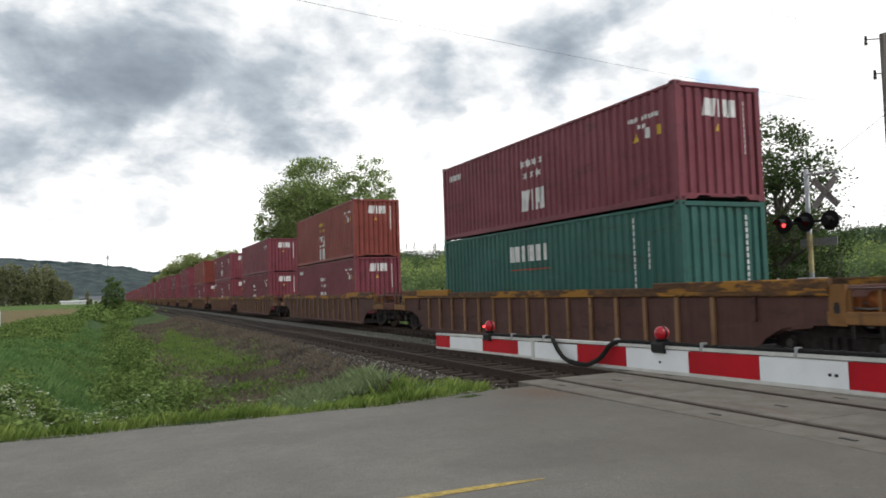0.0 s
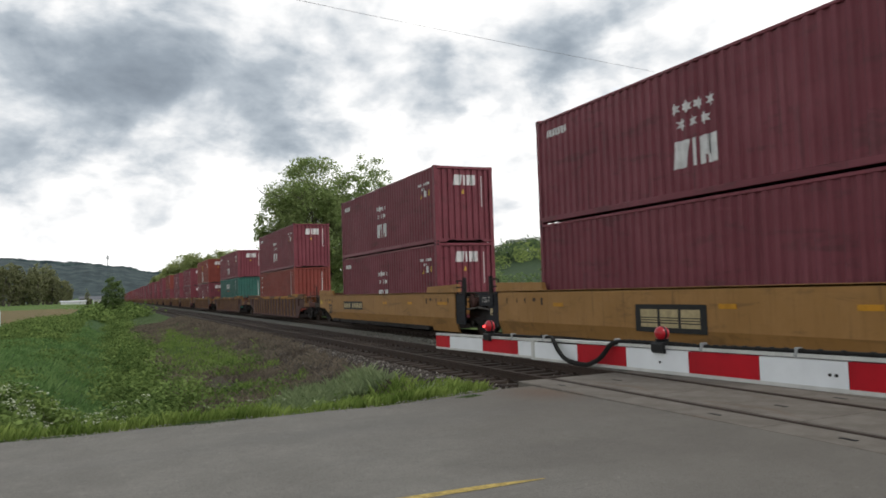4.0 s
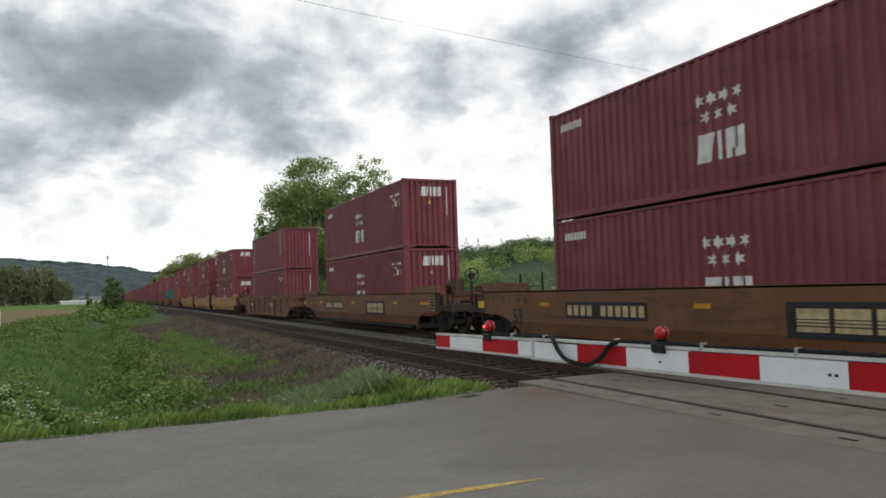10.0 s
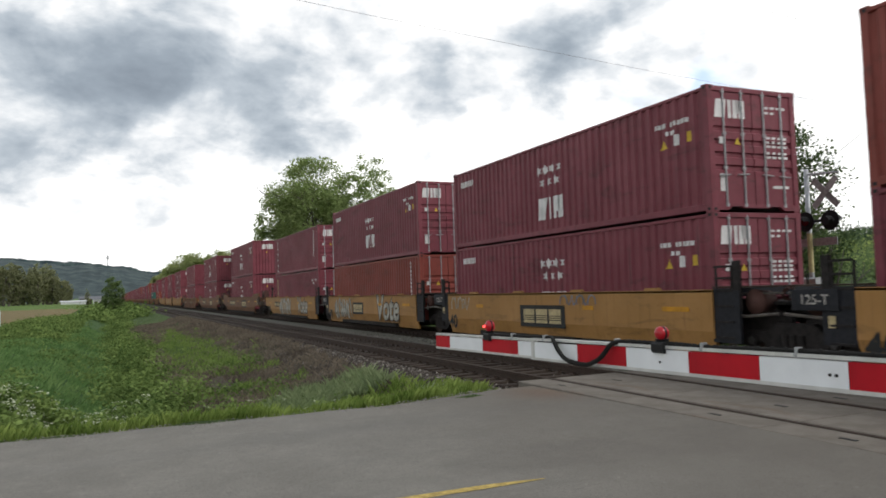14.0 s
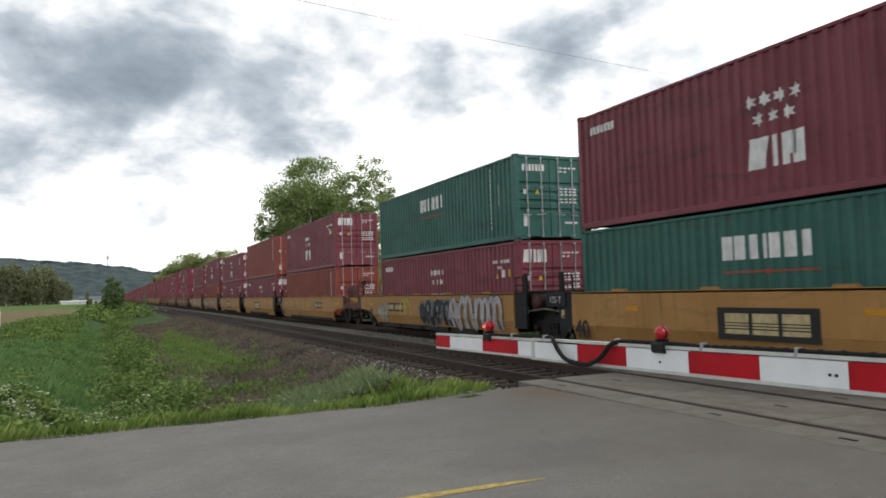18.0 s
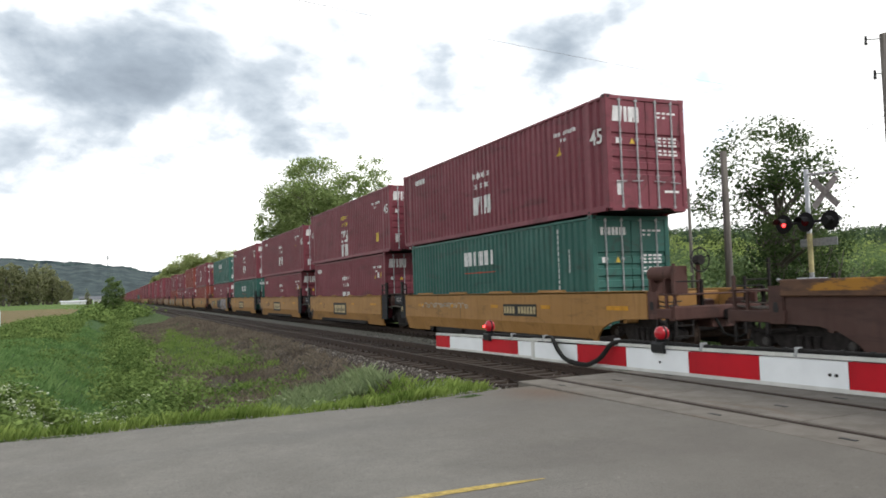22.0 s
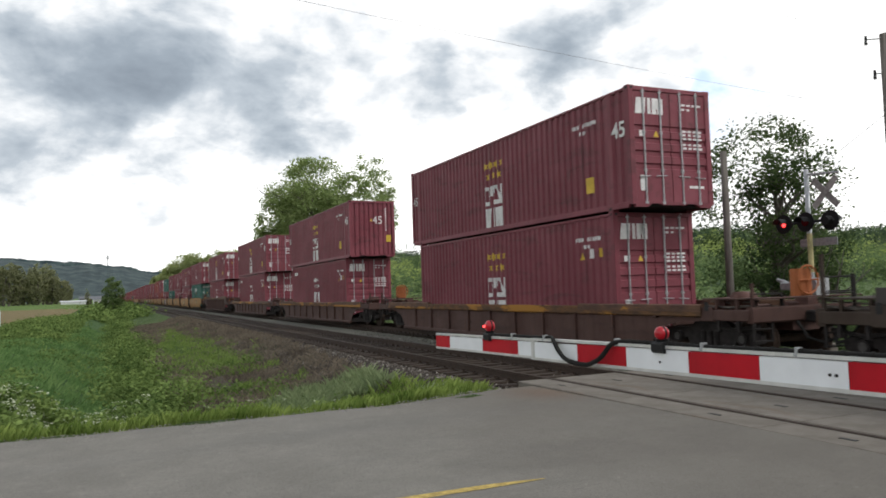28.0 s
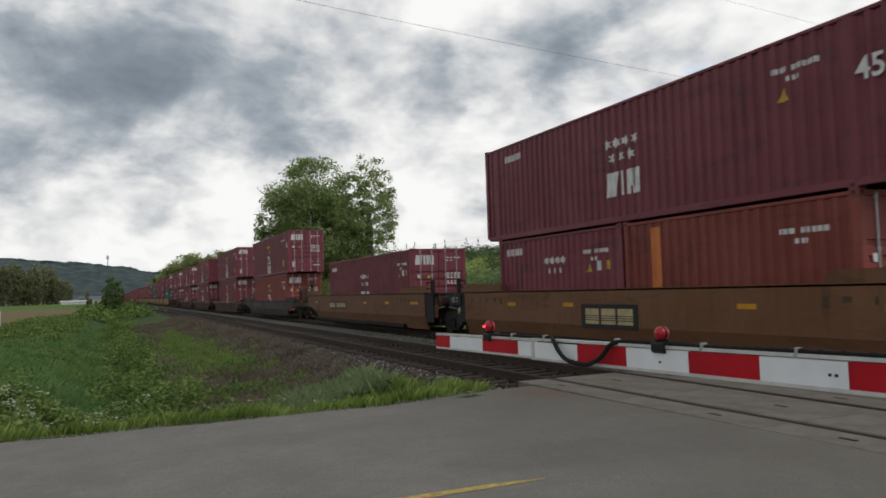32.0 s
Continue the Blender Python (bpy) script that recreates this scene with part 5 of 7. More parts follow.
def joint_end(car, s, hx, paint, owns_truck):
    """Articulated joint between two wells of one set."""
    e = hx - 1.55
    y0, y1 = s * e, s * (hx - 0.02)
    a, b = min(y0, y1), max(y0, y1)
    g = G()
    for x in (-1.46, 1.40):
        g.box((x, min(y0, s * (hx - 0.85)), 0.42 if s < 0 else 0.5), (x + 0.06, max(y0, s * (hx - 0.85)), 1.42))
    g.box((-1.44, min(y0, s * (e + 0.5)), 1.30), (1.44, max(y0, s * (e + 0.5)), 1.46))
    g.make("end_cheek", GREY_PANEL, car, "dark grey end cheeks")
    G().box((-0.5, a, 0.80), (0.5, b, 1.12), 0, 0.05).make("draft_sill", DARK_STEEL, car)
    G().extrude([(y0, 0.35), (y0, 1.30), (s * (hx - 0.5), 1.10), (s * (hx - 0.1), 0.86), (s * (hx - 0.1), 0.72), (s * (hx - 0.9), 0.60), (s * (hx - 1.2), 0.35)], 0, -0.95, -0.88).make("inner_web", DARK_STEEL, car, "grimy web plate")
    G().extrude([(y0, 0.35), (y0, 1.30), (s * (hx - 0.5), 1.10), (s * (hx - 0.1), 0.86), (s * (hx - 0.1), 0.72), (s * (hx - 0.9), 0.60), (s * (hx - 1.2), 0.35)], 0, 0.88, 0.95).make("inner_web", DARK_STEEL, car, "grimy web plate")
    coil = [(-0.7 + 0.16 * math.cos(0.8 * i), s * (hx - 0.35) + 0.06 * math.sin(1.7 * i), 1.34 + 0.13 * math.sin(0.8 * i)) for i in range(17)]
    G().tube(coil, 0.028, 6).make("air_hose", RUST_BROWN, car, "rusty coiled air hose")
    G().box((-1.05, a + 0.1, 1.14), (1.05, b - 0.1, 1.2), 0, 0.01).make("walkway", DARK_STEEL, car, "dark walkway grating")
    for x in (-1.28, -1.02):
        G().box((x - 0.11, a - (0.05 if s > 0 else 0), 1.47), (x + 0.11, b + (0.05 if s < 0 else 0), 1.50), 0, 0.006).make("plank", END_GRIME, car, "dark plank over the joint")
    bell = G().tube([(-1.30, s * (hx - 0.62), 1.20), (-1.22, s * (hx - 0.62), 1.20), (-0.95, s * (hx - 0.62), 1.20)], 0.24, 14, 0, 0.20)
    bell.make("brake_bell", RUST_BROWN, car, "rusty brake bell behind the cheek", True)
    rod = G().tube([(-1.38, y0, 0.98), (-1.34, (y0 + y1) / 2, 0.93), (-1.38, y1, 0.99)], 0.03, 6).tube([(-1.30, y0, 1.34), (-1.26, y1, 1.36)], 0.02, 6)
    rod.make("joint_rod", PIPE_STEEL, car, "worn rods across the joint")
    G().box((-1.45, s * (e + 0.62) - 0.09, 1.04), (-1.36, s * (e + 0.62) + 0.09, 1.98), 0, 0.02).make("step_post", DARK_STEEL, car, "dark stepped post")
    for x, w, zt in ((-1.42, 0.10, 1.88), (-1.42, 0.50, 1.88), (0.9, 0.25, 1.7)):
        G().box((x - 0.02, s * (e + w) - 0.02, 1.2), (x + 0.02, s * (e + w) + 0.02, zt), 0, 0.005).make("post", DARK_STEEL, car, "upright grab post")
    lad = G()
    for z in (0.5, 0.8, 1.1, 1.4, 1.64, 1.86):
        lad.box((-1.48, min(s * (e + 0.1), s * (e + 0.55)), z), (-1.44, max(s * (e + 0.1), s * (e + 0.55)), z + 0.04))
    lad.make("ladder", DARK_STEEL, car)
    if owns_truck:
        add_truck(car, s * hx)
    if s > 0:
        G().box((-1.478, s * (hx - 1.10), 0.78), (-1.46, s * (hx - 1.10) + 0.13, 0.98)).make("placard", MARK_TAN, car, "small pale placard")
        G().box((-1.50, s * (hx - 0.9) - 0.30, 1.06), (-1.465, s * (hx - 0.9) + 0.62, 1.42), 0, 0.008).make("side_panel", GREY_PANEL, car, "dark grey end panel")
        lettering("class_mark", "125-T" if paint is OCHRE else "125 T", 0.235, PALE_STENCIL, car, pose(-1.503, s * (hx - 0.9) + 0.17, 1.24, 90, 0, -90), "pale lettering 125 T", 0.004)


def mark_panel(car, y, z, w, h, kind):
    """Black panel with a plain block emblem or an unreadable number."""
    p = G().box((-1.508, y - w / 2, z - h / 2), (-1.503, y + w / 2, z + h / 2)).make("mark_panel", MARK_BLACK, car, "black panel with pale blocks")
    b = G()
    if kind == "emblem":
        for i in range(3):
            c, q = y + w * (0.29 - 0.29 * i), w * 0.125
            b.box((-1.513, c - q, z + h * 0.04), (-1.508, c + q, z + h * 0.32)).box((-1.513, c - q, z - h * 0.32), (-1.508, c + q, z - h * 0.18))
            for k in range(2):
                b.box((-1.513, c - q, z - h * 0.14 + h * 0.09 * k), (-1.508, c + q, z - h * 0.085 + h * 0.09 * k))
    else:
        for i in range(11):
            if i != 4:
                c = y + w * (0.44 - 0.088 * i)
                b.box((-1.512, c - w * 0.03, z - h * 0.3), (-1.508, c + w * 0.03, z + h * 0.3))
    tagged(b.make("panel_marking", GREY_MARK if kind == "faint" else MARK_TAN, p, "row of pale plain blocks"), kind="stuff")


def clipped(ring, z, side):
    """The part of an outline above (side 1) or below (side -1) the height z."""
    out = []
    for (ya, za), (yb, zb) in zip(ring, ring[1:] + ring[:1]):
        if (za - z) * side >= 0:
            out.append((ya, za))
        if (za - z) * (zb - z) < 0:
            out.append((ya + (yb - ya) * (z - za) / (zb - za), z))
    return out


def side_ring(E0, E1, top, bot, cut0, cut1):
    """Outline of a car side along y: from -E0 to E1; cut: how far the lower corner is cut over a truck."""
    r = []
    if cut0:
        r += [(-E0, top), (-E0, 0.82), (-E0 + cut0 * 0.40, 0.80), (-E0 + cut0 * 0.62, 0.72), (-E0 + cut0 * 0.82, 0.54), (-E0 + cut0 * 0.95, 0.32), (-E0 + cut0, bot)]
    else:
        r += [(-E0, top), (-E0, bot)]
    if cut1:
        r += [(E1 - cut1, bot), (E1 - cut1 * 0.95, 0.32), (E1 - cut1 * 0.82, 0.54), (E1 - cut1 * 0.62, 0.72), (E1 - cut1 * 0.40, 0.80), (E1, 0.82), (E1, top)]
    else:
        r += [(E1, bot), (E1, top)]
    return r


def graffiti(car, y0, y1, z0, z1, mat, seed, loops=9, thick=0.05, lift=0.0):
    """Sprayed piece of plain fat curves (arches, rings and hooks), no words; broad ones have a dark rim."""
    rnd = random.Random(seed)
    w, h = (y1 - y0) / loops, z1 - z0
    lines = []
    for i in range(loops):
        cy, kind = y1 - w * (i + 0.5), rnd.choice(("arch", "ring", "hook", "arch", "stem"))
        jig = lambda q: rnd.uniform(-q, q)
        if kind == "arch":
            ctrl = [(-0.38 + jig(0.1), 0.08), (-0.32, 0.62), (-0.05 + jig(0.1), 0.92), (0.28, 0.66), (0.34 + jig(0.1), 0.10)]
        elif kind == "ring":
            r0, c = rnd.uniform(0.24, 0.34), rnd.uniform(0.38, 0.60)
            ctrl = [((r0 - 0.02 * q) * math.sin(2.2 + q * math.pi / 3.2), c + (0.40 - 0.035 * q) * math.cos(2.2 + q * math.pi / 3.2)) for q in range(9)]
        elif kind == "hook":
            ctrl = [(-0.36, 0.30), (-0.10, 0.80), (0.22, 0.90), (0.36, 0.62), (0.10, 0.40), (-0.16, 0.55), (0.02, 0.10)]
        else:
            ctrl = [(-0.30 + jig(0.1), 0.94), (-0.18, 0.45), (-0.05, 0.10), (0.16, 0.42), (0.34 + jig(0.1), 0.92)]
        ctrl = [Vector((cy - u * w * 1.75, z0 + h * (v + jig(0.03)))) for u, v in ctrl]
        n, pts = len(ctrl), []
        for k in range(n - 1):
            p0, p1, p2, p3 = (ctrl[max(0, min(n - 1, k + q))] for q in (-1, 0, 1, 2))
            for q in range(7):
                t = q / 7
                pts.append(0.5 * (2 * p1 + (p2 - p0) * t + (2 * p0 - 5 * p1 + 4 * p2 - p3) * t * t + (3 * p1 - p0 - 3 * p2 + p3) * t ** 3))
        lines.append(pts + [ctrl[-1]])
    passes = [(mat, thick, 0.0015, "sprayed curves")] if thick < 0.08 or mat is MARK_BLACK else [(GRAFFITI_DARK, thick + 0.03, 0.0, "dark sprayed rim"), (mat, thick, 0.0015, "pale sprayed curves")]
    for m, wide, out, label in passes:
        g = G()
        for i, pts in enumerate(lines):
            x = -1.506 - lift - out - 0.00012 * i
            a = len(g.v)
            for k, p in enumerate(pts):
                d = pts[min(k + 1, len(pts) - 1)] - pts[max(k - 1, 0)]
                nrm = Vector((-d.y, d.x)).normalized() if d.length > 1e-6 else Vector((0, 1))
                t = wide * (0.85 + 0.2 * math.sin(k * 0.4 + i))
                for sg in (-1, 1):
                    zz = min(z1 + 0.02, max(z0 - 0.03, p.y + sg * nrm.y * t))
                    lean = 0.30 * max(0.0, 0.62 - zz)
                    g.v.append((x + lean, p.x + sg * nrm.x * t, zz))
            for k in range(len(pts) - 1):
                g.f.append((a + 2 * k, a + 2 * k + 2, a + 2 * k + 3, a + 2 * k + 1))
                g.m.append(0)
        tagged(g.make("spray_paint", m, car, label), kind="stuff")


def sprayed_word(car, y, z, size, text):
    """A word sprayed in fat pale letters with a dark rim."""
    for mat, bold, x, label in ((GRAFFITI_DARK, 0.085, -1.507, "dark rim of the sprayed word"), (GRAFFITI_WHITE, 0.035, -1.509, "pale sprayed word " + text)):
        lettering("sprayed_word", text, size, mat, car, pose(x, y, z, 90, 0, -90), label, bold, 0.1)


def build_car(style, hf, hr, front, rear, marks=()):
    """A well car or one well of an articulated set. style: (side kind, paint, top of side, label)."""
    kind, paint, top, label = style
    car = thing("well_car", label, "well car")
    long_well = hf + hr > 18 or kind != "smooth40"
    E1 = (hf - 1.95 if front == "coupler" else hf - 1.55)
    E0 = (hr - 1.95 if rear == "coupler" else hr - 1.55)
    if kind == "smooth40":
        E1 = hf - 1.5 if front == "coupler" else hf - 1.5
        E0 = hr - 1.5 if rear == "coupler" else hr - 1.5
    bot = 0.13
    c0, c1 = (2.1 if rear == "coupler" else 0), (2.1 if front == "coupler" else 0)
    if kind != "smooth53" and kind != "smooth40":
        c0, c1 = min(c0, 1.7), min(c1, 1.7)
    if kind in ("ribbed", "low"):
        ring = side_ring(E0, E1, top - 0.19, bot, c0, c1)
        sheet = G().extrude(ring, 0, -1.43, -1.40).data("side", paint)
        part_of("side", sheet, car)
        part_of("side", G().extrude(ring, 0, 1.40, 1.43).data("side", paint), car)
        chord = DULL_CHORD if paint is RUST_DULL else WORN_CHORD
        for x0, x1 in ((-1.50, -1.36), (1.36, 1.50)):
            G().box((x0, -E0, top - 0.20), (x1, E1, top), 0, 0.02).make("top_chord", WORN_CHORD if kind == "low" else chord, car, "worn top chord")
            G().box((x0, -E0 + c0, bot - 0.02), (x1, E1 - c1, bot + 0.09), 0, 0.02).make("bottom_chord", paint, car)
            for s, e in ((-1, E0), (1, E1)):
                a, b = s * (e - 4.3), s * e
                G().box((x0 - 0.004, min(a, b), top - 0.12), (x1 + 0.004, max(a, b), top + (0.10 if kind == "ribbed" else 0.05)), 0, 0.02).make("end_chord", chord, car, "raised end of the chord")
        pitch = 2.03 if paint is TAN_BROWN else 1.02 if kind == "ribbed" else 1.55
        n = 2 * int(min(E0 - 1.3, E1 - 1.3) / pitch)
        rib = G().box((-1.50, -0.055, bot + 0.09), (-1.43, 0.055, top - 0.20), 0, 0.012).data("rib", paint if kind == "low" else (RUST_RIB if paint is RUST_BROWN else paint))
        short = G().box((-1.50, -0.055, 0.86), (-1.43, 0.055, top - 0.20), 0, 0.012).data("rib", paint)
        for i in range(n + 1):
            y = -n * pitch / 2 + i * pitch
            inside = -E0 + c0 < y < E1 - c1
            part_of("rib", rib if inside else short, car, pose(0, y, 0))
            part_of("rib", rib if inside else short, car, pose(0, y, 0, 0, 0, 180))
    else:
        ring = side_ring(E0, E1, top, bot, c0, c1)
        crease = 0.62
        upper, lower = clipped(ring, crease, 1), clipped(ring, crease, -1)
        for x0, x1 in ((-1.50, -1.44), (1.44, 1.50)):
            G().extrude(upper, 0, x0, x1).make("side", paint, car, "smooth steel side sheet")
            low = G().extrude(lower, 0, x0, x1)
            low.v = [(x - math.copysign(0.30 * (crease - z), x), y, z) for x, y, z in low.v]
            low.make("lower_side", paint, car, "lower sheet leaning inwards")
        for x in (-1.5, 1.42):
            G().box((x, -E0, top - 0.05), (x + 0.08, E1, top + 0.012), 0, 0.01).make("top_chord", paint, car)
        if kind == "smooth53":
            for s, e, hit in ((-1, E0, rear), (1, E1, front)):
                a, b = s * (e - 2.55), s * (e + 0.2)
                for x in (-1.47, 1.35):
                    G().extrude([(a, top), (b, top), (b + s * -0.02, top + 0.27), (a + s * 0.10, top + 0.22)][::s], 0, x, x + 0.12).make("end_fairing", paint, car, "raised end section")
        else:
            hw = 0.6 if any(m[0] == "wide" for m in marks) else 0.2
            for y in (-4.4, -1.5, 1.5, 4.4):
                G().extrude([(y - hw - 0.06, top), (y + hw + 0.06, top), (y + hw, top + 0.07), (y - hw, top + 0.07)], 0, -1.46, -1.36).make("guide", paint, car, "container guide on the sill")
        for i, y in enumerate(np.arange(-E0 + 1.0, E1 - 1, 2.95)):
            if any(m[0] in ("emblem", "number") and abs(y + 0.1 - m[1]) < m[3] / 2 + 0.45 for m in marks):
                continue
            G().box((-1.5125, y - (0.35 if i == 0 else 0), top - 0.43), (-1.501, y + 0.45, top - 0.33)).make("reflector", REFLECT if paint is not BLACK_CAR else paint, car, "yellow reflector strip")
    if kind == "smooth53" and top > 1.3:
        st = G()
        for s, e in ((-1, E0), (1, E1)):
            for q, (u, wd, hg) in enumerate(((0.55, 0.06, 0.15), (1.15, 0.05, 0.14), (1.60, 0.06, 0.14), (2.10, 0.16, 0.10), (2.50, 0.10, 0.20))):
                y = s * (e - u)
                st.box((-1.5065, y - wd / 2, top - 0.20 - hg), (-1.5005, y + wd / 2, top - 0.20))
        tagged(st.make("stencil_mark", FADED_STENCIL, car, "faded dark stencil marks"), kind="stuff")
    # floor, bulkheads and cross bearers
    fl = G()
    for y in np.arange(-E0 + 2.4, E1 - 2.2, 2.4):
        fl.box((-1.4, y - 0.15, bot), (1.4, y + 0.15, bot + 0.18))
    fl.box((-1.40, -E0 + 2.2, bot), (-1.15, E1 - 2.2, bot + 0.16)).box((1.15, -E0 + 2.2, bot), (1.40, E1 - 2.2, bot + 0.16))
    fl.make("well_floor", DARK_STEEL, car)
    for s, e in ((-1, E0), (1, E1)):
        y = s * (e - 0.9)
        G().box((-1.40, y - 0.06, 0.7), (1.40, y + 0.06, top - 0.04), 0, 0.02).make("bulkhead", paint, car)
    for s, h, e, what in ((1, hf, E1, front), (-1, hr, E0, rear)):
        if what == "coupler":
            coupler_end(car, s, e, h, {"ribbed": paint, "low": RUST_DULL, "smooth40": RUST_BROWN}.get(kind, END_GRIME), top, kind, END_YELLOW if paint is RUST_BROWN or paint is TAN_BROWN and kind == "ribbed" else paint)
        else:
            joint_end(car, s, h, paint, s < 0)
    for n, m in enumerate(marks):
        if m[0] in ("emblem", "number", "faint"):
            mark_panel(car, m[1], m[2], m[3], m[4], m[0])
        elif m[0] == "text":
            lettering("capacity_mark", m[3], m[4], MARK_BLACK, car, pose(-1.508, m[1], m[2], 90, 0, -90), "black figures " + m[3], 0.014)
        elif m[0] == "patch":
            G().box((-1.508, m[1] - 0.2, m[2] - 0.1), (-1.503, m[1] + 0.2, m[2] + 0.1)).make("placard", STAR_YELLOW, car, "yellow placard")
        elif m[0] == "table":
            tb = G().box((-1.507, m[1] - 0.27, m[2] - 0.24), (-1.503, m[1] + 0.27, m[2] + 0.24)).make("stencil_panel", MARK_BLACK, car, "dark panel with pale ruled lines")
            ln = G()
            for i in range(5):
                ln.box((-1.510, m[1] - 0.25, m[2] - 0.23 + 0.11 * i), (-1.507, m[1] + 0.25, m[2] - 0.21 + 0.11 * i))
            for u in (-0.25, 0.23):
                ln.box((-1.510, m[1] + u, m[2] - 0.23), (-1.507, m[1] + u + 0.02, m[2] + 0.23))
            ln.make("ruled_grid", MARK_TAN, tb, "pale ruled lines")
        elif m[0] == "dot":
            G().disc((-1.505, m[1], m[2]), 0, 0.07, 0.006, 14).make("round_mark", MARK_RED, car, "small red dot")
        elif m[0] == "word":
            sprayed_word(car, m[1], m[2], m[3], m[4])
        elif m[0] == "spray":
            graffiti(car, m[1], m[2], m[3], m[4], m[5], m[6], m[7], m[8], 0.003 * n)
    return car


BRAKE_ORANGE = painted_steel("rusty_orange_paint", (0.33, 0.10, 0.028), 0.5, 0.3, (0.08, 0.035, 0.02), 0.65, 0.5)
GREY_MARK = plain("sooty_grey_marking", (0.13, 0.12, 0.11), 0.7, 0.0, 0.5, 6.0)
FADED_STENCIL = plain("faded_brown_stencil", (0.085, 0.05, 0.03), 0.7, 0.0, 0.4, 6.0)
PALE_STENCIL = plain("pale_stencil_paint", (0.42, 0.39, 0.36), 0.65, 0.0, 0.4, 6.0)
PIPE_STEEL = plain("worn_pipe_steel", (0.16, 0.14, 0.125), 0.5, 0.3, 0.4, 8.0)
END_YELLOW = painted_steel("rusty_yellow_end_paint", (0.22, 0.105, 0.032), 0.7, 0.25, (0.06, 0.035, 0.022), 0.7, 0.6)
END_GRIME = painted_steel("grimy_end_paint", (0.038, 0.024, 0.016), 0.6, 0.3, (0.022, 0.017, 0.014), 0.75, 0.6)
RUST_RIB = painted_steel("rusty_rib_paint", (0.23, 0.125, 0.06), 0.6, 0.3, (0.06, 0.04, 0.025), 0.7, 0.6)

RIB = ("ribbed", RUST_BROWN, 1.50, "rusty brown ribbed well car with a worn yellow chord")
RIB_OCHRE = ("ribbed", TAN_BROWN, 1.50, "weathered ochre ribbed well car")
RIB_DULL = ("ribbed", RUST_DULL, 1.50, "dull dark brown ribbed well car with a bare chord")
LOW = ("low", RUST_DULL, 1.10, "low dark brown ribbed well car with a yellow chord")
S53 = ("smooth53", OCHRE, 1.50, "yellow smooth-sided articulated well car")
S53B = ("smooth53", TAN_BROWN, 1.50, "dirty brown-yellow smooth-sided well car")
S40 = ("smooth40", OCHRE, 1.43, "yellow smooth-sided articulated well car")
BLK = ("smooth53", BLACK_CAR, 1.16, "sooty black low-sided well car")
HC, ST = 2.896, 2.591
C, J = "coupler", "joint"
F40, F45, F20 = 12.192, 13.716, 6.058
W1, W2, LIME, GREYS, SILVER = GRAFFITI_WHITE, MARK_BLACK, GRAFFITI_LIME, GRAFFITI_GREY, GRAFFITI_SILVER

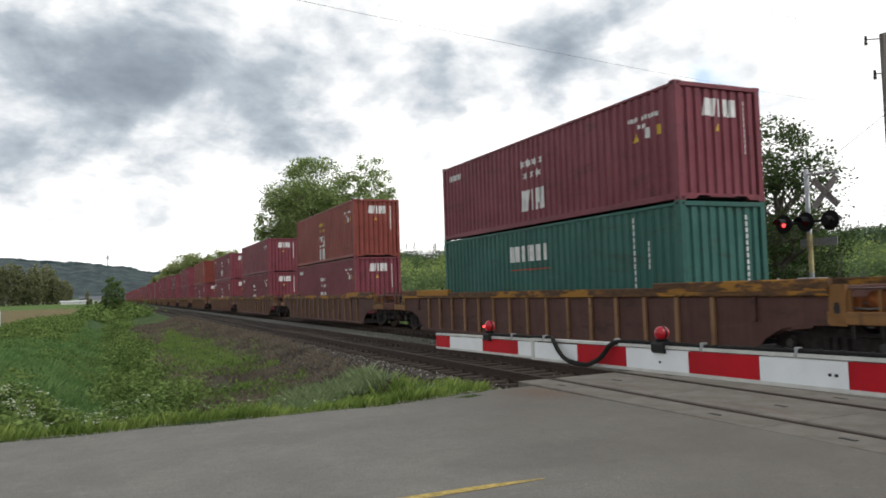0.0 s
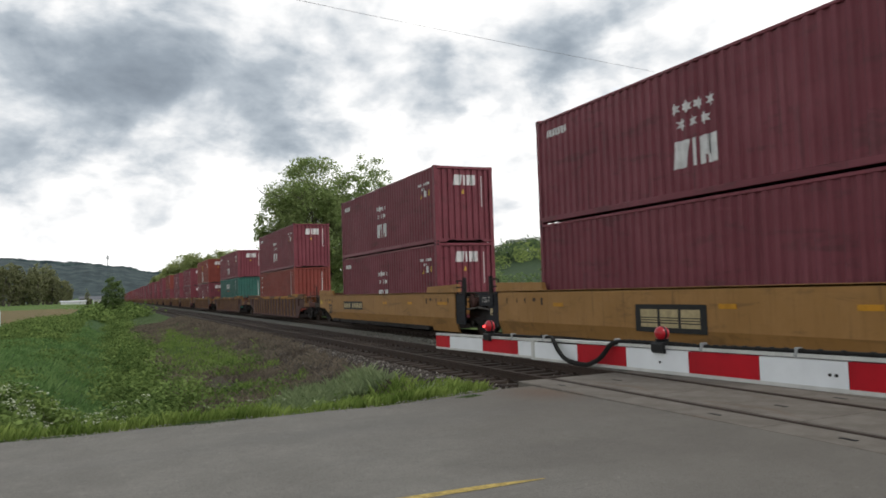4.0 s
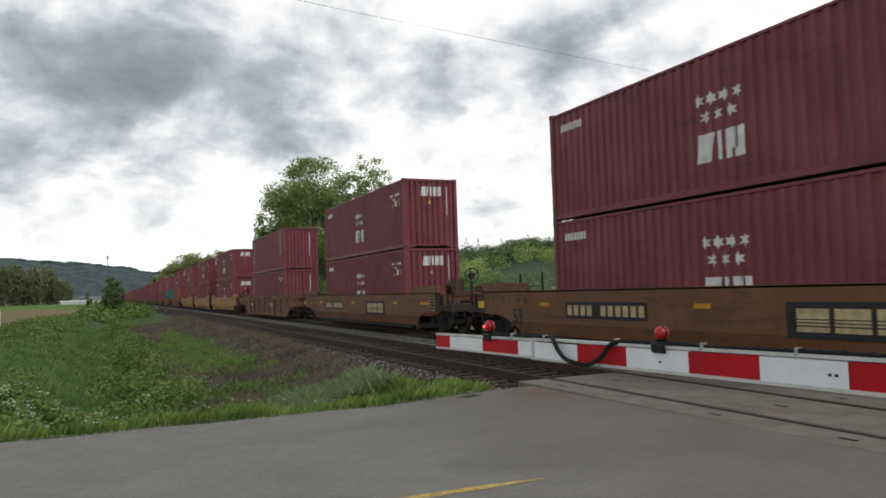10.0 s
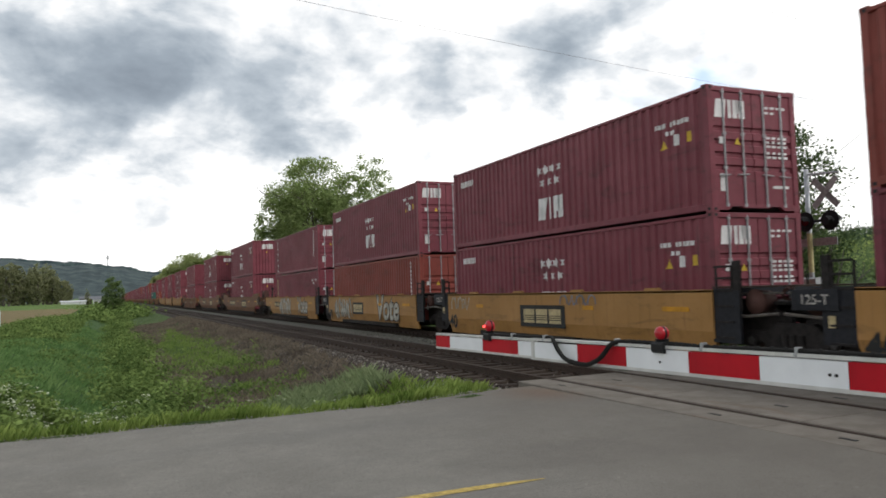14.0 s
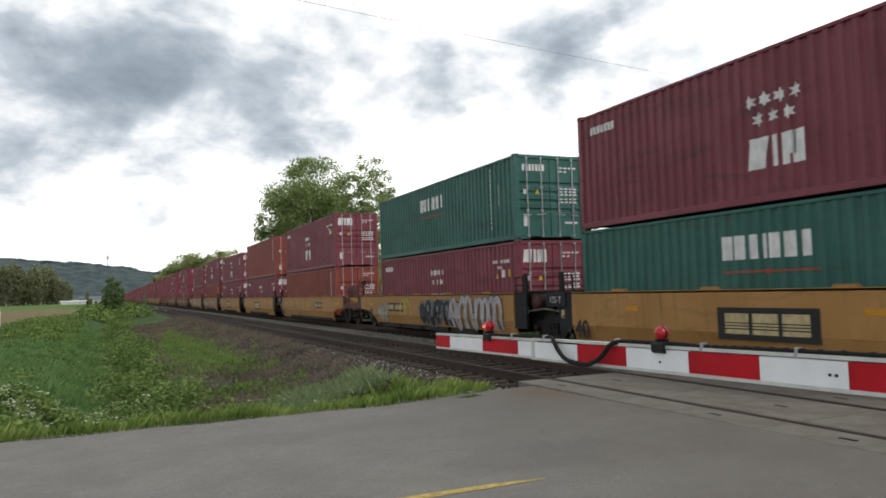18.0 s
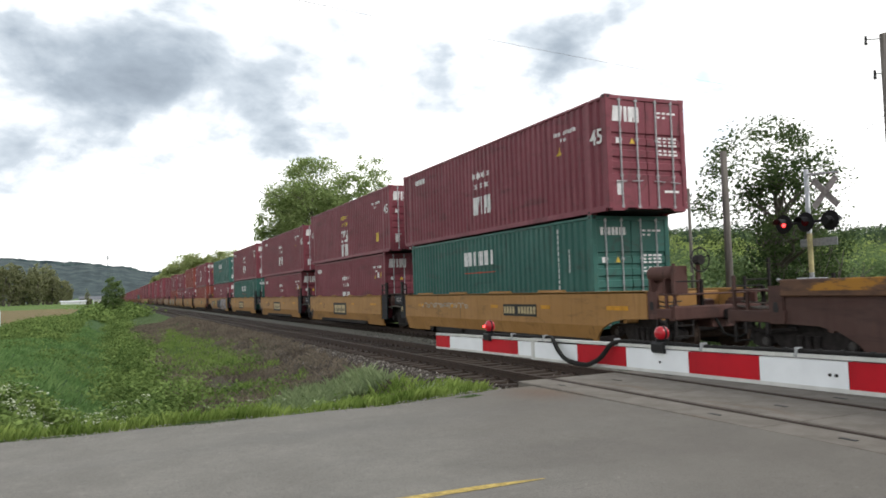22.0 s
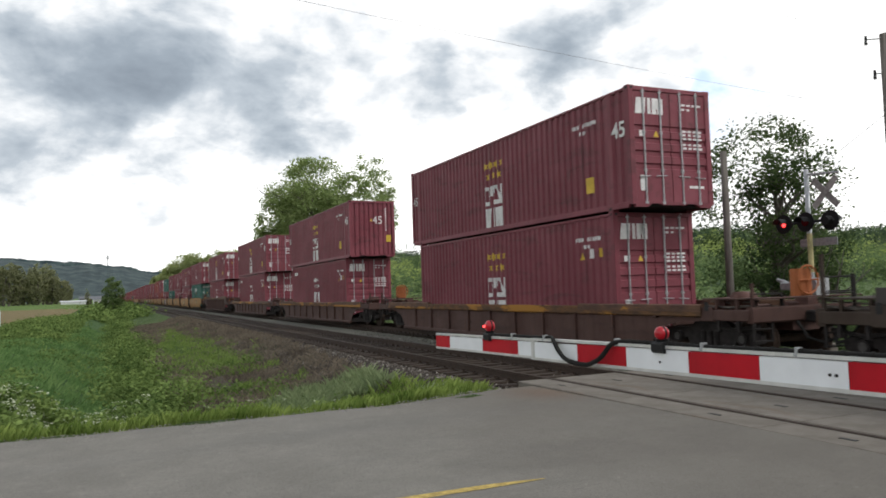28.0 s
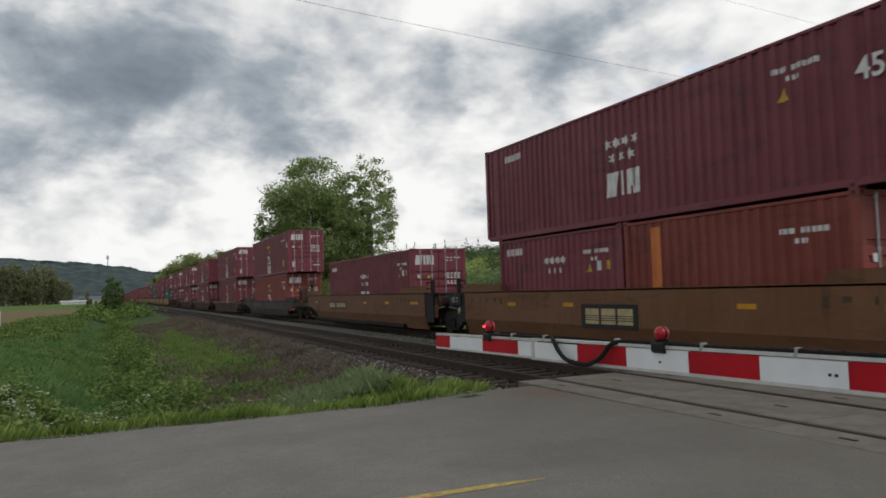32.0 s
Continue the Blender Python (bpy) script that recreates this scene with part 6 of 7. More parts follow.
# offset of the load's rear end along the track, style, reach front and rear, ends, lower and upper load, marks
TRAIN = [
    (57.4, RIB, 11.2, 11.0, C, C, [("stars", F40, HC, "plain")], ("endname", F40, ST, "plain"), ()),
    (35.45, RIB, 11.0, 11.6, C, C, [("stars", F40, HC, "plain")], ("redgold", F40, HC, "plain"), ()),
    (12.33, RIB, 11.6, 11.7, C, C, [("green", F40, HC, "plain")], ("stars", F40, ST, "plain"), ()),
    (-11.10, RIB, 11.7, 11.7, C, C, [("redmark", F40, HC, "plain")], ("stars", F40, HC, "plain"), ()),
    (-34.47, S53, 11.7, 9.72, C, J, [("stars", F40, HC, "plain")], ("stars", F40, HC, "plain"), (("number", 3.55, 0.98, 3.0, 0.38), ("text", 7.5, 0.75, "53", 0.62), ("patch", 9.4, 1.12))),
    (-53.95, S53, 9.72, 9.72, J, J, [("dark", F40, HC, "plain")], ("stars", F40, HC, "plain"), (("emblem", 0.6, 0.85, 2.2, 0.6),)),
    (-73.37, S53, 9.72, 11.7, J, C, [("stars", F40, HC, "plain")], ("stars", F40, HC, "plain"), (("number", -2.6, 0.98, 1.7, 0.34), ("patch", -8.6, 1.2))),
    (-96.81, RIB_OCHRE, 11.7, 11.7, C, C, [("tall", F40, HC, "plain")], ("slant", F40, HC, "plain"), (("text", -5.0, 0.85, "53", 0.6), ("emblem", -3.05, 0.86, 1.5, 0.42), ("number", 5.05, 0.9, 1.4, 0.34))),
    (-120.19, S53B, 11.7, 11.7, C, C, [("stars", F40, HC, "plain")], ("stars", F40, HC, "plain"), (("number", 3.6, 0.98, 3.2, 0.42), ("emblem", -2.97, 0.90, 2.56, 0.62), ("text", 7.7, 0.75, "53", 0.6), ("patch", 10.0, 1.1), ("table", -9.45, 1.1))),
    (-143.60, S53B, 11.7, 11.7, C, C, [("stars", F40, HC, "plain")], ("stars", F40, HC, "plain"), (("number", 3.6, 0.98, 3.2, 0.42), ("emblem", -2.97, 0.90, 2.56, 0.62), ("text", 7.7, 0.75, "53", 0.6), ("patch", 10.0, 1.1), ("table", -9.45, 1.1))),
    (-165.18, S40, 9.9, 7.75, C, J, [("tall", F40, ST, "door")], ("slant", F40, ST, "door"), (("number", 4.3, 0.95, 1.6, 0.34), ("text", 6.9, 0.6, "40", 0.6), ("spray", 0.1, 3.4, 0.25, 1.36, W1, 3, 7, 0.12), ("word", -3.2, 0.88, 1.30, "Vote"))),
    (-180.70, S40, 7.75, 7.75, J, J, [("red", F40, ST, "door")], ("stars", F40, HC, "door"), (("emblem", 1.1, 0.85, 1.6, 0.55), ("text", 5.82, 0.5, "40", 0.6), ("spray", 2.2, 5.0, 0.3, 1.34, W1, 8, 8, 0.08), ("word", -3.0, 0.86, 1.42, "Vote"))),
    (-196.24, S40, 7.75, 7.75, J, J, [("stars", F40, ST, "door")], ("stars", F40, ST, "door"), (("emblem", 0.1, 0.8, 2.3, 0.6), ("text", 5.82, 0.5, "40", 0.6), ("spray", 4.6, 5.9, 0.9, 1.36, W1, 11, 5, 0.025), ("spray", -2.4, -0.9, 1.1, 1.38, GREYS, 12, 6, 0.025))),
    (-211.82, S40, 7.75, 7.75, J, J, [("stars", F40, ST, "door")], ("bare", F40, HC, "door"), (("emblem", 0.1, 0.8, 2.3, 0.6), ("text", 5.82, 0.5, "40", 0.6))),
    (-227.55, S40, 7.75, 9.75, J, C, [("red", F40, ST, "door")], ("stars", F40, HC, "door"), (("number", -3.4, 0.95, 1.6, 0.34), ("text", 5.82, 0.5, "40", 0.6))),
    (-247.09, S40, 9.75, 7.75, C, J, [("stars", F40, ST, "door")], ("green", F40, ST, "door"), (("number", 3.6, 0.95, 1.7, 0.34), ("text", 6.8, 0.62, "40", 0.6), ("spray", 4.6, 5.7, 0.35, 1.1, W1, 13, 4, 0.09), ("spray", 2.0, 3.0, 0.6, 1.3, LIME, 14, 2, 0.035), ("spray", -1.8, 0.9, 0.28, 1.25, GREYS, 15, 6, 0.19), ("spray", -1.8, 0.9, 0.28, 1.25, W2, 15, 6, 0.115), ("spray", -5.5, -1.8, 0.22, 1.38, SILVER, 16, 9, 0.12))),
    (-262.60, S40, 7.75, 7.75, J, J, [("green", F40, ST, "door")], ("stars", F40, HC, "door"), (("emblem", 0.1, 0.8, 2.3, 0.6), ("text", 5.82, 0.5, "40", 0.6))),
    (-278.23, S40, 7.75, 7.75, J, J, [("stars", F40, ST, "door")], ("stars", F45, HC, "door"), (("emblem", 0.1, 0.8, 2.3, 0.6), ("text", 5.82, 0.5, "40", 0.6), ("text", 3.1, 0.93, "D", 0.3))),
    (-293.99, S40, 7.75, 7.75, J, J, [("stars", F40, HC, "door")], ("gold", F45, HC, "door"), (("emblem", 0.1, 0.8, 2.3, 0.6), ("text", 5.82, 0.5, "40", 0.6), ("text", 3.15, 0.93, "E", 0.3))),
    (-309.47, S40, 7.75, 9.9, J, C, [("green", F40, HC, "door")], ("stars", F45, HC, "door"), (("wide",), ("number", -2.8, 0.95, 1.9, 0.34), ("spray", 0.5, 4.6, 0.95, 1.15, W1, 17, 14, 0.018))),
    (-331.22, RIB_DULL, 11.7, 11.2, C, C, [("stars", F40, HC, "door")], ("gold", F45, HC, "door"), ()),
    (-353.88, LOW, 11.2, 11.0, C, C, [("stars", F40, HC, "door")], ("gold", F45, HC, "door"), ()),
    (-375.89, LOW, 11.0, 11.1, C, C, [("stars", F40, HC, "door")], ("gold", F45, HC, "plain"), ()),
    (-398.18, LOW, 11.1, 11.1, C, C, [("gold", F40, HC, "door")], ("gold", F45, HC, "door"), ()),
    (-420.40, BLK, 11.1, 11.3, C, C, [("redgold", F40, ST, "door")], ("gold", F45, HC, "door"), (("faint", 3.5, 0.93, 3.3, 0.34), ("spray", 3.7, 5.3, 0.42, 0.78, GREYS, 23, 7, 0.014), ("dot", 7.9, 0.86))),
    (-443.53, S53B, 11.75, 9.65, C, J, [("stars", F40, HC, "door")], None, (("number", 3.65, 0.98, 3.0, 0.38), ("text", 7.5, 0.75, "53", 0.6))),
    (-463.2, S53B, 9.65, 9.65, J, J, [("stars", F20, ST, "door"), ("stripe", F20, ST, "door")], ("stars", F45, HC, "door"), (("emblem", 0.3, 0.85, 2.2, 0.58),)),
]

# loads that sit deeper in their wells
SINK = {-443.53: 0.40, -309.47: 0.46}

# the cars that went before, now small in the distance
LEAD_LOADS = [("stars", "stars"), ("stars", "dark"), ("dark", "stars"), ("stars", "bare"), ("red", "stars"), ("stars", "stars"), ("dark", "dark")]
MOVING = []


def make_train():
    rows = list(TRAIN)
    off, lead = 57.4, []
    for i in range(25):
        off += 22.3 if i % 5 else 19.6
        lo, up = LEAD_LOADS[(i * 3 + i // 4) % len(LEAD_LOADS)]
        lead.append((off, RIB, 11.1, 11.1, C, C, [(lo, F40, HC, "plain")], (up, F40, HC if i % 3 else ST, "plain"), ()))
    cars = {}
    for off, style, hf, hr, fr, re, lower, upper, marks in lead[::-1] + rows:
        mid = off + F40 / 2
        far = off > 130
        key = (style, hf, hr, fr, re, marks, far)
        if key in cars:
            car = copy_thing(cars[key], pose(TRAIN_TRACK, mid, 0))
        else:
            car = cars[key] = build_car(style, hf, hr, fr, re, marks)
            if far:
                fused(car)
            car.location = (TRAIN_TRACK, mid, 0)
        tagged(car, group="cars of the freight train")
        MOVING.append((car, mid, 0.0))
        base = SINK.get(off, 0.41 if style[0] == "smooth40" else 0.45)
        z = base
        for i, (kind, L, H, end) in enumerate(lower):
            y = mid + (0 if len(lower) == 1 else (3.067, -3.067)[i])
            c = container(kind, L, H, end, pose(TRAIN_TRACK, y, base), far)
            tagged(c, group="containers on the freight train")
            MOVING.append((c, y, base))
            z = base + H
        if upper:
            kind, L, H, end = upper
            c = container(kind, L, H, end, pose(TRAIN_TRACK, mid, z), far)
            tagged(c, group="containers on the freight train")
            MOVING.append((c, mid, z))


make_train()
# ---- plants ----
def strewn(name, n, pick, build, mats, label, category, seed):
    """One mesh of many small plants: pick(rnd) gives a place or None, build(out, rnd, place) adds its faces."""
    rnd = random.Random(seed)
    g = G()
    tries = 0
    made = 0
    while made < n and tries < n * 6:
        tries += 1
        p = pick(rnd)
        if p is None:
            continue
        build(g, rnd, p)
        made += 1
    ob = g.make(name, mats)
    return tagged(ob, label, category, kind="stuff")


def field_of(x0, x1, y0, y1, patch=None, near=1.0):
    """Places between those bounds, denser towards y0 when near > 1, kept where patch(x, y) > 0."""
    def pick(rnd):
        x, y = rnd.uniform(x0, x1), y0 + (y1 - y0) * rnd.random() ** near
        if patch and patch(x, y) <= 0:
            return None
        return (x, y, ground_z(x, y))
    return pick


def blade(h0, h1, w, lean=0.35, wind=0.18):
    def build(g, rnd, p):
        h, a = rnd.uniform(h0, h1), rnd.uniform(0, 6.283)
        dx, dy = math.cos(a) * w, math.sin(a) * w
        lx, ly = rnd.gauss(wind, lean) * h, rnd.gauss(0, lean) * h
        x, y, z = p
        g.quad(((x - dx, y - dy, z - 0.02), (x + dx, y + dy, z - 0.02), (x + dx * 0.7 + lx * 0.4, y + dy * 0.7 + ly * 0.4, z + h * 0.62), (x + lx, y + ly, z + h)))
    return build


def leaf_quad(g, rnd, c, s, mat=0, flat=0.5, wind=(0, 0, 0)):
    """A pointed leaf: two triangles round a bent rib."""
    d = Vector((rnd.gauss(0, 1) + wind[0], rnd.gauss(0, 1) + wind[1], rnd.gauss(0, flat) + wind[2])).normalized()
    up = Vector((rnd.gauss(0, 0.6), rnd.gauss(0, 0.6), 1.0))
    side = d.cross(up).normalized() * (s * 0.36)
    c = Vector(c)
    g.quad((c - d * s * 0.5, c + side, c + d * s * 0.5, c - side), mat)


def mound(inner, scale, lift):
    """The same plants on a heaped thicket: some places stand higher, with dips between."""
    def build(g, rnd, p):
        n = noise.noise((p[0] * scale, p[1] * scale, 21.0)) + 0.5 * noise.noise((p[0] * scale * 2.7, p[1] * scale * 2.7, 22.0))
        inner(g, rnd, (p[0], p[1], p[2] + lift * max(0.0, n + 0.25) * rnd.uniform(0.55, 1.0)))
    return build


def tuft(lo, hi, count, spread_, height):
    """A low mound of leaves; the second slot is blossom, strewn by chance where asked."""
    def build(g, rnd, p):
        x, y, z = p
        for i in range(count):
            c = (x + rnd.gauss(0, spread_), y + rnd.gauss(0, spread_), z + abs(rnd.gauss(0, height)) + 0.02)
            leaf_quad(g, rnd, c, rnd.uniform(lo, hi))
    return build


def near_verge(x, y):
    return 1.0 if y > ROAD_Y1 + 0.12 + 0.55 * step(3.5, 6.0, x) + 0.10 * noise.noise((x * 2, 1, 0)) else -1.0


def patch_noise(scale, cut, seed):
    return lambda x, y: noise.noise((x * scale, y * scale * 0.6, seed)) - cut


def green_patch(x, y):
    """Distance from the middle of the green patch on the bank: under 1 inside."""
    return math.hypot((x - 3.3) / 1.5, (y - 40) / 17) + 0.5 * noise.noise((x * 0.9, y * 0.12, 4.0))


def make_plants():
    strewn("verge_grass", 38000, field_of(-5.5, 6.0, 10.4, 13.4, near_verge, 1.15), blade(0.05, 0.20, 0.008), BLADE, "bright green roadside grass", "grass", 11)
    strewn("verge_grass", 13000, field_of(-5.5, 5.4, 11.5, 14.4, patch_noise(0.7, -0.15, 3.0), 1.0), blade(0.12, 0.32, 0.009), BLADE, "taller roadside grass", "grass", 12)
    strewn("reed_clump", 6000, field_of(2.9, 5.2, 12.4, 16.5, patch_noise(0.8, 0.02, 9.0)), blade(0.12, 0.40, 0.007, 0.4, 0.15), BLADE_GREY, "grey-green tall grass clumps beside the ballast", "grass", 13)
    strewn("bramble", 2900, field_of(-7.0, 1.3, 12.7, 24.0, lambda x, y: min(1.0 - x + 1.2 * noise.noise((x, y * 0.6, 15.0)), noise.noise((x * 0.5, y * 0.3, 4.0)) + 0.36, (20.5 - y) * 0.3 + 1.4 * noise.noise((x * 0.7, y * 0.5, 14.0)))), mound(tuft(0.05, 0.15, 19, 0.16, 0.10), 0.95, 0.62), LEAF_BRAMBLE, "dense low bramble thicket", "bramble", 14)
    strewn("bramble", 420, field_of(0.2, 4.4, 12.8, 30.0, lambda x, y: noise.noise((x * 0.9, y * 0.5, 6.0)) + 0.10 - 0.30 * step(1.2, 3.2, x)), mound(tuft(0.045, 0.12, 17, 0.16, 0.08), 1.1, 0.32), LEAF_BRAMBLE, "low brambles on the bank", "bramble", 15)
    strewn("white_blossom", 2300, field_of(-6.5, 0.9, 12.8, 20.5, patch_noise(0.6, -0.22, 8.0)), mound(tuft_blossom, 0.85, 0.42), BLOSSOM, "small white umbel flowers in the brambles", "flowers", 16)
    strewn("white_blossom", 60, field_of(-2.0, 4.2, 11.0, 17.0), tuft_blossom, BLOSSOM, "scattered white flowers in the grass", "flowers", 17)
    strewn("ditch_grass", 34000, field_of(-6.6, 0.7, 17.0, 75.0, lambda x, y: 0.7 + 0.9 * noise.noise((x * 0.5, y * 0.2, 30.0)) - 0.8 * step(-0.9, 0.5, x), 1.7), blade(0.08, 0.24, 0.013, 0.5, 0.25), DITCH_BLADE, "lush grass in the ditch", "grass", 18)
    strewn("dry_weeds", 30000, field_of(1.3, 6.4, 13.2, 75.0, lambda x, y: min(green_patch(x, y) - 0.75, noise.noise((x * 0.5, y * 0.3, 2.0)) + 0.50, 5.7 - x + (y - 20) * 0.06), 1.5), blade(0.05, 0.20, 0.009, 0.6, 0.1), BLADE_DRY, "brown dead weeds on the bank", "weeds", 19)
    strewn("bramble", 420, field_of(-6.5, 0.4, 20.0, 60.0, patch_noise(0.35, 0.05, 33.0), 1.3), tuft(0.06, 0.14, 20, 0.22, 0.12), LEAF_BRAMBLE, "scattered brambles in the ditch", "bramble", 27)
    strewn("bank_grass", 7000, field_of(1.4, 5.4, 24.0, 62.0, lambda x, y: 0.95 - green_patch(x, y) + 0.8 * noise.noise((x * 2.5, y * 0.8, 40.0)), 1.2), blade(0.06, 0.20, 0.012, 0.4), BANK_BLADE, "green grass patch on the bank", "grass", 20)
    strewn("bank_grass", 9500, field_of(0.6, 4.8, 12.6, 24.0, patch_noise(0.8, 0.08, 5.0), 1.6), blade(0.06, 0.2, 0.010, 0.4), BANK_BLADE, "grass tufts on the bank", "grass", 26)
    strewn("bramble", 1500, field_of(-8.2, -2.6, 34.0, 104.0, lambda x, y: noise.noise((x * 0.12, y * 0.07, 1.0)) + (y - 48) / 25, 1.1), mound(tuft(0.09, 0.2, 32, 0.42, 0.16), 0.4, 0.45), LEAF_BRAMBLE, "rough bramble bank beside the ditch", "bramble", 21)
    strewn("bramble", 1500, field_of(-1.2, 2.2, 19.0, 120.0, lambda x, y: min(x - 0.2, 1.5 - x) + 1.1 * noise.noise((x * 0.5, y * 0.22, 7.0)), 1.35), mound(tuft(0.07, 0.16, 26, 0.32, 0.18), 0.5, 0.55), LEAF_BRAMBLE, "bushy growth along the embankment", "bramble", 22)
    strewn("bramble", 900, field_of(-3.0, 4.6, 100.0, 320.0), tuft(0.25, 0.6, 24, 1.0, 0.6), LEAF_BRAMBLE, "bushes closing the far end of the ditch", "bushes", 23)


def tuft_blossom(g, rnd, p):
    x, y, z = p
    z += rnd.uniform(0.16, 0.36)
    for i in range(7):
        c = (x + rnd.gauss(0, 0.035), y + rnd.gauss(0, 0.035), z + rnd.gauss(0, 0.012))
        leaf_quad(g, rnd, c, rnd.uniform(0.028, 0.055), 0, 0.2)


DITCH_BLADE = foliage("ditch_grass_blades", (0.070, 0.150, 0.048), (0.215, 0.325, 0.118), 0.4, 0.5, 0.4)
make_plants()


def make_stones():
    """Loose ballast stones on the shoulder beside the near track."""
    rnd = random.Random(31)
    g = G()
    for i in range(9000):
        y = 11.4 + 22 * rnd.random() ** 2.0
        x = rnd.uniform(4.5, 6.5) if rnd.random() < 0.7 else rnd.uniform(6.4, 13.9)
        s = rnd.uniform(0.018, 0.05)
        z = ground_z(x, y) + s * 0.3
        n = len(g.v)
        for dx, dy, dz in ((1, 0, 0), (-1, 0.2, 0), (0.1, 1, 0), (0, -1, 0.1), (0.1, 0, 0.9), (0, 0, -0.8)):
            g.v.append((x + dx * s * rnd.uniform(0.6, 1.2), y + dy * s * rnd.uniform(0.6, 1.2), z + dz * s * rnd.uniform(0.5, 0.9)))
        for q in ((0, 2, 4), (2, 1, 4), (1, 3, 4), (3, 0, 4), (2, 0, 5), (1, 2, 5), (3, 1, 5), (0, 3, 5)):
            g.f.append(tuple(n + k for k in q))
            g.m.append(0)
    tagged(g.make("ballast_stones", STONE), "grey-brown ballast stones on the track shoulder", "ballast", kind="stuff")


make_stones()


def make_edge_grit():
    """Loose grit along the road's edge."""
    rnd = random.Random(77)
    g = G()
    for i in range(900):
        x = rnd.uniform(-6.0, 6.0)
        y = ROAD_Y1 + 0.55 * step(3.5, 6.0, x) + 0.10 * noise.noise((x * 1.3, 0.0, 0.0)) - abs(rnd.gauss(0, 0.22)) + 0.05
        s = rnd.uniform(0.006, 0.016)
        z = -0.028 + s * 0.25
        n = len(g.v)
        for dx, dy, dz in ((1, 0, 0), (-1, 0.2, 0), (0.1, 1, 0), (0, -1, 0.1), (0.1, 0, 0.9), (0, 0, -0.8)):
            g.v.append((x + dx * s * rnd.uniform(0.6, 1.2), y + dy * s * rnd.uniform(0.6, 1.2), z + dz * s * rnd.uniform(0.5, 0.9)))
        for q in ((0, 2, 4), (2, 1, 4), (1, 3, 4), (3, 0, 4), (2, 0, 5), (1, 2, 5), (3, 1, 5), (0, 3, 5)):
            g.f.append(tuple(n + k for k in q))
            g.m.append(0)
    tagged(g.make("roadside_grit", GRIT), "loose pale grit along the road's edge", "grit", kind="stuff")


GRIT = plain("pale_grit", (0.34, 0.32, 0.28), 0.95, 0.0, 0.4, 12.0)
make_edge_grit()


# ---- trees ----
def limbs(g, rnd, p, d, length, r, depth, tips):
    """Grows a limb and its branches; collects the twig ends."""
    pts = [Vector(p)]
    d = Vector(d).normalized()
    for i in range(4):
        d = (d + Vector((rnd.gauss(0, 0.12), rnd.gauss(0, 0.12), rnd.gauss(0.04, 0.08)))).normalized()
        pts.append(pts[-1] + d * (length / 4))
    g.tube(pts, r, 6 if r > 0.05 else 4, 0, r * 0.55)
    tips.append(pts[-1])
    if depth > 0:
        for i in range(rnd.randint(3, 4)):
            a = rnd.uniform(0, 6.283)
            out = Vector((math.cos(a), math.sin(a), rnd.uniform(0.1, 0.9)))
            k = rnd.choice((2, 3, 4))
            limbs(g, rnd, pts[k], d * 0.7 + out * 0.8, length * rnd.uniform(0.5, 0.75), r * 0.5, depth - 1, tips)
    elif depth == 0:
        tips.append(pts[2])


def make_tree(x, y, height, width, leaf, count, mat, label, seed, clear=0.12, stems=1, wind=(0.5, 0, 0.1), depth=2, sparse=0.30, shape=None, loose=1.0):
    rnd = random.Random(seed)
    z0 = ground_z(x, y) - 0.1
    t = thing("tree", label, "tree")
    t.location = (x, y, z0)
    g, tips = G(), []
    for s in range(stems):
        a = rnd.uniform(0, 6.283)
        base = (0.25 * s * math.cos(a), 0.25 * s * math.sin(a), 0)
        top = Vector((rnd.gauss(0, width * 0.05), rnd.gauss(0, width * 0.05), height * 0.62))
        pts = [Vector(base) + (top - Vector(base)) * k / 6 + Vector((rnd.gauss(0, 0.02), rnd.gauss(0, 0.02), 0)) * height * 0.5 for k in range(7)]
        pts[0] = Vector(base)
        g.tube(pts, height * 0.022, 9, 0, height * 0.009)
        for k in range(9 if stems == 1 else 6):
            f = rnd.uniform(clear + 0.05, 1.0)
            p = pts[min(6, int(f * 6))]
            a = rnd.uniform(0, 6.283)
            limbs(g, rnd, p, (math.cos(a), math.sin(a), rnd.uniform(0.3, 1.0)), width * rnd.uniform(0.22, 0.34), height * 0.009, depth - 1, tips)
    g.make("trunk", BARK, t, "grey-brown trunk with limbs")
    crown = G()
    h0 = height * clear
    cz, rz, rw = (h0 + height) / 2, (height - h0) / 2, width / 2
    centres = []
    while len(centres) < (220 if count > 8000 else 110):
        v = Vector((rnd.uniform(-1, 1), rnd.uniform(-1, 1), rnd.uniform(-1, 1)))
        if 0.25 < v.length < 1.0:
            lim = 1.0 - 0.35 * max(0, v.z) ** 2
            if shape:
                lim *= shape(v)
            if noise.noise((v.x * 1.7 + seed, v.y * 1.7, v.z * 1.7)) > -sparse and math.hypot(v.x, v.y) < lim:
                centres.append(Vector((v.x * rw, v.y * rw, cz + v.z * rz)))
    centres += [Vector(p) for p in tips[::4] if p.z > h0]
    per = max(1, count // len(centres))
    for c in centres:
        spread_ = width * rnd.uniform(0.03, 0.06) * loose
        for i in range(int(per * rnd.uniform(0.5, 1.5))):
            p = c + Vector((rnd.gauss(0, 1.2), rnd.gauss(0, 1.2), rnd.gauss(0, 0.8))) * spread_
            if math.hypot(p.x / rw, p.y / rw, (p.z - cz) / rz) > 1.06:
                continue
            leaf_quad(crown, rnd, p, leaf * rnd.uniform(0.6, 1.35), 0, 0.6, wind)
    crown.make("crown", mat, t, "leafy wind-blown crown")
    return t


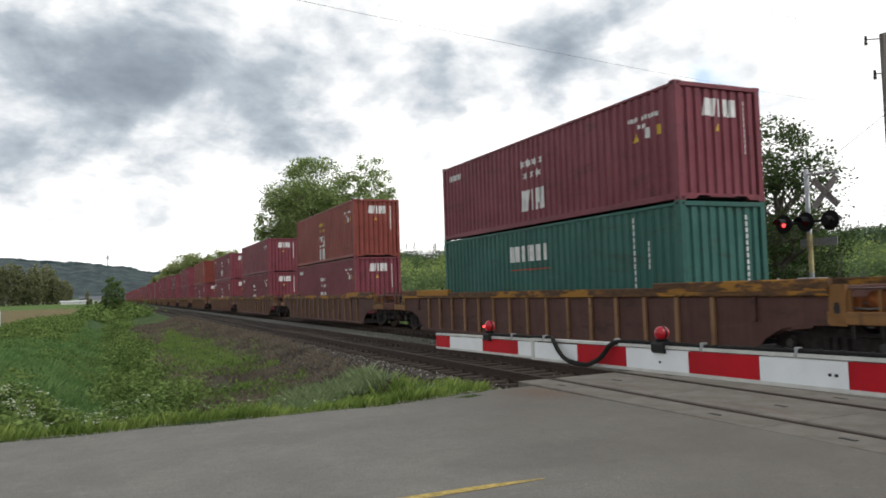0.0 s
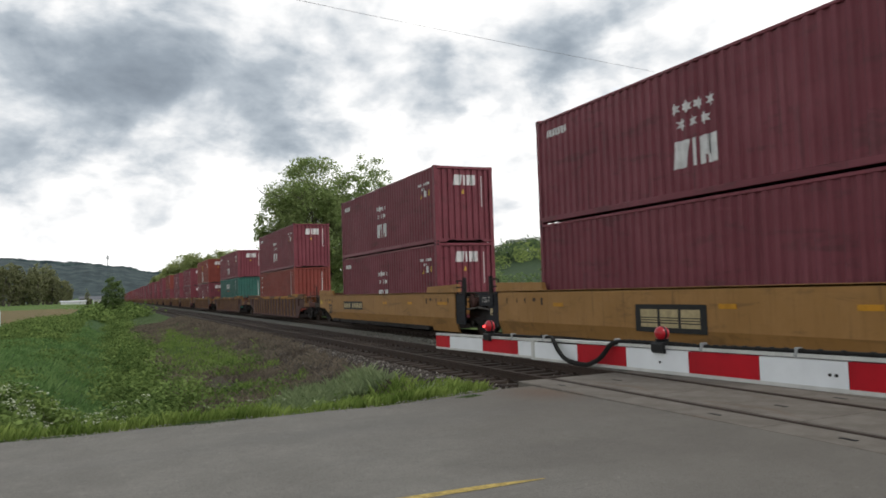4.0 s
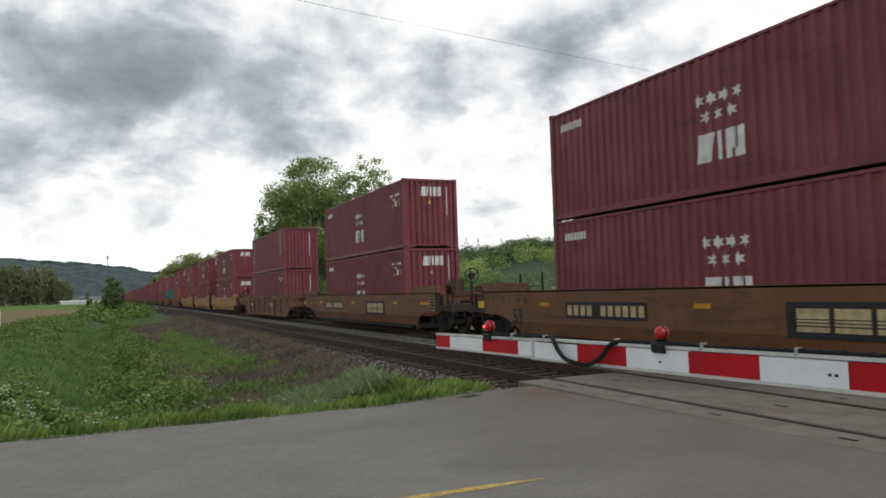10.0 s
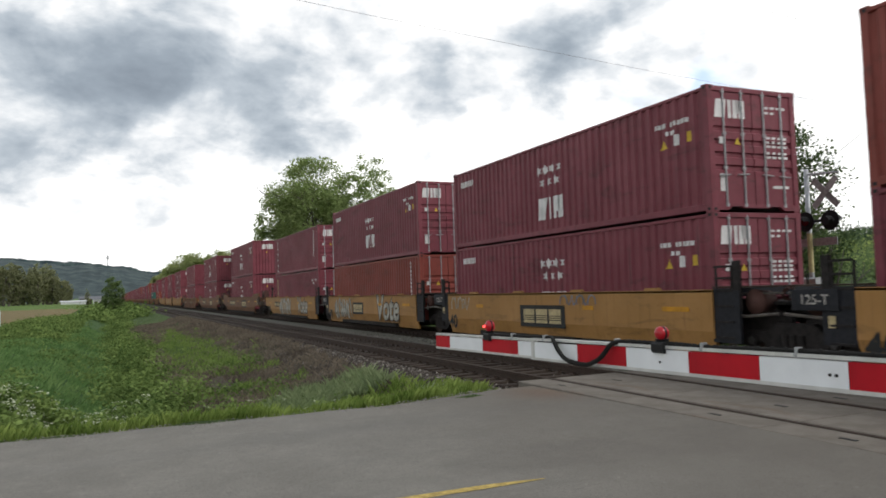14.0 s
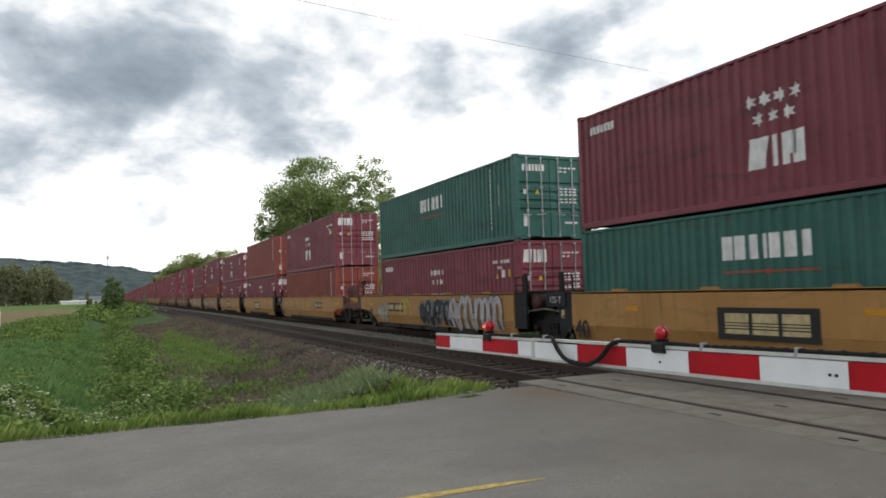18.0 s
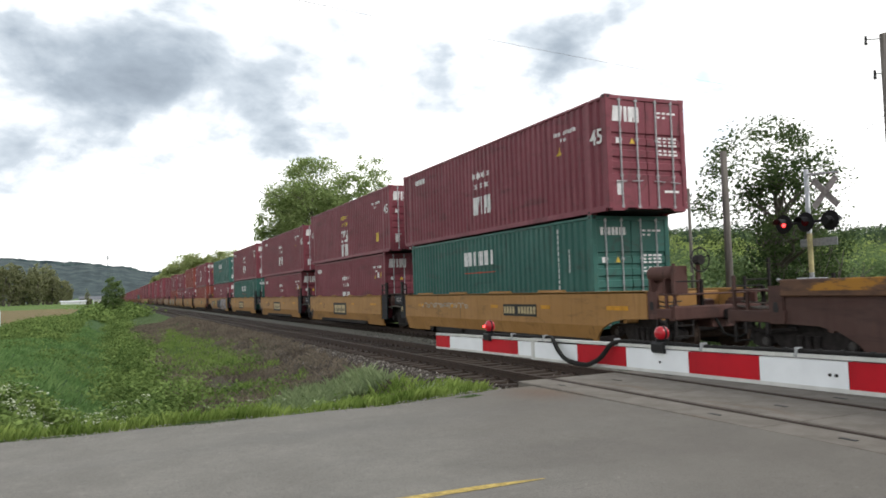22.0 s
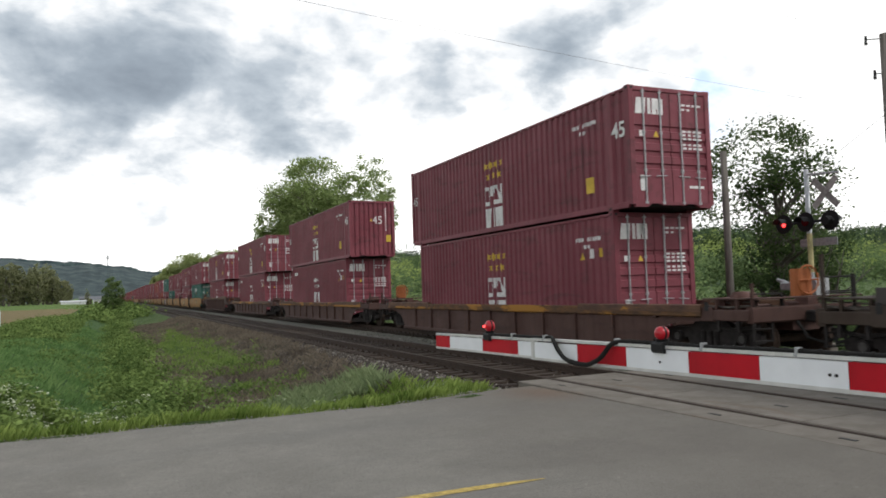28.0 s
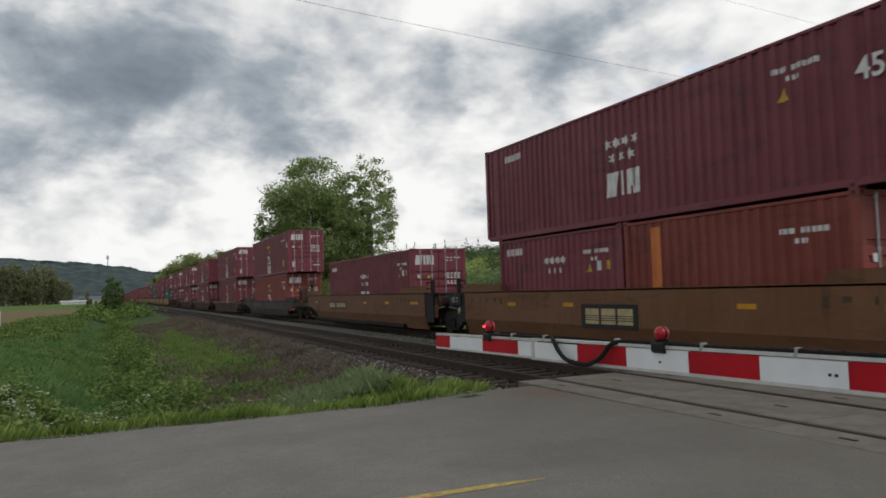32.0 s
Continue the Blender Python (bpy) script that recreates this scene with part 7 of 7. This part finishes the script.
def make_trees():
    make_tree(23.95, 21.6, 9.25, 5.9, 0.14, 20000, LEAF_DARK, "dark green wind-blown tree beyond the tracks", 5, 0.08, 3, (0.9, -0.5, 0.5), 3, 0.26, None, 0.86)
    make_tree(21.0, 82.5, 17.6, 12.4, 0.30, 60000, LEAF_MID, "tall broad green tree beyond the tracks", 7, 0.10, 2, (0.6, 0, 0.3), 3, 0.9, lambda v: 1.0 - 0.25 * max(0.0, v.z))
    make_tree(27.2, 80.8, 18.4, 6.2, 0.26, 13000, LEAF_MID, "slender pale green tree with an open crown", 9, 0.14, 2, (0.8, 0, 0.8), 2, 0.32)
    rnd = random.Random(12)
    for i, (az, d, h, w) in enumerate([(3.0, 340, 13, 10), (3.7, 330, 17, 12), (4.5, 335, 20.5, 14), (5.3, 325, 21, 14), (6.1, 340, 19.5, 13), (6.9, 320, 21.5, 14), (7.7, 330, 22, 13), (8.7, 300, 17.5, 12), (9.5, 310, 18, 11), (10.4, 300, 17, 11)]):
        a = radians(az)
        make_tree(d * math.sin(a) + 3, d * math.cos(a), h, w * 1.1, 0.85, 9000, LEAF_LIGHT, "pale green roadside tree in the distance", 40 + i, 0.02, 1, (0, 0, 0), 1, 0.9)
    for i in range(22):
        az, d = -8.6 + 0.28 * i, 255 + rnd.uniform(-14, 16)
        a = radians(az)
        make_tree(d * math.sin(a), d * math.cos(a), rnd.uniform(11.0, 12.8) * (0.62 if i > 18 else 1), rnd.uniform(3.6, 5.0), 0.5, 2600, LEAF_FAR, "olive brown field-edge tree", 60 + i, 0.0, 2, (0, 0, 0.8), 2, 0.9)
    make_tree(0.5, 121.0, 6.0, 3.3, 0.2, 9000, LEAF_BUSH, "green dense bush tree beside the ditch", 80, 0.02, 1, (0, 0, 0.2), 1, 0.9)
    # undergrowth under the near trees beyond the tracks
    strewn("undergrowth", 700, field_of(19.0, 34.0, 15.0, 34.0), tuft(0.16, 0.32, 22, 0.55, 0.7), LEAF_DARK, "dark shrubs beyond the tracks", "shrubs", 24)
    strewn("undergrowth", 900, field_of(17.0, 60.0, 34.0, 130.0), tuft(0.3, 0.6, 18, 0.9, 1.0), HILL_MID, "green shrubs along the far side of the tracks", "shrubs", 25)


make_trees()


def make_hill_woods():
    """Woods on the slope beyond the tracks: many small crowns."""
    rnd = random.Random(51)
    # the first row carries its sunlight in the leaf colour
    for mat, n, label, a0, a1, d0, d1, seed in ((HILL_LIGHT, 620, "pale green woods on the hillside, sunlight painted into the leaves", 14, 62, 340, 500, 1), (HILL_MID, 1500, "green woods on the hillside", 13, 62, 285, 560, 2),
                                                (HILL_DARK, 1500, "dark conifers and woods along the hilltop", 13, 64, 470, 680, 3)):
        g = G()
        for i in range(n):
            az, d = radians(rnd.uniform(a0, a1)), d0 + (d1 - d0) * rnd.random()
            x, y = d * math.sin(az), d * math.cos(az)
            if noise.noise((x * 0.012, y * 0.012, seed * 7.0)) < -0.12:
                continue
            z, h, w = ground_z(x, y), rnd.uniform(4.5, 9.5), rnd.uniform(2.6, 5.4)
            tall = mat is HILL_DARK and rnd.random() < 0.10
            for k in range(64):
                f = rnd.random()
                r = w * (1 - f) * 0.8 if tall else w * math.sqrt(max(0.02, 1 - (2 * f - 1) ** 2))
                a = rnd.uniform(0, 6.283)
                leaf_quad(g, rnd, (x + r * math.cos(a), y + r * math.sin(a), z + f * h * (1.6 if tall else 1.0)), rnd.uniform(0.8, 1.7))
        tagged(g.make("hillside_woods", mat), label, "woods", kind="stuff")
    # the far ridge: three wooded lines, one behind the other, haze in their colour
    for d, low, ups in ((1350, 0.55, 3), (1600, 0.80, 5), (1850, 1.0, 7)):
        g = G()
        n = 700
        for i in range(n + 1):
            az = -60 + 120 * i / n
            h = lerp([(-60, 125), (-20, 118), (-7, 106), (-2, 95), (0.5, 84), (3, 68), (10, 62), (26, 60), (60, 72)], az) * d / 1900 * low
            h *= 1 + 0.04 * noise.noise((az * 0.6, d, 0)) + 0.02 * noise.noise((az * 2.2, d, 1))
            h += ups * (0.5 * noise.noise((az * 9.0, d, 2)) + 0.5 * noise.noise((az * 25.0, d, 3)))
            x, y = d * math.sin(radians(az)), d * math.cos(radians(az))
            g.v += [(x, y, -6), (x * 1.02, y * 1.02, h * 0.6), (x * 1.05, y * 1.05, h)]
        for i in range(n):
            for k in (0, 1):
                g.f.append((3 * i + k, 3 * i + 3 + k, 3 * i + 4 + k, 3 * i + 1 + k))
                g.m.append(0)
        tagged(g.make("far_ridge", RIDGE), "dark wooded ridge in the distance, blue-green haze in its colour", "hills", kind="structure")


make_hill_woods()


# ---- poles, wires and far buildings ----
def wire(name, pts, r, label, sag=0.0):
    g = G()
    line = []
    for a, b in zip(pts, pts[1:]):
        for i in range(12):
            f = i / 12
            p = Vector(a).lerp(Vector(b), f)
            p.z -= sag * 4 * f * (1 - f)
            line.append(p)
    line.append(Vector(pts[-1]))
    tagged(g.tube(line, r, 5).make(name, WIRE), label, "wire")


def pole(x, y, top, r, label, arms=()):
    z0 = ground_z(x, y) - 0.3
    p = thing("utility_pole", label, "utility pole")
    p.location = (x, y, z0)
    G().tube([(0, 0, 0), (0, 0, (top - z0) * 0.5), (0, 0, top - z0)], r, 12, 0, r * 0.78).make("pole", WOOD, p, "weathered wooden pole", True)
    for z, half, az in arms:
        c, s = math.cos(radians(az)), math.sin(radians(az))
        arm = G().tube([(-half * c, -half * s, z - z0), (half * c, half * s, z - z0)], 0.06, 6).make("cross_arm", WOOD, p)
        for k in (-0.9, -0.45, 0.45, 0.9):
            G().tube([(k * half * c, k * half * s, z - z0 + 0.04), (k * half * c, k * half * s, z - z0 + 0.26)], 0.045, 6).make("insulator", LAMP_BLACK, arm, "dark insulator")
    return p


def make_poles():
    p = pole(23.05, 15.95, 9.45, 0.17, "weathered wooden utility pole with insulators")
    z0 = p.location.z
    for z, reach in ((9.30, 0.55), (8.15, 0.34)):
        b = G().tube([(0, 0, z - z0), (-reach * 0.75, reach * 0.62, z - z0 + 0.02)], 0.022, 6).make("bracket", GALV, p, "steel bracket")
        G().tube([(-reach * 0.75, reach * 0.62, z - z0 - 0.16), (-reach * 0.75, reach * 0.62, z - z0 + 0.14)], 0.05, 8, 0, 0.035).make("insulator", LAMP_BLACK, b, "dark insulator")
    pole(16.95, 17.0, 5.5, 0.125, "short cut-off weathered wooden pole")
    pole(47.2, 51.7, 9.9, 0.17, "distant utility pole with a cross arm", ((8.5, 0.85, -45), (9.2, 0.3, -45)))
    pole(80.0, 40.0, 10.0, 0.17, "distant utility pole with a cross arm", ((8.5, 0.85, -60),))
    pole(-22.0, 8.2, 9.6, 0.17, "wooden utility pole beside the road")
    wire("power_line", [(22.9, 15.95, 6.9), (-22.0, 8.2, 7.6)], 0.0035, "thin dark overhead power line", 0.55)
    wire("power_line", [(22.7, 16.25, 9.42), (-22.0, 8.2, 9.5)], 0.003, "thin dark overhead power line", 0.5)
    wire("power_line", [(23.05, 15.95, 6.9), (36.0, 40.0, 2.8)], 0.008, "thin slanting service wire", 0.2)
    for dz, dx in ((0.0, -0.5), (-0.45, 0.0), (-0.9, 0.5)):
        wire("power_line", [(47.2 + dx, 51.7, 8.6 + dz), (80.0 + dx, 40.0, 8.6 + dz)], 0.012, "far overhead power line", 0.7)
        wire("power_line", [(47.2 + dx, 51.7, 8.6 + dz), (20.0 + dx, 150.0, 6.6 + dz)], 0.012, "far overhead power line", 0.7)


make_poles()


def at_az(az, d):
    return d * math.sin(radians(az)), d * math.cos(radians(az))


def make_far_buildings():
    def house(az, d, w, dep, h, rf, label, walls, roof):
        x, y = at_az(az, d)
        z = ground_z(x, y) - 0.1
        b = thing("house", label, "house")
        b.location = (x, y, z)
        G().box((-w / 2, -dep / 2, 0), (w / 2, dep / 2, h)).make("wall", walls, b)
        G().extrude([(-dep / 2 - 0.3, h), (dep / 2 + 0.3, h), (0, h + rf)], 0, -w / 2 - 0.3, w / 2 + 0.3).make("roof", roof, b, "grey pitched roof")
        for i in range(3 if h > 1.5 else 0):
            wx = -w * 0.32 + w * 0.32 * i
            G().box((wx - 0.4, -dep / 2 - 0.03, h * 0.4), (wx + 0.4, -dep / 2 + 0.02, h * 0.8)).make("window", LAMP_BLACK, b, "dark window")
    house(-2.25, 235, 6.2, 5, 0.8, 0.3, "long low white farm shed at the field's edge", BARN_WHITE, BARN_WHITE)
    house(-1.5, 262, 3.4, 4, 1.9, 0.8, "small brown farmhouse by the field", WEEDS, ROOF_GREY)
    house(-0.55, 258, 4.4, 5, 2.5, 1.1, "white farmhouse with a grey roof", BARN_WHITE, ROOF_GREY)
    x, y = at_az(-7.45, 80)
    z = ground_z(x, y) - 0.1
    t = thing("storage_tank", "pale plastic storage tank at the field's edge", "tank")
    t.location = (x, y, z)
    n = 10
    g = G()
    rr = [(1.25, 0.0), (1.25, 1.5)] + [(1.25 * math.cos(0.157 * i), 1.5 + 0.75 * math.sin(0.157 * i)) for i in range(1, n)]
    k = 28
    for r, zz in rr:
        g.v += [(r * math.cos(6.2832 * j / k), r * math.sin(6.2832 * j / k), zz) for j in range(k)]
    for i in range(len(rr) - 1):
        for j in range(k):
            g.f.append((i * k + j, i * k + (j + 1) % k, (i + 1) * k + (j + 1) % k, (i + 1) * k + j))
            g.m.append(0)
    g.f.append(tuple((len(rr) - 1) * k + j for j in range(k)))
    g.m.append(0)
    g.make("shell", TANK, t, "pale domed shell", True)
    x, y = at_az(-0.1, 1940)
    z = 84.0
    m = thing("radio_tower", "thin grey radio tower on the distant ridge", "radio tower")
    m.location = (x, y, z - 1)
    G().tube([(0, 0, -8), (0, 0, 24)], 1.2, 6, 0, 0.9).make("mast", GALV, m)
    for zz in (15, 19):
        G().box((-3, -0.5, zz), (3, 0.5, zz + 2.6)).make("antenna", GALV, m)
    a = make_tree(*at_az(-1.42, 240), 5.4, 2.2, 0.4, 900, LEAF_FAR, "dark pointed conifer by the farm", 91, 0.02, 1, (0, 0, 0), 1, 0.9, lambda v: max(0.15, 0.55 - 0.5 * v.z))


make_far_buildings()
# ---- what moves ----
def run(t):
    """How far the train has gone after t seconds."""
    u = t / 32.0
    return 479.85 * u - 14.65 * u * u + 6.22 * u ** 3


def motions():
    times = [0.0, 4.0, 8.0, 12.0, 16.0, 20.0, 24.0, 28.0, 32.0]
    for ob, y, z in MOVING:
        walk(ob, [(t, pose(TRAIN_TRACK, y + run(t), z)) for t in times])


motions()
